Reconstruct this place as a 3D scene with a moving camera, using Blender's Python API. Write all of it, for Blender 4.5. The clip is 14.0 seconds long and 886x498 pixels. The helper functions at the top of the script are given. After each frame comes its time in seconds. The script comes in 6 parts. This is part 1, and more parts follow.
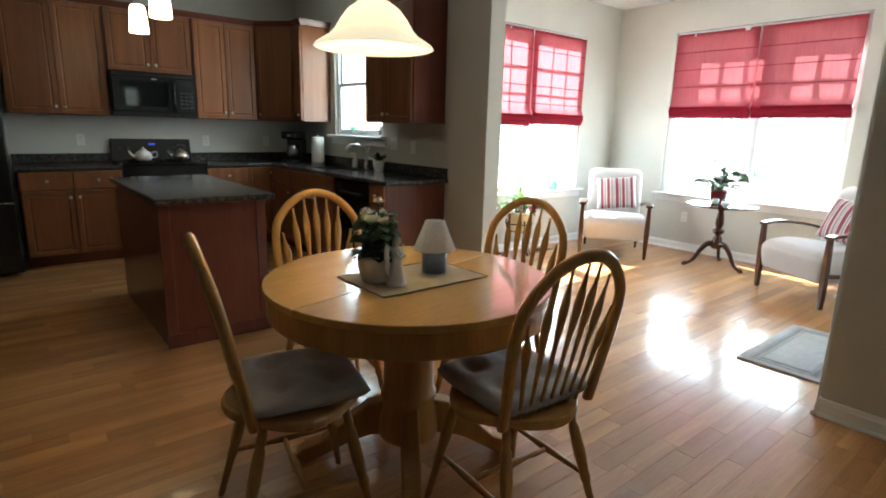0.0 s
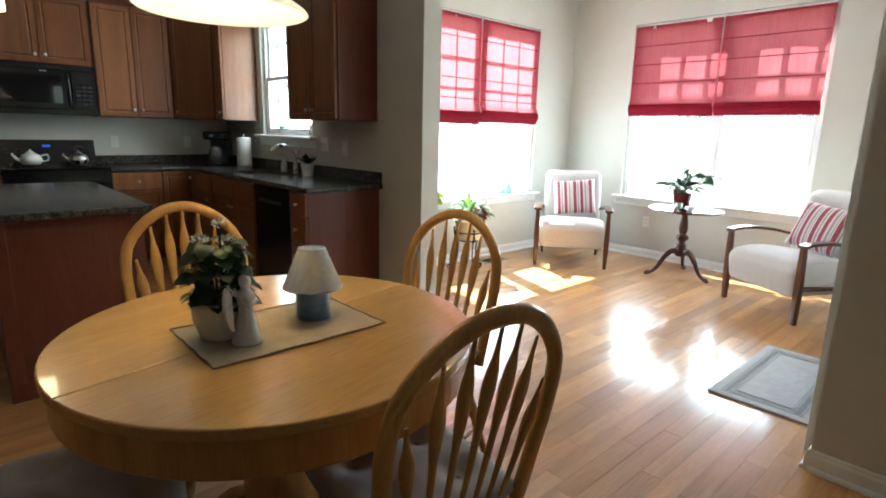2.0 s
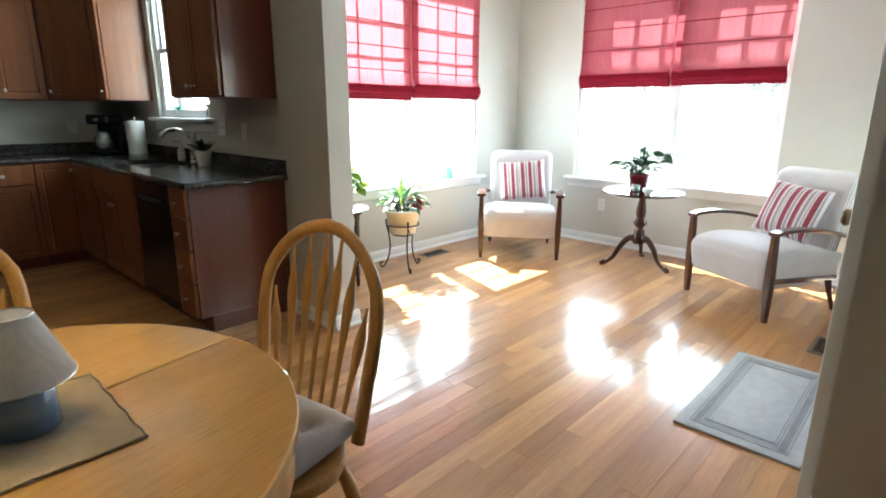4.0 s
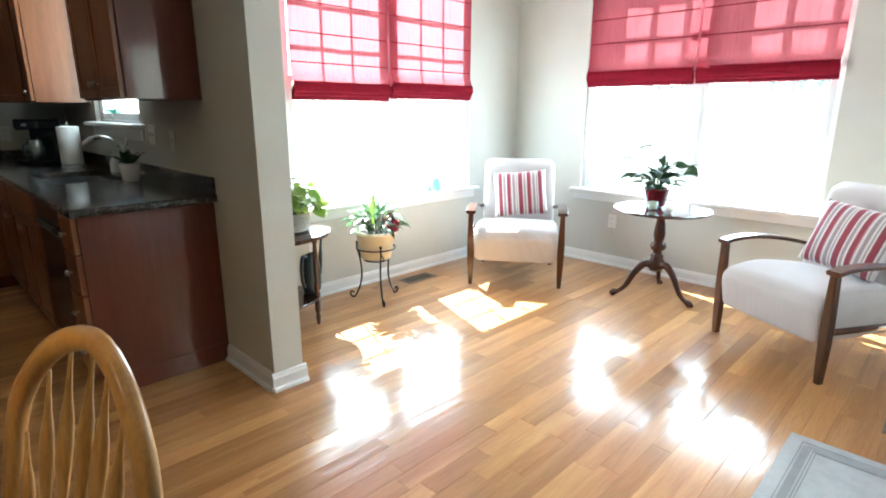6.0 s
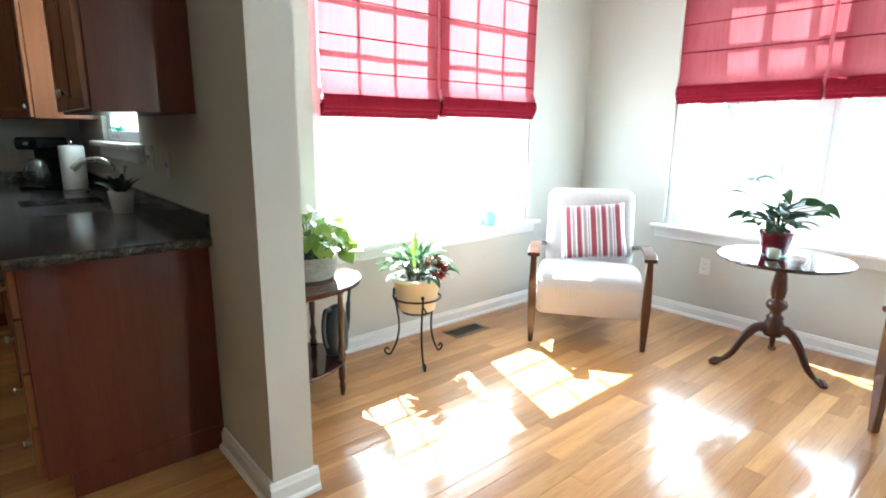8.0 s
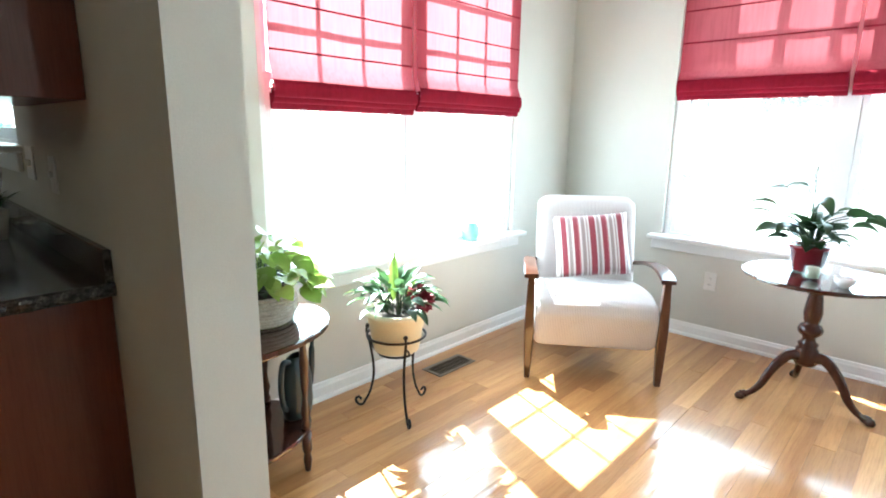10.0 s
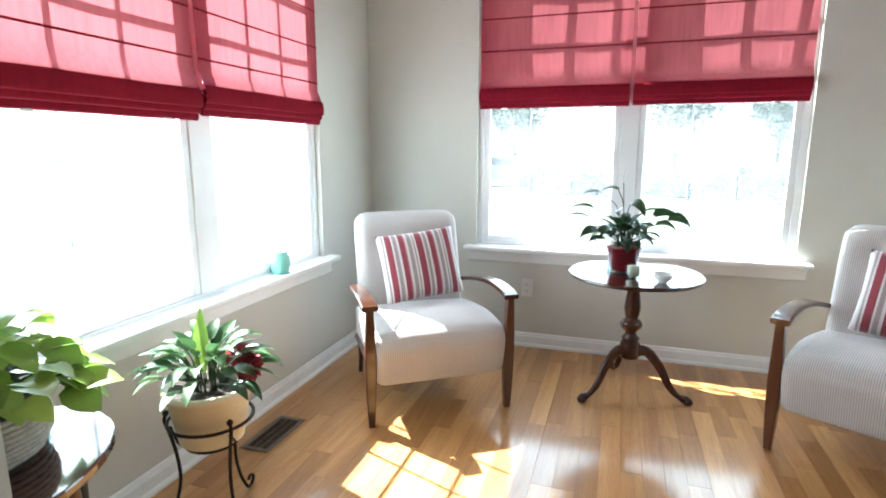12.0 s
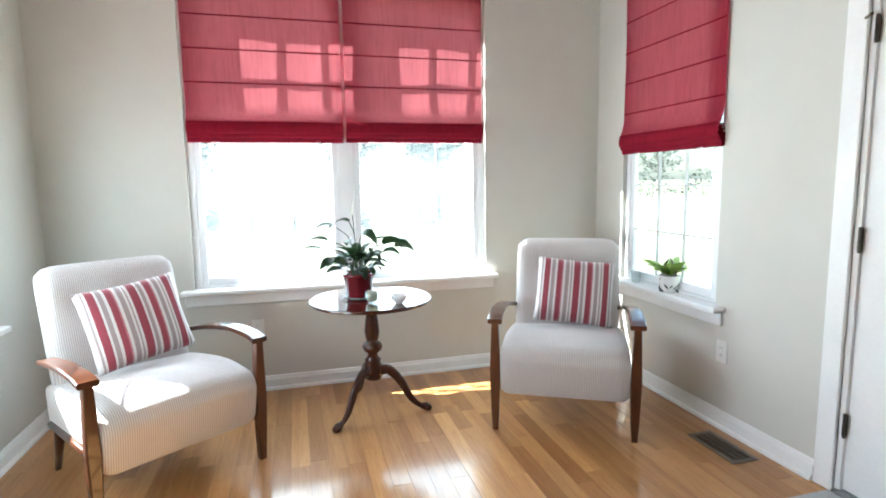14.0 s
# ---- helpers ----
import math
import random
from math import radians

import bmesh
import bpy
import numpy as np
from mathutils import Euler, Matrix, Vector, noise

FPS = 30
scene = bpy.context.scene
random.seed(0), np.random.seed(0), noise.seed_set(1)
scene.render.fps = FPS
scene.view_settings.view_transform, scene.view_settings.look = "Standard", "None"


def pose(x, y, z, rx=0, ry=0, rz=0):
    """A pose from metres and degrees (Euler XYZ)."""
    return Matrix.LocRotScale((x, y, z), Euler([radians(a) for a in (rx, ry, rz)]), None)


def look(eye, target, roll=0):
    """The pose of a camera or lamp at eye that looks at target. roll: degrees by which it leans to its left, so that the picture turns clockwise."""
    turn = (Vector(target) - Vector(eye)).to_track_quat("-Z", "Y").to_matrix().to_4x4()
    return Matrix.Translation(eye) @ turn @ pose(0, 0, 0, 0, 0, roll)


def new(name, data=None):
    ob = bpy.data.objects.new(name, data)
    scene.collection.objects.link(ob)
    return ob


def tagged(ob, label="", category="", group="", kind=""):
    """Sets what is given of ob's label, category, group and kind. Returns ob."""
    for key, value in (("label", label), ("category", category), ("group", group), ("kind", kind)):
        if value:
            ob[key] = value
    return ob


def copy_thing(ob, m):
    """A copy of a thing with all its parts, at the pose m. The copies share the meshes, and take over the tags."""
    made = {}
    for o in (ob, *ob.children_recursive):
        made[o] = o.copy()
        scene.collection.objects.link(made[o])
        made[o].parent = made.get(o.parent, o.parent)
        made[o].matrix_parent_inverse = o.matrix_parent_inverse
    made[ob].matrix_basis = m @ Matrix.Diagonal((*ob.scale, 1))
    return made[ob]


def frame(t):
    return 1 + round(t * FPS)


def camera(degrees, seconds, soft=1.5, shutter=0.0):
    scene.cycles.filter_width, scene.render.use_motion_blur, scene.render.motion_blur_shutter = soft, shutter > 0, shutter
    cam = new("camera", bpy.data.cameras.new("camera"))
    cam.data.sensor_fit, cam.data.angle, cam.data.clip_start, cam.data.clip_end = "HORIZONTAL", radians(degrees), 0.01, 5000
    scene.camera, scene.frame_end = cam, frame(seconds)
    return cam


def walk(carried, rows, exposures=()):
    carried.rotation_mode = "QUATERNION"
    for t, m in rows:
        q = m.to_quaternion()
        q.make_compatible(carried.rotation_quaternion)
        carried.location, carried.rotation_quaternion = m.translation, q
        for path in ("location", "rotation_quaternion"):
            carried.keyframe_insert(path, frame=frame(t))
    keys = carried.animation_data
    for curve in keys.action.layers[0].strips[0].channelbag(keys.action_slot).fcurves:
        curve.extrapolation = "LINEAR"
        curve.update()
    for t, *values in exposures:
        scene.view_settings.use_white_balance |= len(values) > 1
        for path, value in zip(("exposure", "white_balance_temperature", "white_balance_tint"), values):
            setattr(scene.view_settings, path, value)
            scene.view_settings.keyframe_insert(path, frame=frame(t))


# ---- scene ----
cam = camera(78.8, 14.0, 1.9)
PATH = [
    (0, (0.035, -0.099, 1.32), (1.274, 1.409, 0.886), 1.5),
    (0.5, (0.149, -0.036, 1.319), (1.333, 1.525, 0.917), 2.0),
    (1, (0.282, 0.019, 1.314), (1.467, 1.58, 0.915), 2.5),
    (1.5, (0.433, 0.098, 1.307), (1.683, 1.606, 0.899), 2.2),
    (2, (0.58, 0.177, 1.302), (1.91, 1.609, 0.876), 1.4),
    (2.5, (0.727, 0.244, 1.298), (2.108, 1.618, 0.843), 0.5),
    (3, (0.876, 0.316, 1.289), (2.287, 1.65, 0.811), 0.1),
    (5.5, (1.726, 0.676, 1.316), (3.129, 2.006, 0.803), 0.3),
    (6, (1.882, 0.78, 1.319), (3.263, 2.138, 0.82), 0.2),
    (6.5, (2.028, 0.888, 1.312), (3.36, 2.301, 0.833), 0.3),
    (7, (2.14, 1.028, 1.314), (3.439, 2.479, 0.859), 0.5),
    (7.5, (2.254, 1.186, 1.311), (3.526, 2.669, 0.883), 0.5),
    (10, (2.596, 1.929, 1.295), (4.023, 3.265, 0.873), 0.8),
    (10.5, (2.665, 2.024, 1.293), (4.193, 3.241, 0.87), 0.1),
    (11, (2.708, 2.202, 1.274), (4.39, 3.205, 0.869), 0.4),
    (11.5, (2.754, 2.347, 1.248), (4.554, 3.136, 0.876), 0.4),
    (12, (2.81, 2.426, 1.273), (4.679, 3.034, 0.906), 0.0),
    (12.5, (2.842, 2.478, 1.284), (4.775, 2.862, 0.947), -0.1),
    (13, (2.853, 2.568, 1.29), (4.831, 2.629, 1.0), -0.2),
    (13.5, (2.836, 2.644, 1.258), (4.803, 2.377, 1.015), -0.7),
    (14, (2.779, 2.702, 1.274), (4.694, 2.18, 1.024), -0.8),
]
walk(cam, [(t, look(eye, target, roll)) for t, eye, target, roll in PATH], [(0, 3.62, 5950, 0), (3.5, 3.65, 5800, 0), (7.0, 3.75, 5600, -1), (10.0, 3.7, 5600, -1), (11.0, 3.42, 5650, -1), (12.0, 2.92, 5750, 1), (13.0, 2.80, 5850, 2), (14, 3.12, 5800, 2)])

# ---------------------------------------------------------------- light
SUN_WAY = Vector((0.36, 1.0, 1.10))                      # towards the sun
SUN_H = math.hypot(SUN_WAY.x, SUN_WAY.y)
SUN_EL, SUN_AZ = math.atan2(SUN_WAY.z, SUN_H), math.atan2(SUN_WAY.x, SUN_WAY.y)

world = bpy.data.worlds.new("sky")
scene.world = world
world.use_nodes = True
wn = world.node_tree.nodes
sky = wn.new("ShaderNodeTexSky")
sky.sky_type, sky.sun_disc = "NISHITA", False
sky.sun_elevation, sky.sun_rotation = SUN_EL, SUN_AZ
sky.air_density, sky.dust_density = 1.0, 1.5
wn["Background"].inputs["Strength"].default_value = 0.05
world.node_tree.links.new(sky.outputs[0], wn["Background"].inputs["Color"])

sun = new("sun", bpy.data.lights.new("sun", "SUN"))
sun.data.energy, sun.data.angle, sun.data.color = 5.0, radians(0.53), (1.0, 0.965, 0.90)
sun.matrix_basis = look((0, 0, 0), -SUN_WAY)


def window_lamp(name, m, w, h, watts, colour=(0.86, 0.93, 1.0)):
    """A lamp set in a window's opening, for sky light and the rear fill."""
    lamp = new(name, bpy.data.lights.new(name, "AREA"))
    lamp.data.shape, lamp.data.size, lamp.data.size_y = "RECTANGLE", w, h
    lamp.data.energy, lamp.data.color = watts, colour
    lamp.matrix_basis = m
    return lamp


# ---------------------------------------------------------------- materials
MATS = {}


def nodes_of(name):
    m = bpy.data.materials.new(name)
    m.use_nodes = True
    nt = m.node_tree
    MATS[name] = m
    return m, nt, nt.nodes, nt.links, nt.nodes["Principled BSDF"]


def coords(nt, stretch=(1, 1, 1), by_object=False):
    tc = nt.nodes.new("ShaderNodeTexCoord")
    mp = nt.nodes.new("ShaderNodeMapping")
    mp.inputs["Scale"].default_value = stretch
    nt.links.new(tc.outputs["Object"], mp.inputs["Vector"])
    if by_object:
        info = nt.nodes.new("ShaderNodeObjectInfo")
        mul = nt.nodes.new("ShaderNodeMath")
        mul.operation, mul.inputs[1].default_value = "MULTIPLY", 37.0
        nt.links.new(info.outputs["Random"], mul.inputs[0])
        nt.links.new(mul.outputs[0], mp.inputs["Location"])
    return mp.outputs[0]


def noise_node(nt, vec, scale, detail=4.0, rough=0.55, warp=0.0):
    n = nt.nodes.new("ShaderNodeTexNoise")
    n.inputs["Scale"].default_value, n.inputs["Detail"].default_value = scale, detail
    n.inputs["Roughness"].default_value, n.inputs["Distortion"].default_value = rough, warp
    nt.links.new(vec, n.inputs["Vector"])
    return n.outputs["Fac"]


def ramp_node(nt, fac, stops, constant=False):
    r = nt.nodes.new("ShaderNodeValToRGB")
    if constant:
        r.color_ramp.interpolation = "CONSTANT"
    e = r.color_ramp.elements
    e[0].position, e[0].color = stops[0][0], (*stops[0][1], 1)
    e[1].position, e[1].color = stops[-1][0], (*stops[-1][1], 1)
    for p, c in stops[1:-1]:
        k = e.new(p)
        k.color = (*c, 1)
    nt.links.new(fac, r.inputs[0])
    return r.outputs[0]


def bump_node(nt, height, strength, distance, p):
    b = nt.nodes.new("ShaderNodeBump")
    b.inputs["Strength"].default_value, b.inputs["Distance"].default_value = strength, distance
    nt.links.new(height, b.inputs["Height"])
    nt.links.new(b.outputs[0], p.inputs["Normal"])


def mixed(nt, a, b, fac=0.5, mode="MULTIPLY"):
    m = nt.nodes.new("ShaderNodeMix")
    m.data_type, m.blend_type = "RGBA", mode
    m.inputs["Factor"].default_value = fac
    nt.links.new(a, m.inputs["A"])
    nt.links.new(b, m.inputs["B"])
    return m.outputs["Result"]


def surface(name, dark, light, scale=8.0, rough=0.5, metal=0.0, bump=0.15, grain=120.0, coat=0.0, stretch=(1, 1, 1), sheen=0.0, wear=0.25):
    """A surface with stains at a large scale and grain at a fine one."""
    m, nt, nn, ll, p = nodes_of(name)
    v = coords(nt, stretch, True)
    big = noise_node(nt, v, scale, 5.0)
    fine = noise_node(nt, v, grain, 3.0)
    c = ramp_node(nt, big, [(0.3, dark), (0.7, light)])
    g = ramp_node(nt, fine, [(0.3, (1 - wear, 1 - wear, 1 - wear)), (0.65, (1, 1, 1))])
    ll.new(mixed(nt, c, g, 0.6), p.inputs["Base Color"])
    rr = nn.new("ShaderNodeMapRange")
    rr.inputs["To Min"].default_value, rr.inputs["To Max"].default_value = rough * 0.8, min(1.0, rough * 1.2)
    ll.new(big, rr.inputs["Value"])
    ll.new(rr.outputs[0], p.inputs["Roughness"])
    p.inputs["Metallic"].default_value = metal
    p.inputs["Coat Weight"].default_value, p.inputs["Coat Roughness"].default_value = coat, 0.12
    p.inputs["Sheen Weight"].default_value = sheen
    if bump:
        bump_node(nt, fine, bump, 0.002, p)
    return m


def wood(name, dark, light, along="x", rough=0.35, coat=0.3, per_piece=0.0, island=False, ring=9.0, wavy=0.0, gloss=0.07):
    """Grain drawn out along one axis, pores, and a tone for each piece."""
    m, nt, nn, ll, p = nodes_of(name)
    s = {"x": (0.06, 1, 1), "y": (1, 0.06, 1), "z": (1, 1, 0.06)}[along]
    v = coords(nt, s, True)
    tone = None
    if island:
        geo = nn.new("ShaderNodeNewGeometry")
        tone = geo.outputs["Random Per Island"]
        comb = nn.new("ShaderNodeCombineXYZ")
        mul = nn.new("ShaderNodeMath")
        mul.operation, mul.inputs[1].default_value = "MULTIPLY", 31.0
        ll.new(tone, mul.inputs[0])
        ll.new(mul.outputs[0], comb.inputs["X"])
        ll.new(mul.outputs[0], comb.inputs["Z"])
        add = nn.new("ShaderNodeVectorMath")
        ll.new(v, add.inputs[0])
        ll.new(comb.outputs[0], add.inputs[1])
        v = add.outputs[0]
    elif per_piece:
        tone = nn.new("ShaderNodeObjectInfo").outputs["Random"]
    grain = noise_node(nt, v, ring, 6.0, 0.6, 0.8)
    pores = noise_node(nt, v, 170.0, 3.0, 0.6)
    blot = noise_node(nt, v, 2.2, 2.0)
    c = ramp_node(nt, grain, [(0.28, dark), (0.5, tuple((a + b) / 2 for a, b in zip(dark, light))), (0.68, light)])
    c = mixed(nt, c, ramp_node(nt, pores, [(0.3, (0.72, 0.68, 0.62)), (0.55, (1, 1, 1))]), 0.6)
    c = mixed(nt, c, ramp_node(nt, blot, [(0.3, (0.82, 0.78, 0.74)), (0.7, (1.0, 1.0, 1.0))]), 0.7)
    if tone is not None:
        lo = 1 - per_piece
        c = mixed(nt, c, ramp_node(nt, tone, [(0.0, (lo, lo * 0.93, lo * 0.85)), (0.5, (0.92, 0.90, 0.88)), (1.0, (1.15, 1.15, 1.12))]), 1.0)
    ll.new(c, p.inputs["Base Color"])
    p.inputs["Roughness"].default_value, p.inputs["Specular IOR Level"].default_value = rough, 0.2
    p.inputs["Coat Weight"].default_value, p.inputs["Coat Roughness"].default_value = coat, gloss
    bump_node(nt, pores, 0.06, 0.001, p)
    if wavy:
        swell = noise_node(nt, coords(nt, (0.35, 2.6, 1), True), 7.0, 3.0)
        lift = nn.new("ShaderNodeBump")
        lift.inputs["Strength"].default_value, lift.inputs["Distance"].default_value = 1.0, wavy
        ll.new(swell, lift.inputs["Height"])
        ll.new(lift.outputs[0], p.inputs["Coat Normal"])
        ll.new(lift.outputs[0], nn["Bump"].inputs["Normal"])
    return m


paint = surface("wall_paint", (0.55, 0.54, 0.49), (0.61, 0.60, 0.55), 1.6, 0.72, bump=0.25, grain=260.0, wear=0.06)
ceiling_paint = surface("ceiling_paint", (0.78, 0.78, 0.76), (0.82, 0.82, 0.80), 1.5, 0.85, bump=0.3, grain=200.0, wear=0.05)
trim_paint = surface("trim_paint", (0.78, 0.78, 0.77), (0.83, 0.83, 0.82), 5.0, 0.35, bump=0.05, grain=80.0, wear=0.05)
vinyl = surface("vinyl", (0.78, 0.79, 0.80), (0.82, 0.83, 0.84), 6.0, 0.4, bump=0.02, wear=0.04)
plate_plastic = surface("plate_plastic", (0.74, 0.73, 0.70), (0.78, 0.77, 0.74), 9.0, 0.35, bump=0.02, wear=0.04)
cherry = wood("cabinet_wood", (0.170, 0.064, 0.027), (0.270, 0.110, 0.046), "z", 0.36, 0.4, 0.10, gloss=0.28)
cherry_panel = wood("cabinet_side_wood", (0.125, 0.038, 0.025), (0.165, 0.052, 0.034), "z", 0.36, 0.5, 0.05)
honey = wood("honey_oak", (0.46, 0.245, 0.078), (0.64, 0.385, 0.138), "z", 0.30, 0.35, 0.08)
honey_top = wood("honey_oak_top", (0.52, 0.320, 0.110), (0.62, 0.405, 0.155), "x", 0.24, 0.7, 0.05, ring=6.0)
walnut = wood("dark_walnut", (0.048, 0.017, 0.008), (0.100, 0.035, 0.016), "z", 0.28, 0.8, 0.1)
mahogany = wood("dark_mahogany", (0.035, 0.012, 0.008), (0.080, 0.026, 0.016), "z", 0.2, 0.6, 0.1)
mahogany_top = wood("dark_mahogany_top", (0.030, 0.010, 0.007), (0.065, 0.022, 0.014), "x", 0.10, 0.9, 0.1)
board_mat = wood("oak_boards", (0.41, 0.190, 0.070), (0.635, 0.365, 0.145), "x", 0.34, 0.75, 0.24, wavy=0.0021, gloss=0.12)
board_rest = wood("oak_boards_rest", (0.41, 0.190, 0.070), (0.635, 0.365, 0.145), "x", 0.34, 0.75, 0.24, True, wavy=0.0021, gloss=0.12)
subfloor_mat = surface("subfloor", (0.06, 0.035, 0.02), (0.09, 0.05, 0.03), 4.0, 0.8)
black_gloss = surface("black_appliance", (0.008, 0.008, 0.009), (0.014, 0.014, 0.015), 6.0, 0.20, bump=0.02)
black_glass = surface("black_glass", (0.006, 0.006, 0.007), (0.009, 0.009, 0.010), 6.0, 0.05, bump=0.0)
black_matt = surface("black_plastic", (0.012, 0.012, 0.012), (0.022, 0.022, 0.022), 10.0, 0.5)
iron = surface("black_iron", (0.010, 0.009, 0.008), (0.030, 0.026, 0.022), 40.0, 0.5, 0.6, 0.4, 200.0)
nickel = surface("brushed_nickel", (0.55, 0.53, 0.50), (0.66, 0.64, 0.61), 20.0, 0.28, 1.0, 0.05)
brass = surface("aged_bronze", (0.16, 0.12, 0.07), (0.24, 0.18, 0.11), 20.0, 0.35, 1.0, 0.05)
dull_bronze = surface("dull_bronze", (0.07, 0.06, 0.05), (0.11, 0.095, 0.08), 20.0, 0.4, 0.9, 0.05)
dull_steel = surface("grey_steel", (0.30, 0.30, 0.30), (0.40, 0.40, 0.40), 20.0, 0.45, 0.9, 0.05)
vent_metal = surface("vent_metal", (0.13, 0.10, 0.075), (0.19, 0.15, 0.11), 30.0, 0.45, 0.5, 0.1)
# black that paints the shade inside vents and socket slots on flat pieces
shade_black = surface("opening_shade", (0.006, 0.006, 0.006), (0.01, 0.01, 0.01), 6.0, 0.9)
ceramic = surface("white_ceramic", (0.72, 0.71, 0.69), (0.80, 0.79, 0.77), 12.0, 0.25, bump=0.03, wear=0.06, coat=0.3)
bisque = surface("matt_white_ceramic", (0.70, 0.70, 0.70), (0.78, 0.78, 0.77), 14.0, 0.5, bump=0.05, wear=0.06)
cream_pot = surface("cream_pot", (0.72, 0.66, 0.47), (0.80, 0.75, 0.57), 7.0, 0.4, bump=0.06, wear=0.08)
red_pot = surface("red_glazed_pot", (0.13, 0.008, 0.014), (0.19, 0.014, 0.02), 9.0, 0.25, bump=0.03, coat=0.4)
paper = surface("paper", (0.74, 0.73, 0.70), (0.82, 0.81, 0.78), 30.0, 0.9, bump=0.4, grain=220.0, wear=0.08)
soil = surface("soil", (0.018, 0.011, 0.007), (0.05, 0.032, 0.02), 40.0, 0.95, bump=1.0, grain=90.0)
basket_mat = surface("woven_basket", (0.36, 0.32, 0.26), (0.55, 0.50, 0.42), 30.0, 0.8, bump=0.5, grain=140.0, wear=0.4)
blue_wax = surface("blue_wax", (0.13, 0.20, 0.36), (0.18, 0.26, 0.43), 12.0, 0.35, bump=0.05)
cream_wax = surface("cream_wax", (0.72, 0.66, 0.44), (0.78, 0.72, 0.52), 12.0, 0.45, bump=0.05)
can_green = surface("dark_green_plastic", (0.010, 0.022, 0.024), (0.018, 0.036, 0.038), 9.0, 0.35, bump=0.03)
mint_glass = surface("mint_ceramic", (0.20, 0.50, 0.42), (0.28, 0.60, 0.50), 9.0, 0.2, bump=0.02, coat=0.4)
cushion_mat = surface("grey_cushion_cloth", (0.38, 0.345, 0.320), (0.50, 0.46, 0.43), 14.0, 0.95, bump=0.6, grain=420.0, sheen=0.25)
runner_mat = surface("tan_linen", (0.33, 0.27, 0.185), (0.43, 0.36, 0.26), 18.0, 0.95, bump=0.7, grain=520.0, wear=0.3)
runner_edge = surface("brown_linen_hem", (0.24, 0.19, 0.125), (0.32, 0.26, 0.18), 18.0, 0.95, bump=0.7, grain=520.0)
rug_mat = surface("pale_grey_rug", (0.42, 0.43, 0.435), (0.51, 0.52, 0.525), 20.0, 1.0, bump=1.0, grain=380.0, wear=0.35)
rug_line = surface("grey_rug_stripe", (0.25, 0.26, 0.27), (0.32, 0.33, 0.34), 20.0, 1.0, bump=1.0, grain=380.0, wear=0.35)
flower_white = surface("white_petals", (0.74, 0.73, 0.66), (0.84, 0.83, 0.78), 30.0, 0.6, bump=0.1)
flower_red = surface("red_petals", (0.28, 0.018, 0.035), (0.42, 0.04, 0.07), 30.0, 0.6, bump=0.1)
grass_mat = surface("lawn", (0.19, 0.20, 0.12), (0.27, 0.27, 0.18), 0.35, 0.95, bump=0.8, grain=9.0, wear=0.4)
asphalt = surface("asphalt", (0.20, 0.20, 0.195), (0.26, 0.26, 0.25), 0.6, 0.9, bump=0.5, grain=40.0)
bark = surface("bark", (0.06, 0.045, 0.035), (0.13, 0.10, 0.08), 6.0, 0.95, bump=1.0, grain=30.0)
car_paint = surface("car_paint", (0.42, 0.43, 0.45), (0.48, 0.49, 0.51), 3.0, 0.25, 0.4, 0.0, coat=0.8)
rubber = surface("tyre_rubber", (0.015, 0.015, 0.015), (0.03, 0.03, 0.03), 12.0, 0.8)
deck_wood = surface("weathered_deck", (0.10, 0.10, 0.10), (0.16, 0.16, 0.155), 6.0, 0.8, stretch=(0.2, 1, 1))
fence_white = surface("white_fence_paint", (0.70, 0.70, 0.68), (0.78, 0.78, 0.76), 5.0, 0.6)


def granite_material():
    m, nt, nn, ll, p = nodes_of("dark_granite")
    v = coords(nt)
    spots = nn.new("ShaderNodeTexVoronoi")
    spots.inputs["Scale"].default_value = 130.0
    ll.new(v, spots.inputs["Vector"])
    n = noise_node(nt, v, 42.0, 6.0, 0.7)
    c = ramp_node(nt, n, [(0.32, (0.013, 0.012, 0.012)), (0.48, (0.048, 0.045, 0.042)), (0.60, (0.088, 0.081, 0.074)), (0.72, (0.14, 0.130, 0.118))])
    s = nn.new("ShaderNodeSeparateColor")
    ll.new(spots.outputs["Color"], s.inputs[0])
    k = ramp_node(nt, s.outputs[0], [(0.0, (0.45, 0.45, 0.47)), (0.6, (0.9, 0.9, 0.9)), (0.9, (1.3, 1.27, 1.24))])
    ll.new(mixed(nt, c, k, 1.0), p.inputs["Base Color"])
    p.inputs["Roughness"].default_value = 0.14
    return m


granite = granite_material()


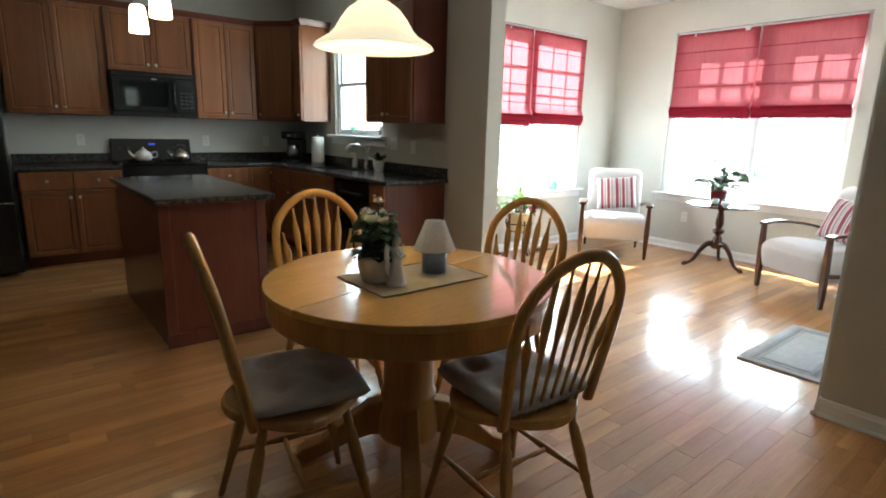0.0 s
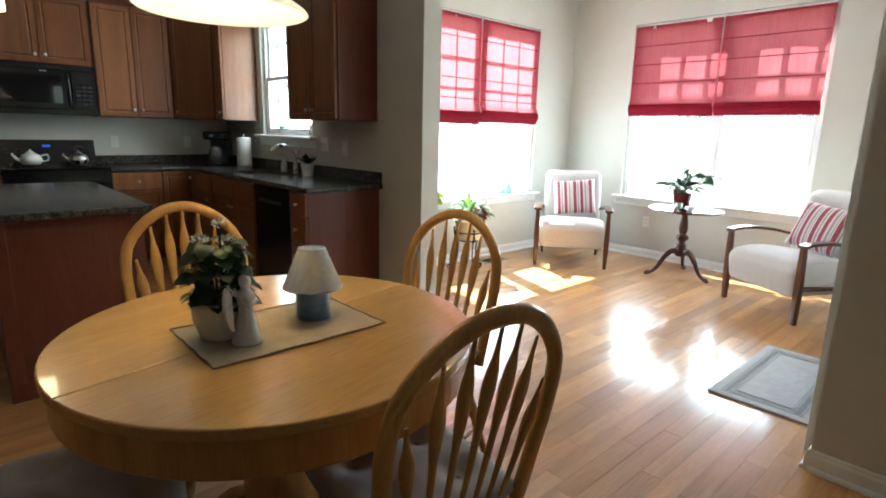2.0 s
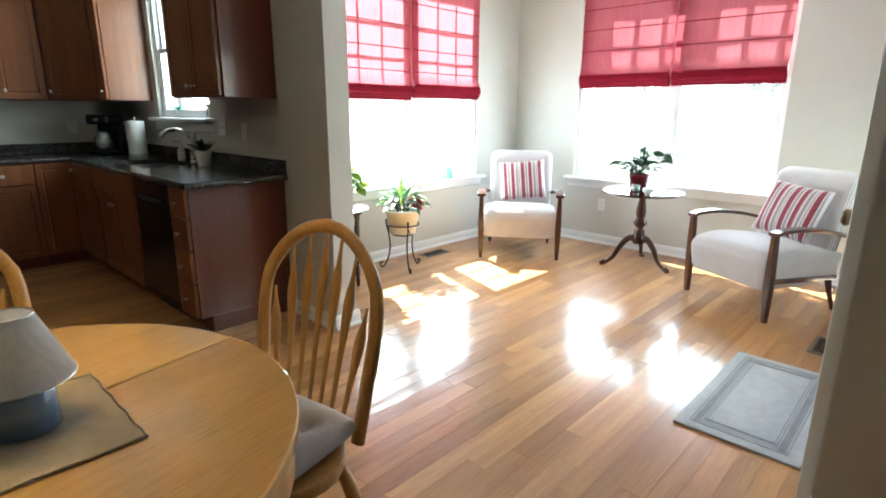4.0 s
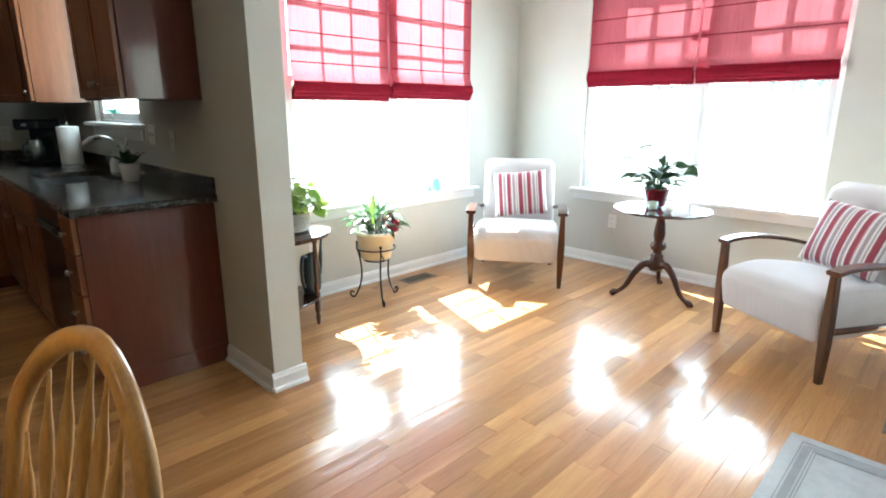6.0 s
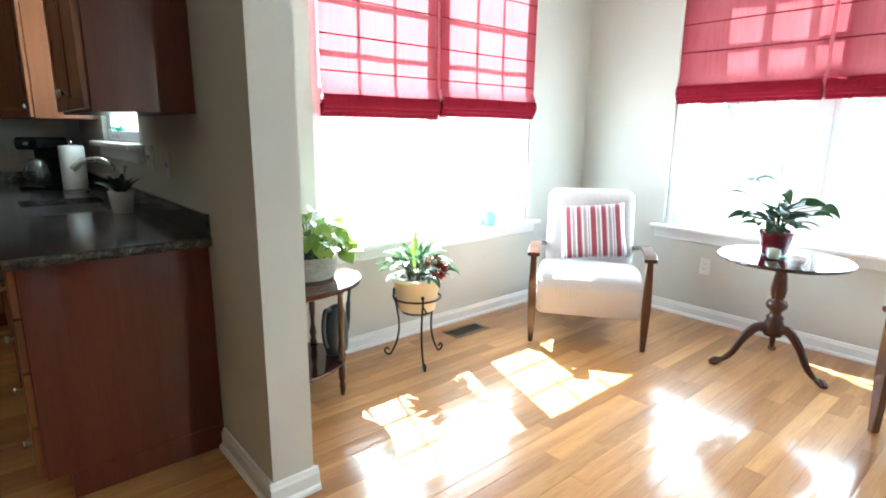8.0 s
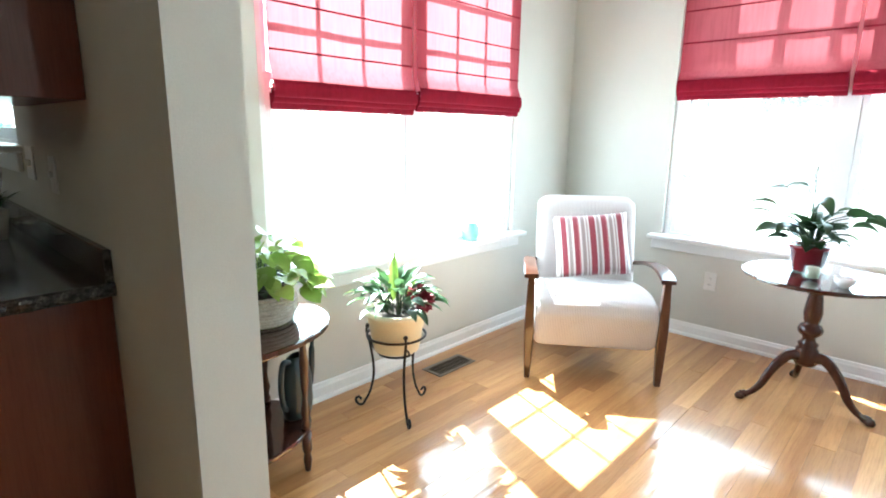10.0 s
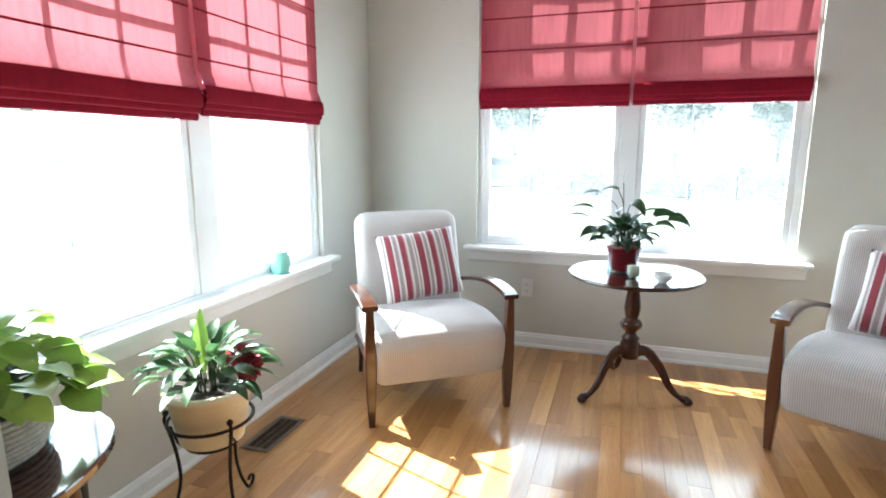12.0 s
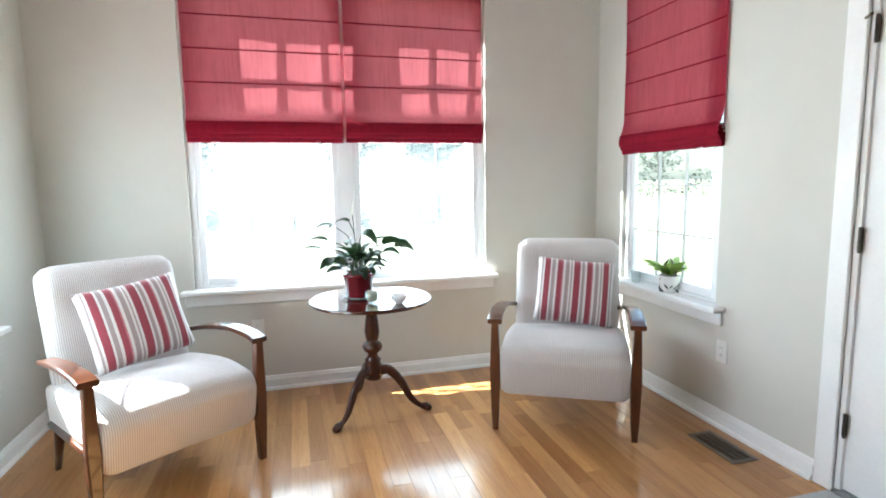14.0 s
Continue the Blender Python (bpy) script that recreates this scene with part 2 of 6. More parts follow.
def cloth_material(name, colour, see_through, shine=None):
    """Woven blind cloth: part of the daylight behind it shines through."""
    m, nt, nn, ll, p = nodes_of(name)
    v = coords(nt, (1, 1, 1))
    weave = noise_node(nt, coords(nt, (0.4, 1, 0.03)), 160.0, 3.0)
    slub = noise_node(nt, v, 6.0, 4.0)
    c = ramp_node(nt, slub, [(0.3, tuple(a * 0.88 for a in colour)), (0.7, colour)])
    c = mixed(nt, c, ramp_node(nt, weave, [(0.3, (0.8, 0.8, 0.8)), (0.6, (1, 1, 1))]), 0.7)
    ll.new(c, p.inputs["Base Color"])
    p.inputs["Roughness"].default_value = 0.9
    p.inputs["Specular IOR Level"].default_value = 0.1
    tr = nn.new("ShaderNodeBsdfTranslucent")
    if shine:
        t = ramp_node(nt, slub, [(0.3, tuple(a * 0.92 for a in shine)), (0.7, shine)])
        ll.new(mixed(nt, t, ramp_node(nt, weave, [(0.3, (0.8, 0.8, 0.8)), (0.6, (1, 1, 1))]), 0.7), tr.inputs["Color"])
    else:
        ll.new(c, tr.inputs["Color"])
    mx = nn.new("ShaderNodeMixShader")
    mx.inputs[0].default_value = see_through
    ll.new(p.outputs[0], mx.inputs[1])
    ll.new(tr.outputs[0], mx.inputs[2])
    ll.new(mx.outputs[0], nn["Material Output"].inputs["Surface"])
    return m


blind_cloth = cloth_material("red_blind_cloth", (0.24, 0.009, 0.028), 0.21, (0.82, 0.26, 0.295))
blind_hem = cloth_material("red_blind_hem", (0.22, 0.008, 0.022), 0.08)
grille_plastic = cloth_material("white_grille_plastic", (0.80, 0.81, 0.82), 0.4)
lamp_paper = cloth_material("lamp_paper", (0.80, 0.79, 0.77), 0.45)


def leaf_material(name, dark, light):
    m, nt, nn, ll, p = nodes_of(name)
    v = coords(nt)
    geo = nn.new("ShaderNodeNewGeometry")
    c = ramp_node(nt, geo.outputs["Random Per Island"], [(0.0, dark), (1.0, light)])
    c = mixed(nt, c, ramp_node(nt, noise_node(nt, v, 30.0), [(0.3, (0.75, 0.8, 0.7)), (0.7, (1.05, 1.05, 1.0))]), 0.8)
    ll.new(c, p.inputs["Base Color"])
    p.inputs["Roughness"].default_value = 0.35
    tr = nn.new("ShaderNodeBsdfTranslucent")
    ll.new(c, tr.inputs["Color"])
    mx = nn.new("ShaderNodeMixShader")
    mx.inputs[0].default_value = 0.3
    ll.new(p.outputs[0], mx.inputs[1])
    ll.new(tr.outputs[0], mx.inputs[2])
    ll.new(mx.outputs[0], nn["Material Output"].inputs["Surface"])
    return m


leaf_dark = leaf_material("dark_leaves", (0.014, 0.038, 0.013), (0.040, 0.092, 0.026))
leaf_deep = leaf_material("deep_leaves", (0.014, 0.034, 0.012), (0.032, 0.070, 0.022))
leaf_lime = leaf_material("lime_leaves", (0.17, 0.28, 0.04), (0.38, 0.52, 0.12))
leaf_tree = leaf_material("tree_leaves", (0.022, 0.033, 0.020), (0.055, 0.070, 0.044))
leaf_pale = leaf_material("variegated_leaves", (0.014, 0.045, 0.014), (0.11, 0.20, 0.08))
leaf_mint = leaf_material("mint_leaves", (0.03, 0.22, 0.15), (0.06, 0.34, 0.24))


def striped_material(name, bands, axis, size, vertical_fibre=True):
    """Woven stripes across one axis of the object; bands are (share, colour)."""
    m, nt, nn, ll, p = nodes_of(name)
    tc = nn.new("ShaderNodeTexCoord")
    sep = nn.new("ShaderNodeSeparateXYZ")
    ll.new(tc.outputs["Object"], sep.inputs[0])
    mr = nn.new("ShaderNodeMapRange")
    mr.inputs["From Min"].default_value, mr.inputs["From Max"].default_value = -size / 2, size / 2
    ll.new(sep.outputs[axis], mr.inputs["Value"])
    total, at, stops = sum(b[0] for b in bands), 0.0, []
    for share, colour in bands:
        stops.append((at / total, colour))
        at += share
    c = ramp_node(nt, mr.outputs[0], stops, True)
    v = coords(nt)
    c = mixed(nt, c, ramp_node(nt, noise_node(nt, v, 380.0), [(0.3, (0.7, 0.7, 0.7)), (0.6, (1, 1, 1))]), 0.5)
    ll.new(c, p.inputs["Base Color"])
    p.inputs["Roughness"].default_value = 0.95
    p.inputs["Sheen Weight"].default_value = 0.2
    bump_node(nt, noise_node(nt, v, 500.0), 0.4, 0.001, p)
    return m


RED_S, PINK_S, WHITE_S, TAUPE_S = (0.27, 0.045, 0.065), (0.42, 0.17, 0.19), (0.64, 0.60, 0.59), (0.33, 0.26, 0.255)
pillow_mat = striped_material("striped_pillow_cloth", [
    (1.1, WHITE_S), (0.3, TAUPE_S), (0.35, WHITE_S), (1.2, RED_S), (0.3, WHITE_S), (0.7, TAUPE_S), (0.5, WHITE_S), (1.0, RED_S), (0.25, PINK_S), (0.45, WHITE_S), (0.8, TAUPE_S), (0.3, WHITE_S),
    (0.3, TAUPE_S), (0.4, WHITE_S), (1.3, RED_S), (0.3, WHITE_S), (0.6, TAUPE_S), (0.5, WHITE_S), (1.0, RED_S), (0.25, PINK_S), (0.45, WHITE_S), (0.7, TAUPE_S), (0.4, WHITE_S),
    (0.3, TAUPE_S), (0.3, WHITE_S), (1.2, RED_S), (0.3, WHITE_S), (0.3, TAUPE_S), (1.0, WHITE_S)], 0, 0.44)


def ribbed_material():
    """Pale upholstery with a fine raised rib."""
    m, nt, nn, ll, p = nodes_of("ribbed_upholstery")
    v = coords(nt)
    w = nn.new("ShaderNodeTexWave")
    w.wave_type, w.bands_direction = "BANDS", "X"
    w.inputs["Scale"].default_value = 38.0
    ll.new(v, w.inputs["Vector"])
    c = ramp_node(nt, w.outputs["Fac"], [(0.1, (0.40, 0.365, 0.35)), (0.6, (0.60, 0.555, 0.53))])
    c = mixed(nt, c, ramp_node(nt, noise_node(nt, v, 7.0), [(0.3, (0.88, 0.87, 0.86)), (0.7, (1, 1, 1))]), 0.7)
    ll.new(c, p.inputs["Base Color"])
    p.inputs["Roughness"].default_value = 0.95
    p.inputs["Sheen Weight"].default_value = 0.3
    bump_node(nt, w.outputs["Fac"], 0.45, 0.002, p)
    return m


ribbed = ribbed_material()


def glass_material(name, gloss=0.07, tint=(0.96, 0.98, 0.97)):
    m, nt, nn, ll, p = nodes_of(name)
    t, g, mx = nn.new("ShaderNodeBsdfTransparent"), nn.new("ShaderNodeBsdfGlossy"), nn.new("ShaderNodeMixShader")
    t.inputs["Color"].default_value = (*tint, 1)
    g.inputs["Roughness"].default_value = 0.01
    mx.inputs[0].default_value = gloss
    ll.new(t.outputs[0], mx.inputs[1])
    ll.new(g.outputs[0], mx.inputs[2])
    ll.new(mx.outputs[0], nn["Material Output"].inputs["Surface"])
    return m


pane_glass = glass_material("window_glass", 0.05)


def glare_pane():
    """Window glass whose translucent share paints the glare that veils the outdoors."""
    m, nt, nn, ll, p = nodes_of("glare_window_glass")
    t, g, d = nn.new("ShaderNodeBsdfTransparent"), nn.new("ShaderNodeBsdfGlossy"), nn.new("ShaderNodeBsdfTranslucent")
    a, b = nn.new("ShaderNodeMixShader"), nn.new("ShaderNodeMixShader")
    t.inputs["Color"].default_value = (0.96, 0.98, 0.97, 1)
    d.inputs["Color"].default_value = (0.95, 0.97, 0.97, 1)
    g.inputs["Roughness"].default_value = 0.01
    a.inputs[0].default_value = 0.05
    mr = nn.new("ShaderNodeMapRange")
    mr.inputs["To Min"].default_value, mr.inputs["To Max"].default_value = 0.02, 0.06
    ll.new(noise_node(nt, coords(nt), 5.0, 4.0), mr.inputs["Value"])
    ll.new(mr.outputs[0], b.inputs[0])
    ll.new(t.outputs[0], a.inputs[1])
    ll.new(g.outputs[0], a.inputs[2])
    ll.new(a.outputs[0], b.inputs[1])
    ll.new(d.outputs[0], b.inputs[2])
    ll.new(b.outputs[0], nn["Material Output"].inputs["Surface"])
    return m


glare_glass = glare_pane()
clear_glass = glass_material("clear_glass", 0.16, (0.88, 0.92, 0.92))


def glowing(name, colour, strength):
    m, nt, nn, ll, p = nodes_of(name)
    v = coords(nt)
    c = ramp_node(nt, noise_node(nt, v, 14.0, 5.0), [(0.3, tuple(a * 0.92 for a in colour)), (0.7, colour)])
    ll.new(c, p.inputs["Base Color"])
    ll.new(c, p.inputs["Emission Color"])
    p.inputs["Emission Strength"].default_value = strength
    p.inputs["Roughness"].default_value = 0.3
    return m


pendant_glass = glowing("lit_alabaster_glass", (0.97, 0.88, 0.70), 0.055)
tube_glass = glowing("lit_opal_glass", (1.0, 0.80, 0.50), 0.9)
bulb_glow = glowing("bulb", (1.0, 0.70, 0.38), 3.0)
bell_glow = glowing("bell_bulb", (1.0, 0.67, 0.34), 15.0)


def let_through(m, share):
    """Lets part of the bulb's light through a lit glass shade."""
    nt, nn = m.node_tree, m.node_tree.nodes
    tr, mx = nn.new("ShaderNodeBsdfTranslucent"), nn.new("ShaderNodeMixShader")
    tr.inputs["Color"].default_value = (0.95, 0.86, 0.70, 1)
    mx.inputs[0].default_value = share
    nt.links.new(nn["Principled BSDF"].outputs[0], mx.inputs[1])
    nt.links.new(tr.outputs[0], mx.inputs[2])
    nt.links.new(mx.outputs[0], nn["Material Output"].inputs["Surface"])


let_through(pendant_glass, 0.18)
clock_blue = glowing("blue_display", (0.05, 0.12, 0.9), 0.03)

# ---------------------------------------------------------------- mesh helpers


def linked(name, bm, material, parent=None, smooth=False):
    me = bpy.data.meshes.new(name)
    bm.to_mesh(me)
    bm.free()
    me.materials.append(material)
    if smooth:
        for f in me.polygons:
            f.use_smooth = True
    ob = new(name, me)
    ob.parent = parent
    return ob


def part(name, bm, material, parent, label="", smooth=False):
    ob = linked(name, bm, material, parent, smooth)
    return tagged(ob, label) if label else ob


def thing(name, m, label, category, group="", kind=""):
    """An empty at the base of a thing, for its parts."""
    ob = new(name)
    ob.empty_display_size = 0.1
    ob.matrix_basis = m
    return tagged(ob, label, category, group, kind)


def box(x0, y0, z0, x1, y1, z1, bevel=0.0, bm=None, seg=1):
    one = bmesh.new()
    bmesh.ops.create_cube(one, size=1.0)
    for v in one.verts:
        v.co = ((x0 + x1) / 2 + v.co.x * (x1 - x0), (y0 + y1) / 2 + v.co.y * (y1 - y0), (z0 + z1) / 2 + v.co.z * (z1 - z0))
    if bevel:
        bmesh.ops.bevel(one, geom=list(one.edges), offset=bevel, segments=seg, affect="EDGES", profile=0.5)
    return joined(bm, one) if bm is not None else one


def joined(bm, other):
    me = bpy.data.meshes.new("join")
    other.to_mesh(me)
    other.free()
    bm.from_mesh(me)
    bpy.data.meshes.remove(me)
    return bm


def moved(bm, m):
    bmesh.ops.transform(bm, matrix=m, verts=bm.verts)
    return bm


def lathe(profile, seg=24, bm=None, centre=(0, 0, 0), cap=True):
    """Turns (radius, height) pairs round the z axis."""
    bm = bm if bm is not None else bmesh.new()
    rings = []
    for r, z in profile:
        if r < 1e-5:
            rings.append([bm.verts.new((centre[0], centre[1], centre[2] + z))])
        else:
            rings.append([bm.verts.new((centre[0] + r * math.cos(2 * math.pi * k / seg), centre[1] + r * math.sin(2 * math.pi * k / seg), centre[2] + z)) for k in range(seg)])
    for a, b in zip(rings, rings[1:]):
        for k in range(seg):
            n = (k + 1) % seg
            if len(a) == 1 and len(b) == 1:
                continue
            if len(a) == 1:
                bm.faces.new((a[0], b[n], b[k]))
            elif len(b) == 1:
                bm.faces.new((a[k], a[n], b[0]))
            else:
                bm.faces.new((a[k], a[n], b[n], b[k]))
    if cap:
        if len(rings[0]) > 1:
            bm.faces.new(rings[0][::-1])
        if len(rings[-1]) > 1:
            bm.faces.new(rings[-1])
    bmesh.ops.recalc_face_normals(bm, faces=bm.faces)
    return bm


def tube(points, radii, seg=10, bm=None, flat=1.0, side=None):
    """A round or flattened rod along points; flat squeezes it across the direction side x way."""
    bm = bm if bm is not None else bmesh.new()
    pts = [Vector(p) for p in points]
    rr = radii if isinstance(radii, (list, tuple)) else [radii] * len(pts)
    rings, keep = [], Vector(side) if side else None
    for i, p in enumerate(pts):
        way = (pts[min(i + 1, len(pts) - 1)] - pts[max(i - 1, 0)]).normalized()
        if keep is None:
            keep = way.orthogonal().normalized()
        u = (keep - way * keep.dot(way)).normalized()
        if side is None:
            keep = u
        w = way.cross(u)
        rings.append([bm.verts.new(p + u * (rr[i] * math.cos(2 * math.pi * k / seg)) + w * (rr[i] * flat * math.sin(2 * math.pi * k / seg))) for k in range(seg)])
    for a, b in zip(rings, rings[1:]):
        for k in range(seg):
            n = (k + 1) % seg
            bm.faces.new((a[k], a[n], b[n], b[k]))
    bm.faces.new(rings[0][::-1])
    bm.faces.new(rings[-1])
    bmesh.ops.recalc_face_normals(bm, faces=bm.faces)
    return bm


def smooth_path(points, n=6):
    """Points of a Catmull-Rom curve through those given."""
    p = [Vector(q) for q in points]
    p = [p[0] * 2 - p[1]] + p + [p[-1] * 2 - p[-2]]
    out = []
    for i in range(1, len(p) - 2):
        for k in range(n):
            t = k / n
            a, b, c, d = p[i - 1:i + 3]
            out.append(0.5 * ((2 * b) + (c - a) * t + (2 * a - 5 * b + 4 * c - d) * t * t + (3 * b - a - 3 * c + d) * t ** 3))
    out.append(p[-2])
    return out


def prism(outline, z0, z1, bevel=0.0, bm=None):
    """A flat outline (x, y) raised from z0 to z1."""
    one = bmesh.new()
    lo = [one.verts.new((x, y, z0)) for x, y in outline]
    face = one.faces.new(lo)
    up = bmesh.ops.extrude_face_region(one, geom=[face])
    bmesh.ops.translate(one, vec=(0, 0, z1 - z0), verts=[v for v in up["geom"] if isinstance(v, bmesh.types.BMVert)])
    bmesh.ops.recalc_face_normals(one, faces=one.faces)
    if bevel:
        edges = [e for e in one.edges if abs(e.verts[0].co.z - e.verts[1].co.z) < 1e-6]
        bmesh.ops.bevel(one, geom=edges, offset=bevel, segments=2, affect="EDGES", profile=0.5)
    return joined(bm, one) if bm is not None else one


def leaf(bm, base, way, length, width, droop=0.4, fold=0.25, steps=5, roll=0.0):
    """One curved leaf blade with a folded midrib."""
    p, d = Vector(base), Vector(way).normalized()
    side = d.cross(Vector((0, 0, 1)))
    side = side.normalized() if side.length > 0.05 else Vector((1, 0, 0))
    side = Matrix.Rotation(roll, 3, d) @ side
    rows = []
    for i in range(steps + 1):
        t = i / steps
        w = width * 0.5 * (math.sin(math.pi * min(1.0, t * 0.93 + 0.07)) ** 0.8) * (1.15 - 0.5 * t)
        up = side.cross(d).normalized()
        if i == steps:
            rows.append([bm.verts.new(p)])
        else:
            rows.append([bm.verts.new(p - side * w + up * w * fold), bm.verts.new(p), bm.verts.new(p + side * w + up * w * fold)])
        p = p + d * (length / steps)
        d = (d + Vector((0, 0, -droop / steps))).normalized()
    for a, b in zip(rows, rows[1:]):
        if len(b) == 1:
            bm.faces.new((a[0], a[1], b[0]))
            bm.faces.new((a[1], a[2], b[0]))
        else:
            bm.faces.new((a[0], a[1], b[1], b[0]))
            bm.faces.new((a[1], a[2], b[2], b[1]))
    return p


def pad(w, d, h, crown=0.5, dimples=(), n=16, power=4.0, ears=0.0):
    """A stuffed cushion lying flat, w x d x h, with buttons pulled in at the dimples."""
    bm = bmesh.new()
    top, low = {}, {}
    for i in range(n + 1):
        for j in range(n + 1):
            u, v = 2 * i / n - 1, 2 * j / n - 1
            e = max(0.0, (1 - abs(u) ** power) * (1 - abs(v) ** power)) ** crown
            z = e * h / 2
            pull = sum(math.exp(-(((u * w / 2 - a) ** 2 + (v * d / 2 - b) ** 2) / 0.0016)) for a, b in dimples)
            k = 1 - 0.06 * (u * u * v * v)
            if ears:
                k = 1.0
            x, y = u * w / 2 * (k - ears * (1 - v * v)), v * d / 2 * (k - ears * (1 - u * u))
            edge = i in (0, n) or j in (0, n)
            top[i, j] = bm.verts.new((x, y, h / 2 + z - pull * h * 0.42))
            low[i, j] = top[i, j] if edge else bm.verts.new((x, y, h / 2 - z))
    for i in range(n):
        for j in range(n):
            bm.faces.new((top[i, j], top[i + 1, j], top[i + 1, j + 1], top[i, j + 1]))
            q = [low[i, j], low[i, j + 1], low[i + 1, j + 1], low[i + 1, j]]
            if len({*q}) == 4 and not all(v in top.values() for v in q):
                bm.faces.new(q)
    bmesh.ops.recalc_face_normals(bm, faces=bm.faces)
    return bm

# ---------------------------------------------------------------- the structure
XB, YA, YC = 6.19, 4.04, 0.64          # inner faces of the garden room's three outer walls
XK, XS = 3.00, 3.155                    # kitchen and garden-room faces of the dividing wall
YE, YR = 3.015, 0.59                    # the opening between them
YK, TOP, T = 6.42, 2.80, 0.09          # kitchen's back wall, ceiling, outer wall thickness
XW, YS, XF, YN = -6.8, -4.2, 5.0, -1.0  # the room behind the camera


def wall(name, axis, a0, a1, b0, b1, holes=(), z1=TOP):
    """A wall along axis from a0 to a1, between b0 and b1 across; holes are (a0, a1, z0, z1)."""
    us = sorted({a0, a1, *[h[0] for h in holes], *[h[1] for h in holes]})
    zs = sorted({-0.02, z1, *[h[2] for h in holes], *[h[3] for h in holes]})
    bm = bmesh.new()
    for u0, u1 in zip(us, us[1:]):
        for w0, w1 in zip(zs, zs[1:]):
            if any(h[0] <= (u0 + u1) / 2 <= h[1] and h[2] <= (w0 + w1) / 2 <= h[3] for h in holes):
                continue
            if axis == "x":
                box(u0, b0, w0, u1, b1, w1, bm=bm)
            else:
                box(b0, u0, w0, b1, u1, w1, bm=bm)
    bmesh.ops.remove_doubles(bm, verts=bm.verts, dist=1e-5)
    return tagged(linked(name, bm, paint), "warm pale grey painted wall", "wall", kind="structure")


WA = (3.74, 5.53, 0.63, 2.40)           # window openings: along the wall, then sill and head
WB = (1.475, 3.295, 0.63, 2.45)
WC = (5.03, 5.875, 0.60, 2.45)
WK = (4.48, 5.46, 1.205, 2.30)
DOOR = (3.40, 4.34, -0.02, 2.06)
RW = [(2.70, 3.10, 0.8, 2.2), (3.87, 4.27, 0.8, 2.2)]

wall("wall_garden_side", "x", XS, XB + T, YA, YA + T, [WA])
wall("wall_garden_far", "y", YC - T, YA, XB, XB + T, [WB])
wall("wall_garden_door", "x", XS, XB, YC - T, YC, [WC, DOOR])
wall("wall_divider_kitchen", "y", YE, YK + T, XK, XS, [WK])
wall("wall_divider_hall", "y", YN, YR, XK + 0.015, XS)
wall("wall_kitchen_back", "x", XW - T, XK, YK, YK + T)
wall("wall_left", "y", YS - T, YK, XW - T, XW)
wall("wall_rear", "x", XW, XF + T, YS - T, YS, RW)
wall("wall_rear_side", "y", YS, YN, XF, XF + T)
wall("wall_rear_return", "x", XS, XF + T, YN, YN + T)
tagged(linked("ceiling", prism([(XW - T, YS - T), (XF + T, YS - T), (XF + T, YN + T), (XS, YN + T), (XS, YC - T), (XB + T, YC - T), (XB + T, YA + T), (XS, YA + T), (XS, YK + T), (XW - T, YK + T)], TOP, TOP + 0.15), ceiling_paint), "flat white painted ceiling", "ceiling", kind="structure")
floor = tagged(linked("floor", prism([(XW - T, YS - T), (XF + T, YS - T), (XF + T, YN + T), (XS, YN + T), (XS, YC - T), (XB + T, YC - T), (XB + T, YA + T), (XS, YA + T), (XS, YK + T), (XW - T, YK + T)], -0.20, -0.021), subfloor_mat), "glossy honey-coloured oak strip floor", "floor", kind="structure")


# unseen overhang, added to block direct sun through the kitchen window
tagged(linked("roof", box(XW - 0.5, YA + T + 0.12, TOP + 0.16, XS + 0.62, YK + T + 0.5, TOP + 0.34, 0.01), trim_paint), "unseen slab added to keep sun off the kitchen counter", "roof", kind="structure")


def skirting(name, pts, inward):
    """A moulded skirting board along a line of two points; inward is the way into the room."""
    (x0, y0), (x1, y1) = pts
    bm = bmesh.new()
    prof = [(0, 0), (0.016, 0), (0.016, 0.064), (0.011, 0.074), (0.009, 0.083), (0.004, 0.088), (0, 0.088)]
    shoe = [(0.016, 0), (0.030, 0), (0.029, 0.010), (0.024, 0.017), (0.016, 0.020)]
    for pr in (prof, shoe):
        a = [bm.verts.new((x0 + inward[0] * d, y0 + inward[1] * d, z)) for d, z in pr]
        b = [bm.verts.new((x1 + inward[0] * d, y1 + inward[1] * d, z)) for d, z in pr]
        for k in range(len(pr)):
            n = (k + 1) % len(pr)
            bm.faces.new((a[k], a[n], b[n], b[k]))
        bm.faces.new(a[::-1])
        bm.faces.new(b)
    bmesh.ops.recalc_face_normals(bm, faces=bm.faces)
    return tagged(linked(name, bm, trim_paint), "white moulded skirting board", "baseboard", kind="structure")


skirting("baseboard", [(XS, YA), (XB, YA)], (0, -1))
skirting("baseboard", [(XB, YC), (XB, YA - 0.03)], (-1, 0))
skirting("baseboard", [(4.43, YC), (XB - 0.03, YC)], (0, 1))
skirting("baseboard", [(XK, YE - 0.0001), (XK, 3.50)], (-1, 0))
skirting("baseboard", [(XK - 0.016, YE), (XS + 0.016, YE)], (0, -1))
skirting("baseboard", [(XS, YE), (XS, YA - 0.03)], (1, 0))
skirting("baseboard", [(XK + 0.015, YN), (XK + 0.015, YR + 0.0001)], (-1, 0))
skirting("baseboard", [(XK - 0.001, YR), (XS + 0.016, YR)], (0, 1))
skirting("baseboard", [(XW, YS), (XW, YK)], (1, 0))
skirting("baseboard", [(XW, YK), (-0.80, YK)], (0, -1))


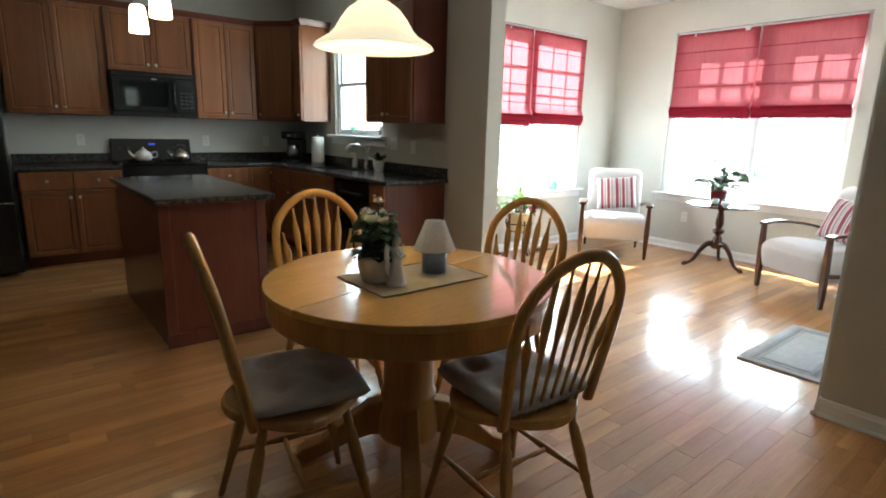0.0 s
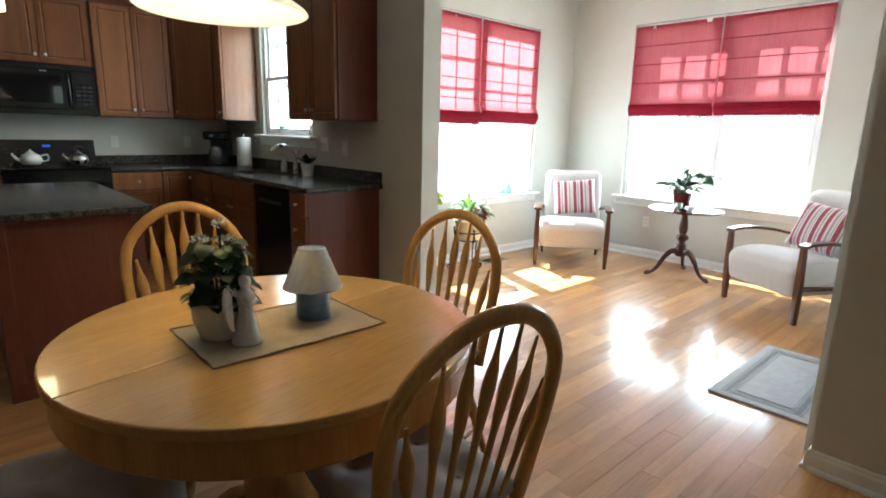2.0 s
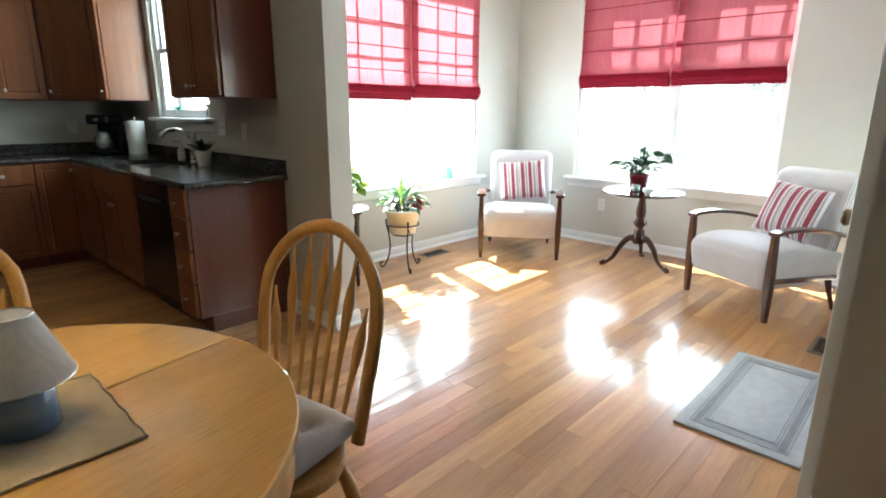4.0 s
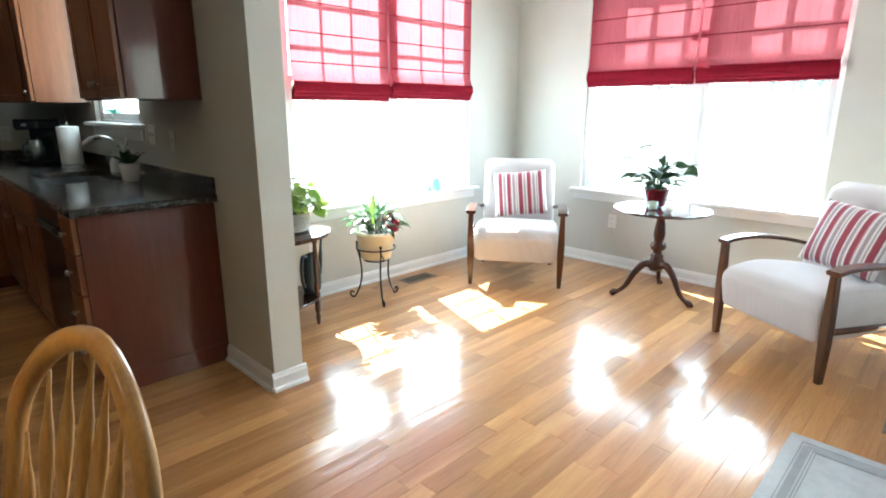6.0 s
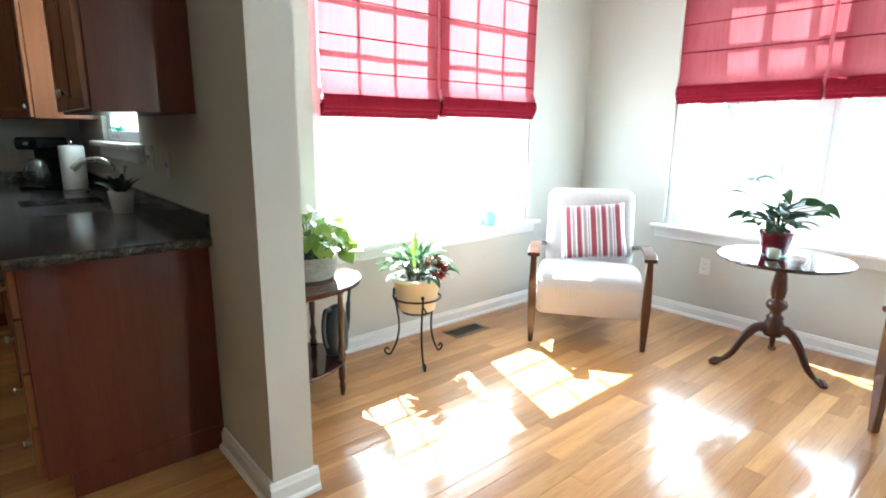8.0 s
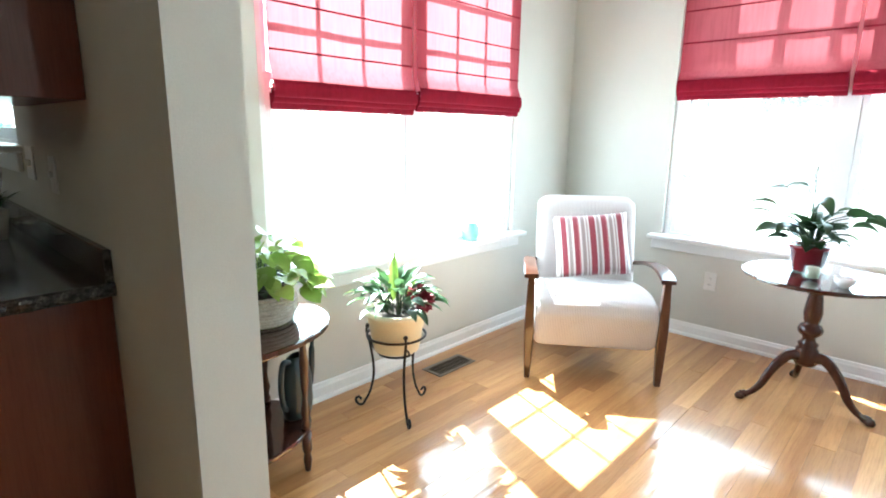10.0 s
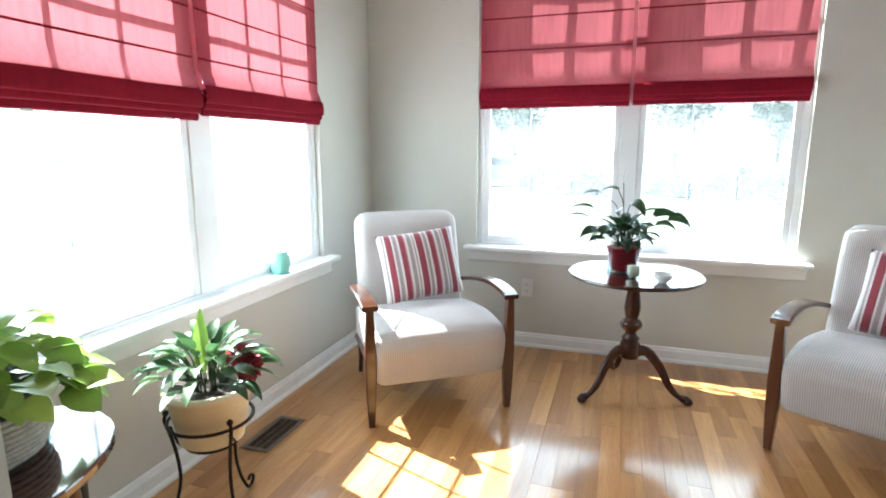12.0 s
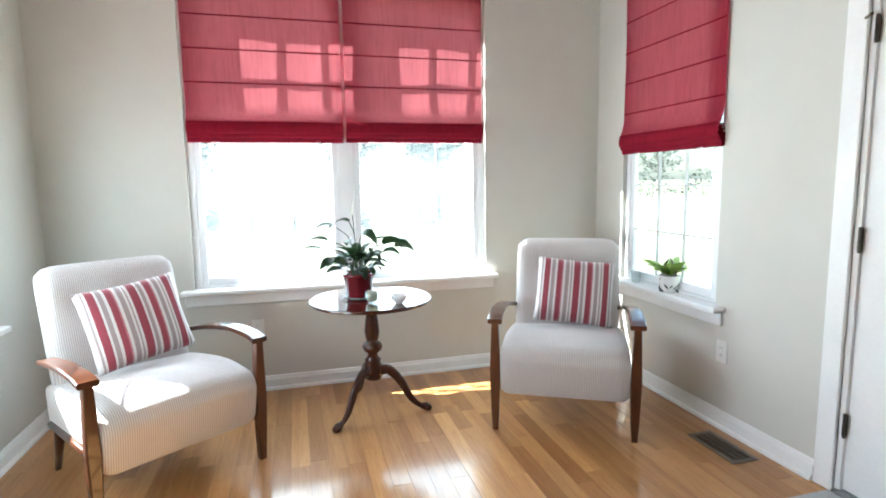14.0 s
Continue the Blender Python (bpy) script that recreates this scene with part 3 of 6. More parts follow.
def window(name, m, w, z0, z1, units, label, cols=3, rows=3, stool=True, low_grille=True):
    """Double-hung units in an opening w wide; local x along the wall, y outwards, z up; y = 0 is the room's wall face."""
    th = thing(name, m, label, "window", kind="structure")
    fr = bmesh.new()
    d0, d1 = 0.028, 0.086
    f = 0.040
    box(0.0, d0, z0, f, d1, z1, 0.003, fr)
    box(w - f, d0, z0, w, d1, z1, 0.003, fr)
    box(f, d0, z1 - f, w - f, d1, z1, 0.003, fr)
    box(f, d0, z0, w - f, d1, z0 + f, 0.003, fr)
    if units == 2:
        box(w / 2 - 0.05, d0, z0 + f, w / 2 + 0.05, d1, z1 - f, 0.003, fr)
    part("window_frame", fr, vinyl, th)
    bays = [(f, w - f)] if units == 1 else [(f, w / 2 - 0.05), (w / 2 + 0.05, w - f)]
    mid = (z0 + z1) / 2
    for x0, x1 in bays:
        for lo, hi, y in ((z0 + f, mid + 0.02, d0 + 0.006), (mid - 0.02, z1 - f, d0 + 0.031)):
            s, t = 0.036, 0.024
            bm = bmesh.new()
            box(x0, y, lo, x0 + s, y + t, hi, 0.003, bm)
            box(x1 - s, y, lo, x1, y + t, hi, 0.003, bm)
            box(x0 + s, y, hi - s, x1 - s, y + t, hi, 0.003, bm)
            box(x0 + s, y, lo, x1 - s, y + t, lo + s + 0.01, 0.003, bm)
            sash = part("sash", bm, vinyl, th)
            bm = bmesh.new()
            thin = 0.009 if lo > z0 + 0.5 else 0.0042
            bars = cols > 1 and (low_grille or lo > z0 + 0.5)
            for k in range(1, cols if bars else 1):
                x = x0 + s + (x1 - x0 - 2 * s) * k / cols
                box(x - thin, y + 0.005, lo + s, x + thin, y + 0.019, hi - s, bm=bm)
            for k in range(1, rows if bars else 1):
                z = lo + s + (hi - lo - 2 * s) * k / rows
                box(x0 + s, y + 0.006, z - thin, x1 - s, y + 0.018, z + thin, bm=bm)
            if bars:
                part("muntin", bm, grille_plastic, sash)
            pane = part("pane", box(x0 + s - 0.004, y + 0.010, lo + s - 0.004, x1 - s + 0.004, y + 0.013, hi - s + 0.004), glare_glass, sash)
            pane.visible_shadow = False
    if stool:
        bm = box(-0.070, -0.075, z0 - 0.004, w + 0.070, 0.004, z0 + 0.024, 0.008, seg=2)
        box(0.001, 0.003, z0 + 0.0, w - 0.001, d0, z0 + 0.024, bm=bm)
        part("window_sill", bm, trim_paint, th, "white painted window stool")
        part("apron", box(-0.055, -0.018, z0 - 0.075, w + 0.055, -0.001, z0 - 0.005, 0.004), trim_paint, th)
    return th


window("window_1", pose(WA[0], YA, 0), WA[1] - WA[0], WA[2], WA[3], 2, "wide white twin sash window, sunlit from outside")
window("window_2", pose(XB, WB[1], 0, 0, 0, -90), WB[1] - WB[0], WB[2], WB[3], 2, "wide white twin sash window over a white sill")
window("window_3", pose(WC[1], YC, 0, 0, 0, 180), WC[1] - WC[0], WC[2], WC[3], 1, "narrow white sash window with a grille")
window("window_4", pose(XK, WK[1], 0, 0, 0, -90), WK[1] - WK[0], WK[2], WK[3], 1, "kitchen window above the sink", cols=1)
for k, h in enumerate(RW):
    window("window_%d" % (5 + k), pose(h[1], YS, 0, 0, 0, 180), h[1] - h[0], h[2], h[3], 1, "white sash window of the room behind", stool=True)

# light of the open sky through the openings; the rear pair is fill
window_lamp("sky_window_1", pose((WA[0] + WA[1]) / 2, YA + T + 0.03, 1.05, -90, 0, 0), 1.72, 0.78, 6.5)
window_lamp("sky_window_2", pose(XB + T + 0.03, (WB[0] + WB[1]) / 2, 1.08, 0, 90, 0), 0.84, 1.75, 6.5)
window_lamp("sky_window_3", pose((WC[0] + WC[1]) / 2, YC - T - 0.03, 1.02, 90, 0, 0), 0.75, 0.78, 0.2)
window_lamp("sky_window_4", pose(XS + 0.03, (WK[0] + WK[1]) / 2, 1.78, 0, 90, 0), 0.95, 1.0, 2.3)
# added fill in the rear windows, tinted warmer than sky for the kitchen side
for h in RW:
    window_lamp("rear_fill", pose((h[0] + h[1]) / 2, YS - T - 0.03, 1.5, 90, 0, 0), 0.36, 1.35, 0.13, (1.0, 0.93, 0.84))


def roman_blind(m, w, top, bottom, label):
    """A blind with sewn rods and a stack of folds at the foot; local x across, y out of the room, z up."""
    th = thing("roman_blind", m, label, "blind", "red roman blinds")
    n = 26
    rng = random.Random(int(w * 1000 + m.translation.x * 77 + m.translation.y * 131))
    ph = [rng.uniform(0, 6.28) for _ in range(4)]
    stack = 0.17
    prof = [(0.0, top)]
    z = top
    while z - 0.04 > bottom + stack:
        z -= 0.04
        prof.append((0.0, z))
    prof += [(-0.012, bottom + stack - 0.02), (-0.030, bottom + stack - 0.07), (-0.034, bottom + 0.085), (-0.020, bottom + 0.075)]
    bm = bmesh.new()

    def sheet(line, amp):
        rows = []
        for y, zz in line:
            row = []
            for i in range(n + 1):
                u = i / n
                wob = amp * (math.sin(u * 9 + ph[0] + zz * 5) + 0.6 * math.sin(u * 21 + ph[1] - zz * 9))
                row.append(bm.verts.new((u * w, y + wob, zz + 0.4 * wob)))
            rows.append(row)
        for a, b in zip(rows, rows[1:]):
            for i in range(n):
                bm.faces.new((a[i], a[i + 1], b[i + 1], b[i]))
    sheet(prof, 0.0022)
    part("cloth", bm, blind_cloth, th, smooth=True)
    for k, (y, zt, zb) in enumerate(((-0.030, bottom + 0.125, bottom + 0.050), (-0.018, bottom + 0.10, bottom + 0.026), (-0.004, bottom + 0.09, bottom + 0.0))):
        bm = bmesh.new()
        sheet([(y + 0.014, zt), (y, zt - 0.010), (y - 0.006, (zt + zb) / 2), (y - 0.004, zb + 0.006), (y + 0.004, zb), (y + 0.013, zb + 0.008), (y + 0.014, zt - 0.02)], 0.0016)
        part("fold", bm, blind_hem, th, "dark red gathered fold", smooth=True)
    z = top - 0.20
    while z > bottom + stack + 0.03:
        part("seam", box(0.002, -0.0045, z - 0.004, w - 0.002, -0.0008, z + 0.004, 0.0015), blind_hem, th)
        z -= 0.185
    part("head_rail", box(0.004, 0.003, top - 0.03, w - 0.004, 0.035, top + 0.012, 0.003), trim_paint, th)
    for x in (0.15, w - 0.15):
        part("cord_weight", box(x - 0.018, -0.006, bottom - 0.006, x + 0.018, 0.006, bottom + 0.004, 0.002), plate_plastic, th)
    return th


red = "red cloth roman blind half lowered in a window"
AS = 4.605
roman_blind(pose(3.785, YA - 0.012, 0), AS - 0.010 - 3.785, 2.375, 1.38, red)
roman_blind(pose(AS + 0.010, YA - 0.012, 0), 5.515 - AS - 0.010, 2.375, 1.40, red)
roman_blind(pose(XB - 0.012, 3.275, 0, 0, 0, -90), 0.877, 2.42, 1.512, red)
roman_blind(pose(XB - 0.012, 2.380, 0, 0, 0, -90), 0.877, 2.42, 1.515, red)
roman_blind(pose(WC[1] - 0.012, YC + 0.012, 0, 0, 0, 180), 0.843, 2.43, 1.425, red)


def garden_door():
    th = thing("door_1", pose(4.34, YC, 0, 0, 0, 180), "closed white door with a glass panel and bronze hinges", "door", kind="structure")
    fr = bmesh.new()
    box(-0.088, -0.018, 0.0, -0.006, -0.001, 2.14, 0.004, fr)
    box(0.946, -0.018, 0.0, 1.028, -0.001, 2.14, 0.004, fr)
    box(-0.006, -0.018, 2.062, 0.946, -0.001, 2.14, 0.004, fr)
    part("door_casing", fr, trim_paint, th)
    jm = bmesh.new()
    box(-0.005, -0.001, 0.0, 0.018, T, 2.062, 0.002, jm)
    box(0.922, -0.001, 0.0, 0.945, T, 2.062, 0.002, jm)
    box(0.018, -0.001, 2.040, 0.922, T, 2.062, 0.002, jm)
    part("door_jamb", jm, trim_paint, th)
    sl = bmesh.new()
    x0, x1, y0, y1 = 0.0192, 0.9208, 0.012, 0.054
    gx0, gx1, gz0, gz1 = 0.16, 0.78, 0.34, 1.88
    box(x0, y0, 0.022, gx0, y1, 2.036, bm=sl)
    box(gx1, y0, 0.022, x1, y1, 2.036, bm=sl)
    box(gx0, y0, 0.022, gx1, y1, gz0, bm=sl)
    box(gx0, y0, gz1, gx1, y1, 2.036, bm=sl)
    slab = part("door_slab", sl, trim_paint, th)
    bd = bmesh.new()
    box(gx0 - 0.03, 0.004, gz0 - 0.03, gx0 + 0.012, 0.013, gz1 + 0.03, 0.003, bd)
    box(gx1 - 0.012, 0.004, gz0 - 0.03, gx1 + 0.03, 0.013, gz1 + 0.03, 0.003, bd)
    box(gx0 + 0.012, 0.004, gz0 - 0.03, gx1 - 0.012, 0.013, gz0 + 0.012, 0.003, bd)
    box(gx0 + 0.012, 0.004, gz1 - 0.012, gx1 - 0.012, 0.013, gz1 + 0.03, 0.003, bd)
    part("glazing_bead", bd, trim_paint, slab)
    pane = part("pane", box(gx0, 0.03, gz0, gx1, 0.034, gz1), pane_glass, slab)
    pane.visible_shadow = False
    for z in (0.29, 1.03, 1.80):
        hb = box(0.008, -0.004, z - 0.045, 0.022, 0.0112, z + 0.045, 0.002)
        lathe([(0.006, z - 0.05), (0.0065, z - 0.046), (0.0065, z + 0.046), (0.006, z + 0.05)], 10, hb, (0.020, -0.005, 0))
        part("hinge", hb, dull_bronze, th)
    st = tube([(-0.02, -0.012, 1.845), (0.01, -0.035, 1.845), (0.03, -0.05, 1.845)], 0.006)
    part("hinge_stop", st, brass, th)
    part("threshold", box(0.0, -0.03, 0.0, 0.94, T, 0.018, 0.004), dull_steel, th)
    kn = moved(lathe([(0.0, 0), (0.03, 0.002), (0.03, 0.008), (0.012, 0.012), (0.012, 0.035), (0.027, 0.045), (0.03, 0.06), (0.02, 0.072), (0, 0.074)], 18), Matrix.Translation((0.865, 0.012, 0.95)) @ pose(0, 0, 0, 90))
    part("door_knob", kn, brass, th, smooth=True)


garden_door()

# outdoors
deck = thing("deck", pose(2.9, YC - T - 3.0, -0.30), "grey weathered deck boards outside the door", "deck")
for k in range(20):
    part("board", box(0.0, k * 0.15, 0.0, 2.0, k * 0.15 + 0.142, 0.028, 0.003), deck_wood, deck)
for x in (0.05, 1.0, 1.95):
    part("joist", box(x - 0.02, 0.0, -0.25, x + 0.02, 2.99, -0.001), deck_wood, deck)

gm = bmesh.new()
bmesh.ops.create_grid(gm, x_segments=4, y_segments=4, size=400)
moved(gm, Matrix.Translation((0, 0, -0.55)))
tagged(linked("ground", gm, grass_mat), "sunlit dry lawn round the house", "ground", kind="structure")
tagged(linked("road", box(26, -120, -0.56, 33, 160, -0.53), asphalt), "pale asphalt street beyond the lawn", "road", kind="structure")


def shrub(x, y, w, h, seed, name="shrub"):
    rng = random.Random(seed)
    th = thing(name, pose(x, y, -0.56), "clipped green shrub on the lawn", "shrub", "shrubs along the street")
    bm = bmesh.new()
    for _ in range(420):
        a, r, z = rng.uniform(0, 6.28), math.sqrt(rng.random()), rng.random()
        k = (1 - 0.55 * z * z) * rng.uniform(0.7, 1.08)
        p = Vector((math.cos(a) * r * w * k, math.sin(a) * r * w * k, 0.05 + z * h * rng.uniform(0.8, 1.1)))
        d = Vector((math.cos(a), math.sin(a), rng.uniform(-0.2, 0.9)))
        leaf(bm, p, d, rng.uniform(0.22, 0.4), rng.uniform(0.14, 0.24), 0.5, 0.2, 2, rng.uniform(-1, 1))
    part("crown", bm, leaf_tree, th)
    part("trunk", tube([(0, 0, 0), (0.03, 0.02, h * 0.6)], [0.06, 0.02], 6), bark, th)


def tree(x, y, h, w, seed):
    rng = random.Random(seed)
    th = thing("tree", pose(x, y, -0.56), "leafy garden tree with a dark trunk", "tree", "trees beyond the street")
    tr = tube([(0, 0, 0), (0.05, 0.03, h * 0.25), (-0.03, 0.06, h * 0.5), (0.02, 0, h * 0.85)], [0.20, 0.15, 0.11, 0.03], 8)
    tips = []
    for k in range(11):
        a, z0 = k * 2.4 + rng.uniform(-0.4, 0.4), h * rng.uniform(0.28, 0.7)
        r = w * rng.uniform(0.55, 1.0)
        mid = Vector((math.cos(a) * r * 0.5, math.sin(a) * r * 0.5, z0 + h * 0.10))
        end = Vector((math.cos(a) * r, math.sin(a) * r, z0 + h * rng.uniform(0.16, 0.3)))
        tube([(0, 0, z0), mid, end], [0.06, 0.04, 0.015], 6, tr)
        tips += [mid, end, (mid + end) / 2]
    part("trunk", tr, bark, th)
    bm = bmesh.new()
    for tip in tips + [Vector((0, 0, h * 0.9))] * 3:
        for _ in range(46):
            p = tip + Vector((rng.gauss(0, w * 0.17), rng.gauss(0, w * 0.17), rng.gauss(0, h * 0.05)))
            d = Vector((rng.uniform(-1, 1), rng.uniform(-1, 1), rng.uniform(-0.6, 0.6)))
            leaf(bm, p, d, rng.uniform(0.25, 0.45), rng.uniform(0.16, 0.28), 0.4, 0.2, 2, rng.uniform(-1, 1))
    part("crown", bm, leaf_tree, th)


for k, (x, y, w, h) in enumerate([(24.5, 5.0, 1.0, 1.0), (24.8, 3.4, 0.8, 0.8), (24.5, 0.6, 0.7, 0.7), (24.7, -1.6, 1.3, 1.1), (24.4, -3.6, 1.2, 1.2), (24.9, -5.0, 0.9, 0.9), (24.6, 9.0, 1.0, 0.8), (47, -30, 2.4, 2.6), (44.5, -33.5, 2.6, 2.3), (49.5, -26.5, 2.2, 2.4)]):
    shrub(x, y, w, h, 40 + k)
for k, (x, y, h, w) in enumerate([(40, -6.5, 7.0, 2.6), (42, -1.0, 8.0, 3.0), (41, 9.5, 7.0, 2.6), (38, 17, 7.5, 3.0), (9.5, 30, 7.0, 2.8), (14, 33, 7.5, 3.0), (66, -45, 8.5, 3.4), (60, -52, 8, 3.2)]):
    tree(x, y, h, w, 70 + k)


def fence(x, y0, y1):
    th = thing("fence", pose(x, y0, -0.56), "white rail fence beside the street", "fence")
    n = int((y1 - y0) / 2.4)
    for k in range(n + 1):
        bm = box(-0.05, k * 2.4 - 0.05, 0, 0.05, k * 2.4 + 0.05, 1.15, 0.01)
        part("post", bm, fence_white, th)
    for z in (0.4, 0.72, 1.04):
        part("rail", box(-0.09, -0.1, z - 0.06, -0.052, n * 2.4 + 0.1, z + 0.06, 0.006), fence_white, th)


fence(34.5, -14, 22)


def parked_car(x, y, label):
    th = thing("car", pose(x, y, -0.53, 0, 0, 90), label, "car")
    side = [(-2.2, 0.35), (-2.25, 0.75), (-2.1, 0.95), (-1.35, 1.02), (-0.75, 1.42), (0.75, 1.45), (1.45, 1.02), (2.1, 0.92), (2.25, 0.6), (2.2, 0.35)]
    bm = prism([(a, b) for a, b in side], -0.85, 0.85, 0.06)
    part("body", moved(bm, pose(0, 0, 0, 90)), car_paint, th)
    gl = prism([(-1.2, 1.03), (-0.72, 1.36), (0.70, 1.38), (1.25, 1.03)], -0.858, 0.858)
    part("side_window", moved(gl, pose(0, 0, 0, 90)), black_glass, th)
    for a in (-1.4, 1.4):
        for b in (-0.80, 0.80):
            wl = part("wheel", moved(lathe([(0.0, -0.09), (0.28, -0.1), (0.32, -0.07), (0.32, 0.07), (0.28, 0.1), (0, 0.09)], 18), Matrix.Translation((a, b, 0.32)) @ pose(0, 0, 0, 90)), rubber, th)


parked_car(28.6, -5.2, "grey saloon car parked in the street")
parked_car(28.6, 8.0, "grey saloon car parked in the street")

# ---------------------------------------------------------------- fitted kitchen


def panel_front(w, h, t=0.02, rail=0.055, raised=True):
    """A framed door or drawer front standing in the xz plane, its face towards -y."""
    bm = box(0, -t, 0, w, 0, h, 0.0)
    front = min(bm.faces, key=lambda f: f.calc_center_median().y)
    if raised and min(w, h) > 0.2:
        bmesh.ops.inset_individual(bm, faces=[front], thickness=rail, depth=0.0)
        bmesh.ops.inset_individual(bm, faces=[front], thickness=0.006, depth=-0.009)
        bmesh.ops.inset_individual(bm, faces=[front], thickness=0.010, depth=0.0)
        bmesh.ops.inset_individual(bm, faces=[front], thickness=0.010, depth=0.004)
    else:
        bmesh.ops.inset_individual(bm, faces=[front], thickness=0.010, depth=0.003)
    return bm


def knob_mesh():
    return lathe([(0.0, 0.0), (0.006, 0.001), (0.005, 0.012), (0.013, 0.020), (0.015, 0.026), (0.010, 0.031), (0.0, 0.032)], 12)


def cabinet(name, m, w, d, z0, z1, fronts, label, toe=False, side=None):
    """Body with fronts; local x along the run, front at y = 0, y into the wall. fronts: (x0, x1, z0, z1, knob x, knob z)."""
    th = thing(name, m, label, "cabinet", "kitchen cabinets")
    bm = box(0, 0, z0 + (0.10 if toe else 0), w, d, z1, 0.002)
    if toe:
        box(0.0, 0.07, 0.0, w, d, 0.0995, bm=bm)
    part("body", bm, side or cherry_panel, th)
    for x0, x1, a, b, kx, kz in fronts:
        f = part("drawer_front" if b - a < 0.22 else "door", moved(panel_front(x1 - x0, b - a), Matrix.Translation((x0, -0.001, a))), cherry, th)
        if kx is not None:
            part("knob", moved(knob_mesh(), Matrix.Translation((kx, -0.021, kz)) @ pose(0, 0, 0, 90)), nickel, f, smooth=True)
    return th


def pair(w, a, b, low=True, gap=0.016):
    k = a + 0.06 if not low else b - 0.06
    return [(gap, w / 2 - 0.005, a, b, w / 2 - 0.035, k), (w / 2 + 0.005, w - gap, a, b, w / 2 + 0.035, k)]


UZ0, UZ1, UD, BD = 1.362, 2.355, 0.33, 0.60
YU, YB, XU, XBF = YK - 0.002 - UD, YK - 0.002 - BD, XK - 0.002 - UD, XK - 0.002 - BD
wall_cab = "reddish-brown cherry wall cabinet with panelled doors"
base_cab = "reddish-brown cherry base cabinet under the counter"
cabinet("wall_cabinet", pose(-0.66, YU, 0), 0.79, UD, 1.80, UZ1, pair(0.79, 1.81, UZ1 - 0.01, False), wall_cab + " above the fridge")
cabinet("wall_cabinet", pose(0.135, YU, 0), 0.79, UD, UZ0, UZ1, pair(0.79, UZ0 + 0.01, UZ1 - 0.01, False), wall_cab)
cabinet("wall_cabinet", pose(0.93, YU, 0), 0.77, UD, 1.79, UZ1, pair(0.77, 1.80, UZ1 - 0.01, False), wall_cab + " above the microwave")
cabinet("wall_cabinet", pose(1.705, YU, 0), 0.655, UD, UZ0, UZ1, pair(0.655, UZ0 + 0.01, UZ1 - 0.01, False), wall_cab)


def corner_cabinet():
    th = thing("corner_cabinet", pose(0, 0, 0), "angled cherry corner wall cabinet", "cabinet", "kitchen cabinets")
    x0, y1 = 2.364, 5.762
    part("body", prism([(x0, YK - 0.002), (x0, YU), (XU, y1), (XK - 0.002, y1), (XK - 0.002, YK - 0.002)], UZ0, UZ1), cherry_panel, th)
    w = math.hypot(XU - x0, YU - y1)
    turn = math.degrees(math.atan2(y1 - YU, XU - x0))
    mm = pose(x0, YU, 0, 0, 0, turn)
    f = part("door", moved(moved(panel_front(w - 0.04, UZ1 - UZ0 - 0.02), Matrix.Translation((0.02, -0.002, UZ0 + 0.01))), mm), cherry, th)
    part("knob", moved(moved(knob_mesh(), Matrix.Translation((0.055, -0.022, UZ0 + 0.07)) @ pose(0, 0, 0, 90)), mm), nickel, f, smooth=True)


corner_cabinet()
# lighter door wood on this body: the window's gleam put into its colour
cabinet("wall_cabinet", pose(XU, 5.760, 0, 0, 0, -90), 0.200, UD, UZ0, UZ1, [(0.006, 0.194, UZ0 + 0.01, UZ1 - 0.01, 0.165, UZ0 + 0.07)], "narrow cherry wall cabinet beside the kitchen window", side=cherry)
cabinet("wall_cabinet", pose(XU, 4.245, 0, 0, 0, -90), 0.72, UD, UZ0, UZ1, pair(0.72, UZ0 + 0.01, UZ1 - 0.01, False), wall_cab + " near the opening")


def crown(name, pts, out):
    """Crown moulding along the top of the cabinets."""
    prof = [(0, 0), (0.012, 0), (0.020, 0.012), (0.040, 0.040), (0.044, 0.055), (0, 0.055)]
    bm = bmesh.new()
    rows = []
    for (x, y), (ox, oy) in zip(pts, out):
        rows.append([bm.verts.new((x + ox * d, y + oy * d, UZ1 + 0.001 + z)) for d, z in prof])
    for a, b in zip(rows, rows[1:]):
        for k in range(len(prof)):
            n = (k + 1) % len(prof)
            bm.faces.new((a[k], a[n], b[n], b[k]))
    bm.faces.new(rows[0][::-1])
    bm.faces.new(rows[-1])
    bmesh.ops.recalc_face_normals(bm, faces=bm.faces)
    return tagged(linked(name, bm, cherry_panel), "cherry crown moulding on the wall cabinets", "trim", kind="structure")


crown("trim", [(-0.66, YU), (2.364, YU), (XU, 5.762), (XU, 5.560), (XK - 0.002, 5.560)], [(0, -1), (-0.41, -1), (-1, -0.41), (-1, -1), (0, -1)])
crown("trim", [(XK - 0.002, 4.245), (XU, 4.245), (XU, 3.525), (XK - 0.002, 3.525)], [(0, 1), (-1, 1), (-1, -1), (0, -1)])

cabinet("base_cabinet", pose(0.14, YB, 0), 0.785, BD, 0.0, 0.866, [(0.005, 0.390, 0.70, 0.86, 0.197, 0.78), (0.395, 0.780, 0.70, 0.86, 0.588, 0.78)] + pair(0.785, 0.11, 0.69), base_cab, True)
cabinet("base_cabinet", pose(1.70, YB, 0), 0.42, BD, 0.0, 0.866, [(0.005, 0.415, 0.70, 0.86, 0.21, 0.78), (0.005, 0.415, 0.11, 0.69, 0.06, 0.63)], base_cab, True)
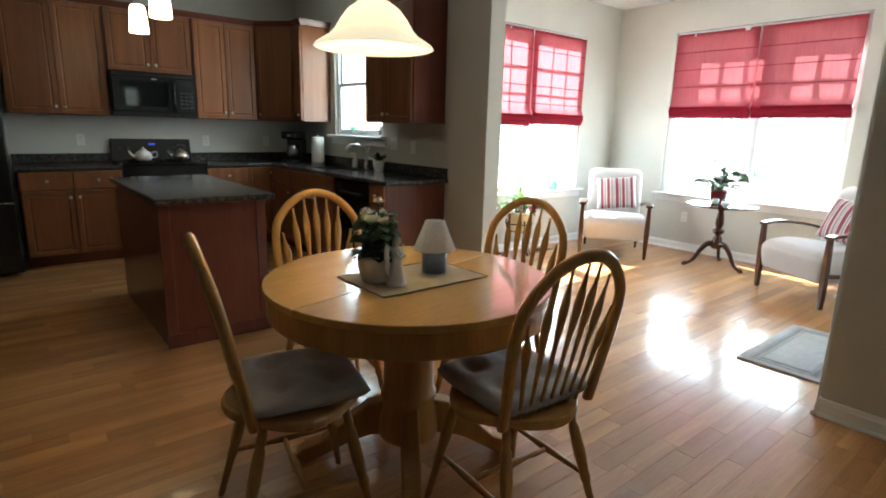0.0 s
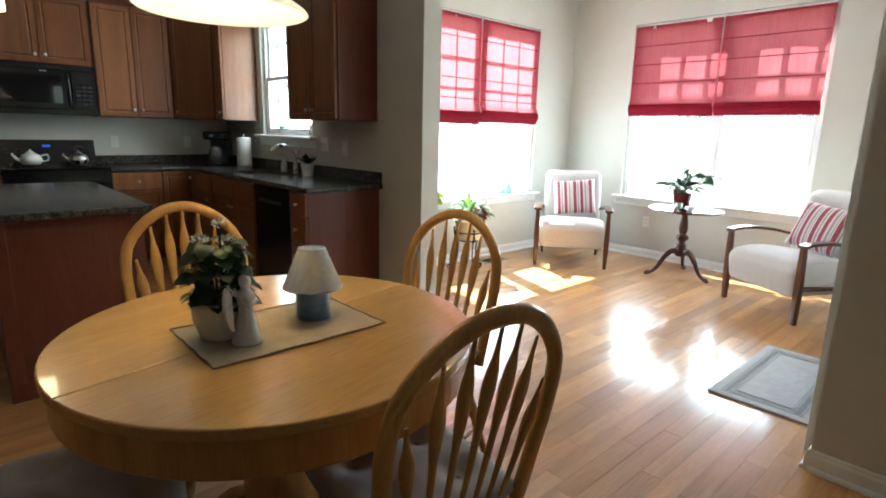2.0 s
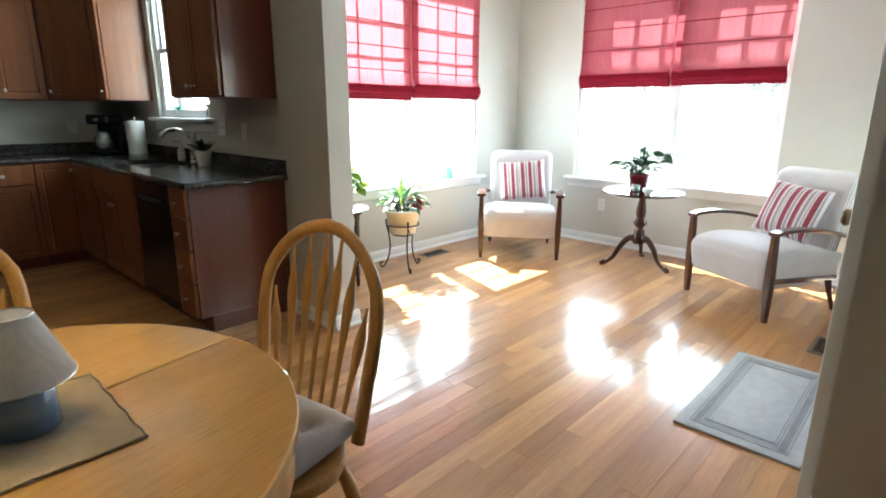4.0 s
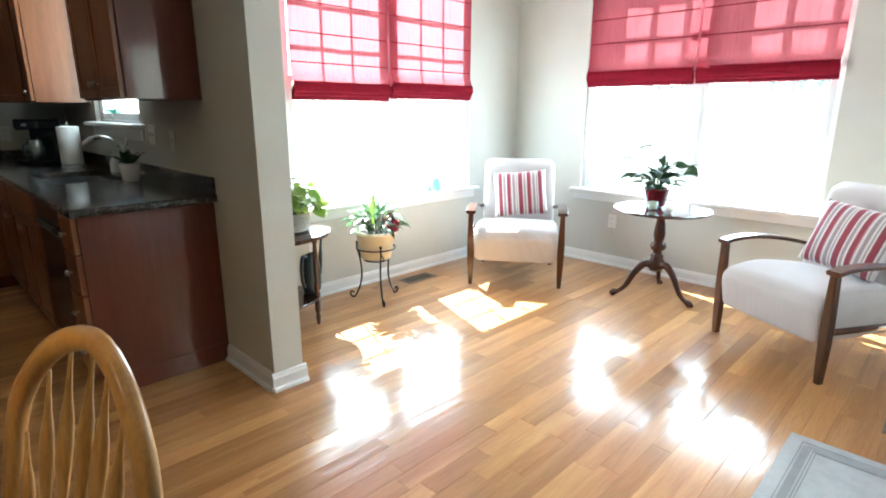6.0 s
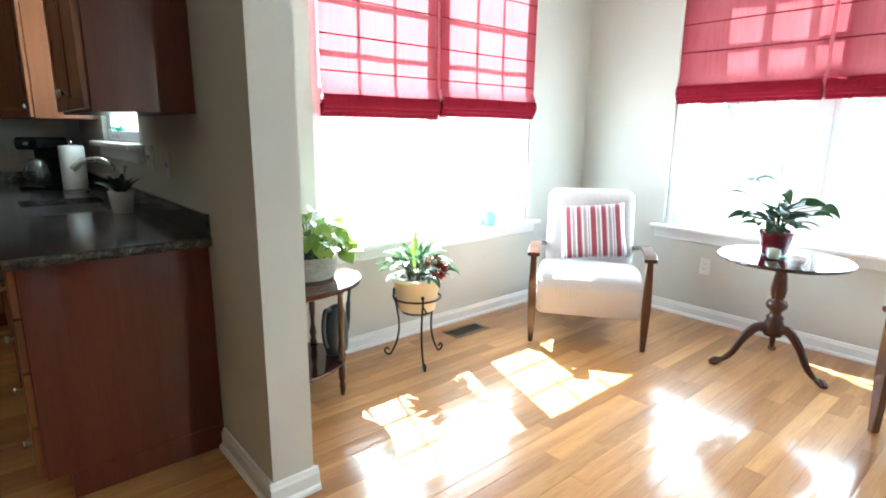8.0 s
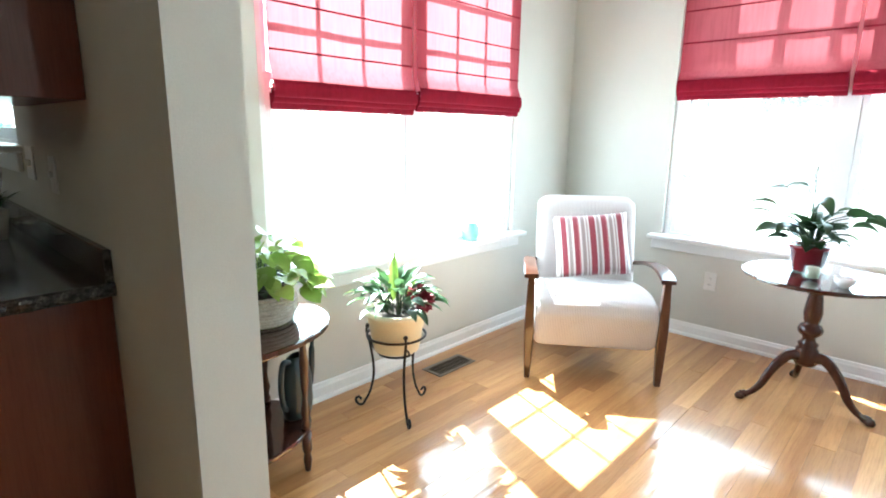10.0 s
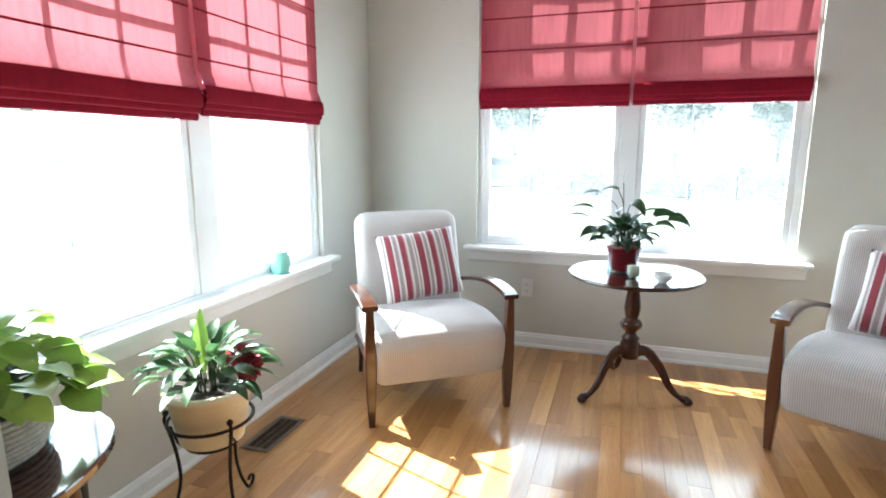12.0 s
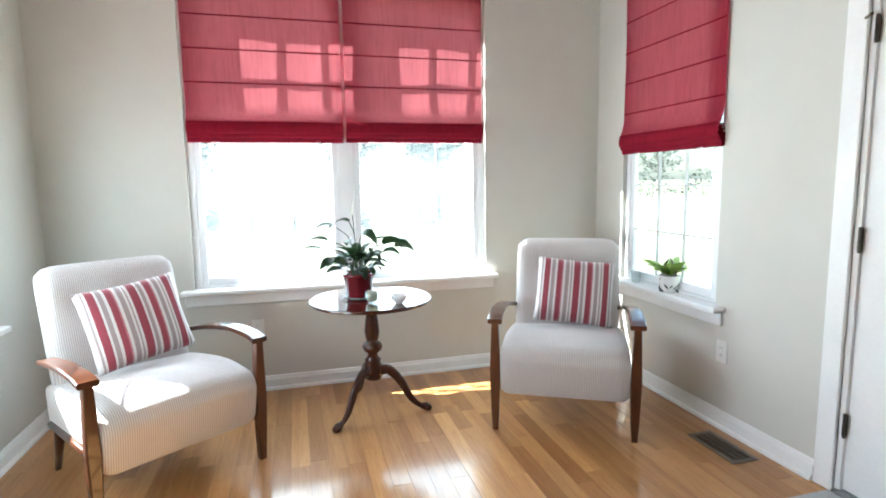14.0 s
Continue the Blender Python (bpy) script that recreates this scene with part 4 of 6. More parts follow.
cabinet("base_cabinet", pose(2.122, YB, 0), 0.296, BD, 0.0, 0.866, [(0.005, 0.28, 0.11, 0.86, 0.24, 0.80)], "cherry corner base cabinet under the counter", True)
cabinet("base_cabinet", pose(XBF, YB - 0.001, 0, 0, 0, -90), 0.575, BD, 0.0, 0.866, [(0.02, 0.57, 0.70, 0.86, None, 0), (0.02, 0.57, 0.11, 0.69, 0.5, 0.63)], base_cab, True)
sink_unit = cabinet("sink_cabinet", pose(XBF, 5.238, 0, 0, 0, -90), 0.89, BD, 0.0, 0.69, [(0.005, 0.885, 0.70, 0.86, None, 0)] + pair(0.89, 0.11, 0.69), "cherry sink cabinet under the kitchen window", True)
part("front_rail", box(0.0, 0.0, 0.691, 0.89, 0.02, 0.866, 0.002), cherry_panel, sink_unit)
for x in (0.0, 0.872):
    part("side_panel", box(x, 0.021, 0.691, x + 0.018, BD, 0.866), cherry_panel, sink_unit)
cabinet("drawer_cabinet", pose(XBF, 3.735, 0, 0, 0, -90), 0.23, BD, 0.0, 0.866, [(0.005, 0.222, 0.70, 0.86, 0.113, 0.78), (0.005, 0.222, 0.51, 0.69, 0.113, 0.6), (0.005, 0.222, 0.31, 0.50, 0.113, 0.41), (0.005, 0.222, 0.11, 0.30, 0.113, 0.205)], "narrow cherry drawer cabinet with nickel knobs at the counter's end", True)


def dishwasher():
    th = thing("dishwasher", pose(XBF, 4.345, 0, 0, 0, -90), "black built-in dishwasher under the counter", "dishwasher")
    part("body", box(0.004, 0.03, 0.10, 0.604, BD, 0.865), black_matt, th)
    part("door", box(0.006, -0.012, 0.13, 0.602, 0.029, 0.72, 0.006), black_gloss, th)
    part("control_panel", box(0.006, -0.016, 0.725, 0.602, 0.029, 0.862, 0.006), black_gloss, th)
    part("handle", box(0.12, -0.038, 0.745, 0.49, -0.017, 0.765, 0.005), black_matt, th)
    part("kick_plate", box(0.006, 0.06, 0.0, 0.602, 0.12, 0.098), black_matt, th)


dishwasher()

CT0, CT1 = 0.868, 0.904
SX0, SX1, SY0, SY1 = 2.50, 2.88, 4.46, 5.16


def countertop():
    th = thing("countertop", pose(0, 0, 0), "dark speckled granite counter with a low upstand", "countertop")
    ex, ey = XBF - 0.028, YB - 0.028
    yl, xr, yb = 3.470, XK - 0.002, YK - 0.002
    bm = bmesh.new()
    box(ex, yl, CT0, xr, SY0, CT1, bm=bm)
    box(ex, SY0, CT0, SX0, SY1, CT1, bm=bm)
    box(SX1, SY0, CT0, xr, SY1, CT1, bm=bm)
    box(ex, SY1, CT0, xr, yb, CT1, bm=bm)
    box(1.702, ey, CT0, ex, yb, CT1, bm=bm)
    box(0.125, ey, CT0, 0.928, yb, CT1, bm=bm)
    bmesh.ops.remove_doubles(bm, verts=bm.verts, dist=1e-5)
    part("worktop", bm, granite, th)
    rng = random.Random(15)

    def rough_edge(x0, y0, x1, y1, ox, oy):
        """A hand-broken stone edge along a line; (ox, oy) points out of the slab."""
        eb, n = bmesh.new(), int(math.hypot(x1 - x0, y1 - y0) / 0.022)
        rows = []
        for k in range(n + 1):
            x, y = x0 + (x1 - x0) * k / n, y0 + (y1 - y0) * k / n
            row = []
            for z, out in ((CT0 + 0.001, 0.002), (CT0 + 0.010, 0.007), (CT0 + 0.022, 0.008), (CT1 - 0.006, 0.005), (CT1 - 0.0005, 0.0005)):
                d = out + rng.uniform(-0.002, 0.004) if 0.001 < out else out
                row.append(eb.verts.new((x + ox * d, y + oy * d, z + rng.uniform(-0.002, 0.002) * (out > 0.001))))
            rows.append(row)
        for a, b in zip(rows, rows[1:]):
            for k in range(4):
                eb.faces.new((a[k], b[k], b[k + 1], a[k + 1]))
        bmesh.ops.recalc_face_normals(eb, faces=eb.faces)
        part("broken_edge", eb, granite, th)
    rough_edge(ex, yl, xr, yl, 0, -1)
    rough_edge(ex, ey, ex, yl, -1, 0)
    rough_edge(1.702, ey, ex, ey, 0, -1)
    rough_edge(0.125, ey, 0.928, ey, 0, -1)
    up = bmesh.new()
    box(xr - 0.020, yl, CT1 + 0.0005, xr, yb, CT1 + 0.088, 0.003, up)
    part("upstand", up, granite, th)
    part("upstand", box(1.702, yb - 0.020, CT1 + 0.0005, xr - 0.0205, yb, CT1 + 0.088, 0.003), granite, th)
    part("upstand", box(0.125, yb - 0.020, CT1 + 0.0005, 0.928, yb, CT1 + 0.088, 0.003), granite, th)


countertop()


def sink():
    th = thing("sink", pose(0, 0, 0), "stainless under-mounted kitchen sink", "sink")
    bm = bmesh.new()
    t = 0.006
    z0, z1 = 0.70, CT0 - 0.001
    box(SX0, SY0, z0, SX1, SY1, z0 + t, bm=bm)
    box(SX0 - t, SY0 - t, z0, SX0, SY1 + t, z1, bm=bm)
    box(SX1, SY0 - t, z0, SX1 + t, SY1 + t, z1, bm=bm)
    box(SX0, SY0 - t, z0, SX1, SY0, z1, bm=bm)
    box(SX0, SY1, z0, SX1, SY1 + t, z1, bm=bm)
    part("basin", bm, dull_steel, th)
    part("drain", lathe([(0.0, z0 + t), (0.04, z0 + t + 0.001), (0.042, z0 + t + 0.004), (0.03, z0 + t + 0.002), (0, z0 + t + 0.002)], 18, centre=((SX0 + SX1) / 2, 4.81, 0)), nickel, th)


sink()


def faucet():
    th = thing("faucet", pose(2.935, 4.70, CT1), "brushed nickel arched kitchen tap", "faucet")
    part("base", lathe([(0.0, 0), (0.030, 0.0), (0.030, 0.008), (0.020, 0.016), (0.018, 0.09), (0.021, 0.095), (0.021, 0.11), (0.015, 0.12), (0, 0.12)], 18), nickel, th, smooth=True)
    part("spout", tube(smooth_path([(0, 0, 0.10), (-0.01, 0.0, 0.17), (-0.07, 0.02, 0.235), (-0.15, 0.04, 0.235), (-0.205, 0.05, 0.19)], 5), [0.014] * 15 + [0.016] * 3 + [0.018] * 3, 12), nickel, th, smooth=True)
    part("lever", tube([(0.0, 0.0, 0.115), (0.02, -0.02, 0.17), (0.025, -0.03, 0.235)], [0.011, 0.009, 0.007], 10), nickel, th, smooth=True)
    d = thing("soap_dispenser", pose(2.94, 4.93, CT1), "nickel soap dispenser beside the tap", "soap dispenser")
    part("bottle", lathe([(0, 0), (0.028, 0.0), (0.03, 0.01), (0.03, 0.07), (0.018, 0.09), (0.010, 0.10), (0.010, 0.12), (0, 0.12)], 16), ceramic, d, smooth=True)
    part("pump", tube([(0, 0, 0.12), (0, 0, 0.145), (-0.05, 0, 0.145)], 0.005, 8), nickel, d)


faucet()


def paper_towel():
    th = thing("paper_towel_holder", pose(2.83, 5.56, CT1), "white paper towel roll standing on its holder", "paper towel")
    part("base", lathe([(0, 0), (0.075, 0), (0.075, 0.008), (0.02, 0.014), (0.006, 0.016), (0.006, 0.31), (0.012, 0.318), (0, 0.324)], 20), nickel, th, smooth=True)
    part("roll", lathe([(0.020, 0.018), (0.069, 0.018), (0.0705, 0.024), (0.0705, 0.284), (0.069, 0.290), (0.020, 0.296), (0.020, 0.018)], 28, cap=False), paper, th, smooth=True)


paper_towel()


def coffee_maker():
    th = thing("coffee_maker", pose(2.71, 5.93, CT1, 0, 0, -50), "black drip coffee maker with a glass jug", "coffee maker")
    bm = box(-0.10, -0.13, 0, 0.10, 0.12, 0.035, 0.01)
    box(-0.10, 0.02, 0.035, 0.10, 0.12, 0.26, 0.008, bm)
    box(-0.10, -0.12, 0.26, 0.10, 0.12, 0.34, 0.015, bm)
    part("body", bm, black_gloss, th)
    part("jug", lathe([(0, 0.037), (0.060, 0.037), (0.070, 0.06), (0.070, 0.13), (0.050, 0.18), (0.045, 0.20), (0.042, 0.19), (0.045, 0.178), (0.066, 0.128), (0.066, 0.06), (0, 0.043)], 20, centre=(0, -0.05, 0)), clear_glass, th, smooth=True)
    part("jug_handle", tube(smooth_path([(0, -0.115, 0.17), (0, -0.155, 0.15), (0, -0.155, 0.09), (0, -0.12, 0.07)]), 0.008, 8), black_matt, th)
    part("button", box(-0.02, -0.124, 0.29, 0.02, -0.119, 0.31, 0.002), nickel, th)


coffee_maker()


def potted_succulent(name, m, r, h, seed, label, pot, leafmat, size, count, spread):
    rng = random.Random(seed)
    th = thing(name, m, label, "potted plant")
    part("pot", lathe([(0, 0), (r * 0.72, 0), (r * 0.76, 0.004), (r, h), (r * 0.9, h), (r * 0.86, h - 0.012), (0, h - 0.014)], 22), pot, th, smooth=True)
    part("soil", lathe([(0, h - 0.010), (r * 0.86, h - 0.012), (r * 0.86, h - 0.016), (0, h - 0.016)], 16), soil, th)
    bm = bmesh.new()
    for k in range(count):
        a = rng.uniform(0, 6.28)
        q = rng.random()
        leaf(bm, (math.cos(a) * r * 0.5 * q, math.sin(a) * r * 0.5 * q, h - 0.012 + size * 0.1), (math.cos(a) * spread, math.sin(a) * spread, rng.uniform(0.5, 1.4)), size * rng.uniform(0.6, 1.1), size * 0.42, 0.7, 0.3, 4, rng.uniform(-0.5, 0.5))
    part("foliage", bm, leafmat, th)
    return th


potted_succulent("potted_plant", pose(2.87, 4.36, CT1), 0.058, 0.105, 5, "small dark plant in a white pot on the counter", ceramic, leaf_deep, 0.095, 26, 0.6)
potted_succulent("potted_plant", pose(XK + 0.055, 5.16, WK[2] + 0.0245), 0.03, 0.05, 8, "little green sprig in a pot on the kitchen sill", ceramic, leaf_mint, 0.085, 12, 0.9)
jar = thing("jar", pose(XK + 0.055, 4.60, WK[2] + 0.0245), "small dark glass jar on the kitchen sill", "jar")
part("glass", lathe([(0, 0), (0.024, 0), (0.027, 0.006), (0.027, 0.06), (0.018, 0.072), (0.018, 0.084), (0, 0.084)], 16), dull_steel, jar, smooth=True)
part("lid", lathe([(0, 0.0845), (0.021, 0.0845), (0.021, 0.10), (0, 0.102)], 16), black_matt, jar)


def stove():
    th = thing("stove", pose(0.932, 5.775, 0), "black freestanding cooker with a raised back panel", "stove")
    w = 0.764
    part("body", box(0.0, 0.02, 0.02, w, 0.64, 0.905, 0.004), black_gloss, th)
    part("oven_door", box(0.012, -0.012, 0.23, w - 0.012, 0.018, 0.80, 0.008), black_glass, th)
    part("door_handle", tube([(0.06, -0.012, 0.765), (0.06, -0.05, 0.765), (w - 0.06, -0.05, 0.765), (w - 0.06, -0.012, 0.765)], 0.011, 10), black_gloss, th)
    part("drawer", box(0.012, -0.006, 0.06, w - 0.012, 0.018, 0.22, 0.006), black_gloss, th)
    part("cooktop", box(-0.002, -0.004, 0.906, w + 0.002, 0.58, 0.922, 0.005), black_glass, th)
    bk = prism([(0.575, 0.906), (0.642, 0.906), (0.642, 1.14), (0.615, 1.14)], 0.0, w, 0.006)
    part("back_panel", moved(bk, Matrix(((0, 0, 1, 0), (1, 0, 0, 0), (0, 1, 0, 0), (0, 0, 0, 1)))), black_gloss, th)
    part("clock_display", box(w / 2 - 0.03, 0.594, 1.075, w / 2 + 0.03, 0.6005, 1.095), clock_blue, th)
    for k, x in enumerate((0.08, 0.17, 0.60, 0.69)):
        part("dial", moved(lathe([(0, 0), (0.022, 0), (0.020, 0.02), (0, 0.021)], 14), Matrix.Translation((x, 0.593, 1.035)) @ pose(0, 0, 0, 90)), black_matt, th)
    for x in (0.2, 0.56):
        for y in (0.16, 0.42):
            gr = bmesh.new()
            for r in (0.045, 0.085):
                tube([(x + r * math.cos(a * math.pi / 8), y + r * math.sin(a * math.pi / 8), 0.934) for a in range(17)], 0.006, 6, gr)
            for a in range(4):
                c, s = math.cos(a * math.pi / 2), math.sin(a * math.pi / 2)
                tube([(x + 0.03 * c, y + 0.03 * s, 0.936), (x + 0.11 * c, y + 0.11 * s, 0.936), (x + 0.11 * c, y + 0.11 * s, 0.921)], 0.006, 6, gr)
            part("burner_grate", gr, iron, th)


stove()


def kettle(name, x, y, s, mat_, label, tall):
    th = thing(name, pose(x, y, 0.943), label, "kettle" if tall else "teapot")
    part("body", lathe([(0, 0), (0.075 * s, 0), (0.095 * s, 0.03 * s), (0.098 * s, 0.06 * s), (0.075 * s, 0.10 * s), (0.04 * s, 0.118 * s), (0, 0.12 * s)], 24), mat_, th, smooth=True)
    part("lid", lathe([(0, 0.12 * s), (0.04 * s, 0.1205 * s), (0.03 * s, 0.135 * s), (0.008 * s, 0.138 * s), (0.012 * s, 0.150 * s), (0.0, 0.158 * s)], 18), mat_, th, smooth=True)
    part("spout", tube(smooth_path([(-0.085 * s, 0, 0.04 * s), (-0.125 * s, 0, 0.07 * s), (-0.155 * s, 0, 0.115 * s)]), [0.018 * s] * 4 + [0.014 * s] * 5 + [0.010 * s] * 4, 10), mat_, th, smooth=True)
    hp = [(0.085 * s, 0, 0.09 * s), (0.14 * s, 0, 0.10 * s), (0.145 * s, 0, 0.05 * s), (0.09 * s, 0, 0.03 * s)] if not tall else [(-0.06 * s, 0, 0.10 * s), (-0.04 * s, 0, 0.19 * s), (0.05 * s, 0, 0.19 * s), (0.07 * s, 0, 0.10 * s)]
    part("handle", tube(smooth_path(hp), 0.008 * s, 8), mat_ if not tall else black_matt, th, smooth=True)


kettle("teapot", 1.145, 5.93, 0.82, ceramic, "pale china teapot on the cooker", False)
kettle("kettle", 1.49, 5.95, 0.75, nickel, "small shining steel kettle on the cooker", True)


def microwave():
    th = thing("microwave", pose(0.934, 6.03, 1.366), "black over-the-range microwave with a glass door", "microwave")
    w, d, h = 0.762, 0.385, 0.42
    part("body", box(0, 0, 0, w, d, h, 0.004), black_gloss, th)
    dr = part("door", box(0.006, -0.028, 0.045, 0.565, -0.001, h - 0.045, 0.008), black_gloss, th)
    part("door_window", box(0.075, -0.0305, 0.095, 0.50, -0.0285, h - 0.095), black_glass, dr)
    part("handle", tube(smooth_path([(0.548, -0.028, 0.07), (0.548, -0.062, 0.10), (0.548, -0.066, 0.21), (0.548, -0.062, 0.32), (0.548, -0.028, 0.35)], 4), 0.011, 10), black_gloss, th, smooth=True)
    part("control_panel", box(0.572, -0.028, 0.045, w - 0.006, -0.001, h - 0.045, 0.006), black_gloss, th)
    for r in range(5):
        for c in range(3):
            part("key", box(0.60 + c * 0.045, -0.0305, 0.085 + r * 0.036, 0.635 + c * 0.045, -0.0283, 0.107 + r * 0.036, 0.001), black_matt, th)
    vt = bmesh.new()
    for k in range(5):
        box(0.02, -0.016, h - 0.038 + k * 0.007, w - 0.02, -0.001, h - 0.035 + k * 0.007, bm=vt)
    part("vent_grille", vt, black_matt, th)
    part("badge", box(0.355, -0.0300, h - 0.066, 0.405, -0.0283, h - 0.056, 0.001), nickel, th)


microwave()


def fridge():
    th = thing("fridge", pose(-0.80, 5.60, 0), "tall black fridge beside the counter", "fridge")
    part("body", box(0, 0.07, 0.02, 0.90, 0.755, 1.76, 0.006), black_matt, th)
    for a, b in ((0.04, 0.62), (0.63, 1.76)):
        dr = part("door", box(0.003, 0.0, a, 0.897, 0.066, b, 0.014, seg=2), black_gloss, th)
        part("handle", tube([(0.06, 0.0, a + 0.12), (0.06, -0.05, a + 0.14), (0.06, -0.05, b - 0.14), (0.06, 0.0, b - 0.12)], 0.013, 10), black_gloss, dr)
    part("trim_strip", box(0.003, 0.004, 0.621, 0.897, 0.06, 0.629), nickel, th)


fridge()


def island():
    th = thing("kitchen_island", pose(0, 0, 0), "cherry kitchen island under a dark granite top", "kitchen island")
    x0, x1, y0, y1 = 0.695, 1.305, 3.24, 4.57
    bm = box(x0, y0, 0.0, x1, y1, CT0 - 0.001, 0.003)
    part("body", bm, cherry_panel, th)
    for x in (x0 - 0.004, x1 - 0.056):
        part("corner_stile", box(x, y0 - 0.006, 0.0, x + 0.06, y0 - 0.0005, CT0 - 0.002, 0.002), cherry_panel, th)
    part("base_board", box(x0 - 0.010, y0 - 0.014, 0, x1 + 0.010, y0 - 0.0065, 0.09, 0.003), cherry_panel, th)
    part("worktop", box(0.660, 3.155, CT0, 1.345, 4.62, CT1, 0.006, seg=2), granite, th)


island()


def plate(m, kind, label):
    """A cover plate on a wall; local y points out of the wall."""
    th = thing("outlet" if kind != "switch" else "light_switch", m, label, "outlet" if kind != "switch" else "light switch")
    w = 0.115 if kind == "double" else 0.072
    part("cover_plate", box(-w / 2, 0.0005, -0.058, w / 2, 0.006, 0.058, 0.002), plate_plastic, th)
    if kind == "outlet":
        for z in (-0.02, 0.02):
            so = part("socket", box(-0.017, 0.0062, z - 0.014, 0.017, 0.0085, z + 0.014, 0.002), plate_plastic, th)
            part("slot", box(-0.007, 0.0087, z - 0.005, -0.005, 0.0092, z + 0.006), shade_black, so)
            part("slot", box(0.005, 0.0087, z - 0.005, 0.007, 0.0092, z + 0.006), shade_black, so)
    else:
        for x in ((-0.023, 0.023) if kind == "double" else (0.0,)):
            part("toggle", box(x - 0.005, 0.0062, -0.010, x + 0.005, 0.016, 0.012, 0.002), plate_plastic, th)
    return th


for x in (0.69, 1.88, 2.57):
    plate(pose(x, YK, 1.125, 0, 0, 180), "outlet", "white wall socket above the counter")
plate(pose(XK, 4.29, 1.172, 0, 0, 90), "double", "white double switch plate beside the kitchen window")
plate(pose(XK, 3.975, 1.15, 0, 0, 90), "switch", "white switch plate above the counter")
plate(pose(XB, 2.955, 0.39, 0, 0, 90), "outlet", "white wall socket below the window")
plate(pose(3.88, YA, 0.37, 0, 0, 180), "outlet", "white wall socket behind the plants")
plate(pose(4.97, YC, 0.395, 0, 0, 0), "outlet", "white wall socket near the door")


def tube_pendant(x, y):
    th = thing("pendant_lamp", pose(x, y, 1.925), "small lit opal glass pendant over the island", "pendant lamp", "island pendants")
    part("shade", lathe([(0.062, 0.0), (0.060, 0.06), (0.050, 0.165), (0.040, 0.182), (0.036, 0.176), (0.045, 0.160), (0.055, 0.06), (0.057, 0.0), (0.062, 0.0)], 24, cap=False), tube_glass, th, smooth=True)
    part("fitting", lathe([(0, 0.176), (0.036, 0.178), (0.034, 0.20), (0.012, 0.225), (0, 0.226)], 18), nickel, th, smooth=True)
    part("bulb", lathe([(0, 0.06), (0.022, 0.075), (0.026, 0.10), (0.014, 0.14), (0.012, 0.176), (0, 0.176)], 14), bulb_glow, th, smooth=True)
    part("cord", tube([(0, 0, 0.224), (0, 0, TOP - 1.925 - 0.02)], 0.004, 8), black_matt, th)
    part("ceiling_rose", lathe([(0, TOP - 1.925 - 0.03), (0.05, TOP - 1.925 - 0.026), (0.06, TOP - 1.925 - 0.001), (0, TOP - 1.925 - 0.001)], 20), nickel, th)


tube_pendant(0.908, 4.39)
tube_pendant(0.888, 3.65)

# ---------------------------------------------------------------- dining corner
TX, TY, TR = 1.212, 1.530, 0.543


LZ = 1.620


def bell_pendant():
    th = thing("pendant_lamp", pose(1.222, 1.80, LZ), "lit bell-shaped alabaster glass pendant over the dining table", "pendant lamp")
    out = [(0.232, 0.0), (0.226, 0.010), (0.205, 0.024), (0.175, 0.042), (0.150, 0.068), (0.128, 0.105), (0.100, 0.140), (0.064, 0.166), (0.030, 0.178)]
    ins = [(r - 0.006, z - 0.004) for r, z in reversed(out)]
    part("shade", lathe(out + ins + [out[0]], 44, cap=False), pendant_glass, th, smooth=True)
    part("bulb", lathe([(0, 0.055), (0.026, 0.066), (0.032, 0.09), (0.020, 0.125), (0.014, 0.16), (0, 0.16)], 16), bell_glow, th, smooth=True)
    part("fitting", lathe([(0, 0.172), (0.034, 0.179), (0.036, 0.190), (0.020, 0.205), (0.012, 0.235), (0, 0.236)], 20), brass, th, smooth=True)
    ch = bmesh.new()
    z, k = 0.235, 0
    while z < TOP - LZ - 0.05:
        ring = [(0.010 * math.cos(a * math.pi / 5), 0, z + 0.018 + 0.018 * math.sin(a * math.pi / 5)) for a in range(11)]
        if k % 2:
            ring = [(0, p[0], p[2]) for p in ring]
        tube(ring, 0.0022, 5, ch)
        z, k = z + 0.030, k + 1
    part("chain", ch, brass, th)
    part("ceiling_rose", lathe([(0, TOP - LZ - 0.045), (0.03, TOP - LZ - 0.04), (0.06, TOP - LZ - 0.015), (0.065, TOP - LZ - 0.001), (0, TOP - LZ - 0.001)], 20), brass, th, smooth=True)


bell_pendant()


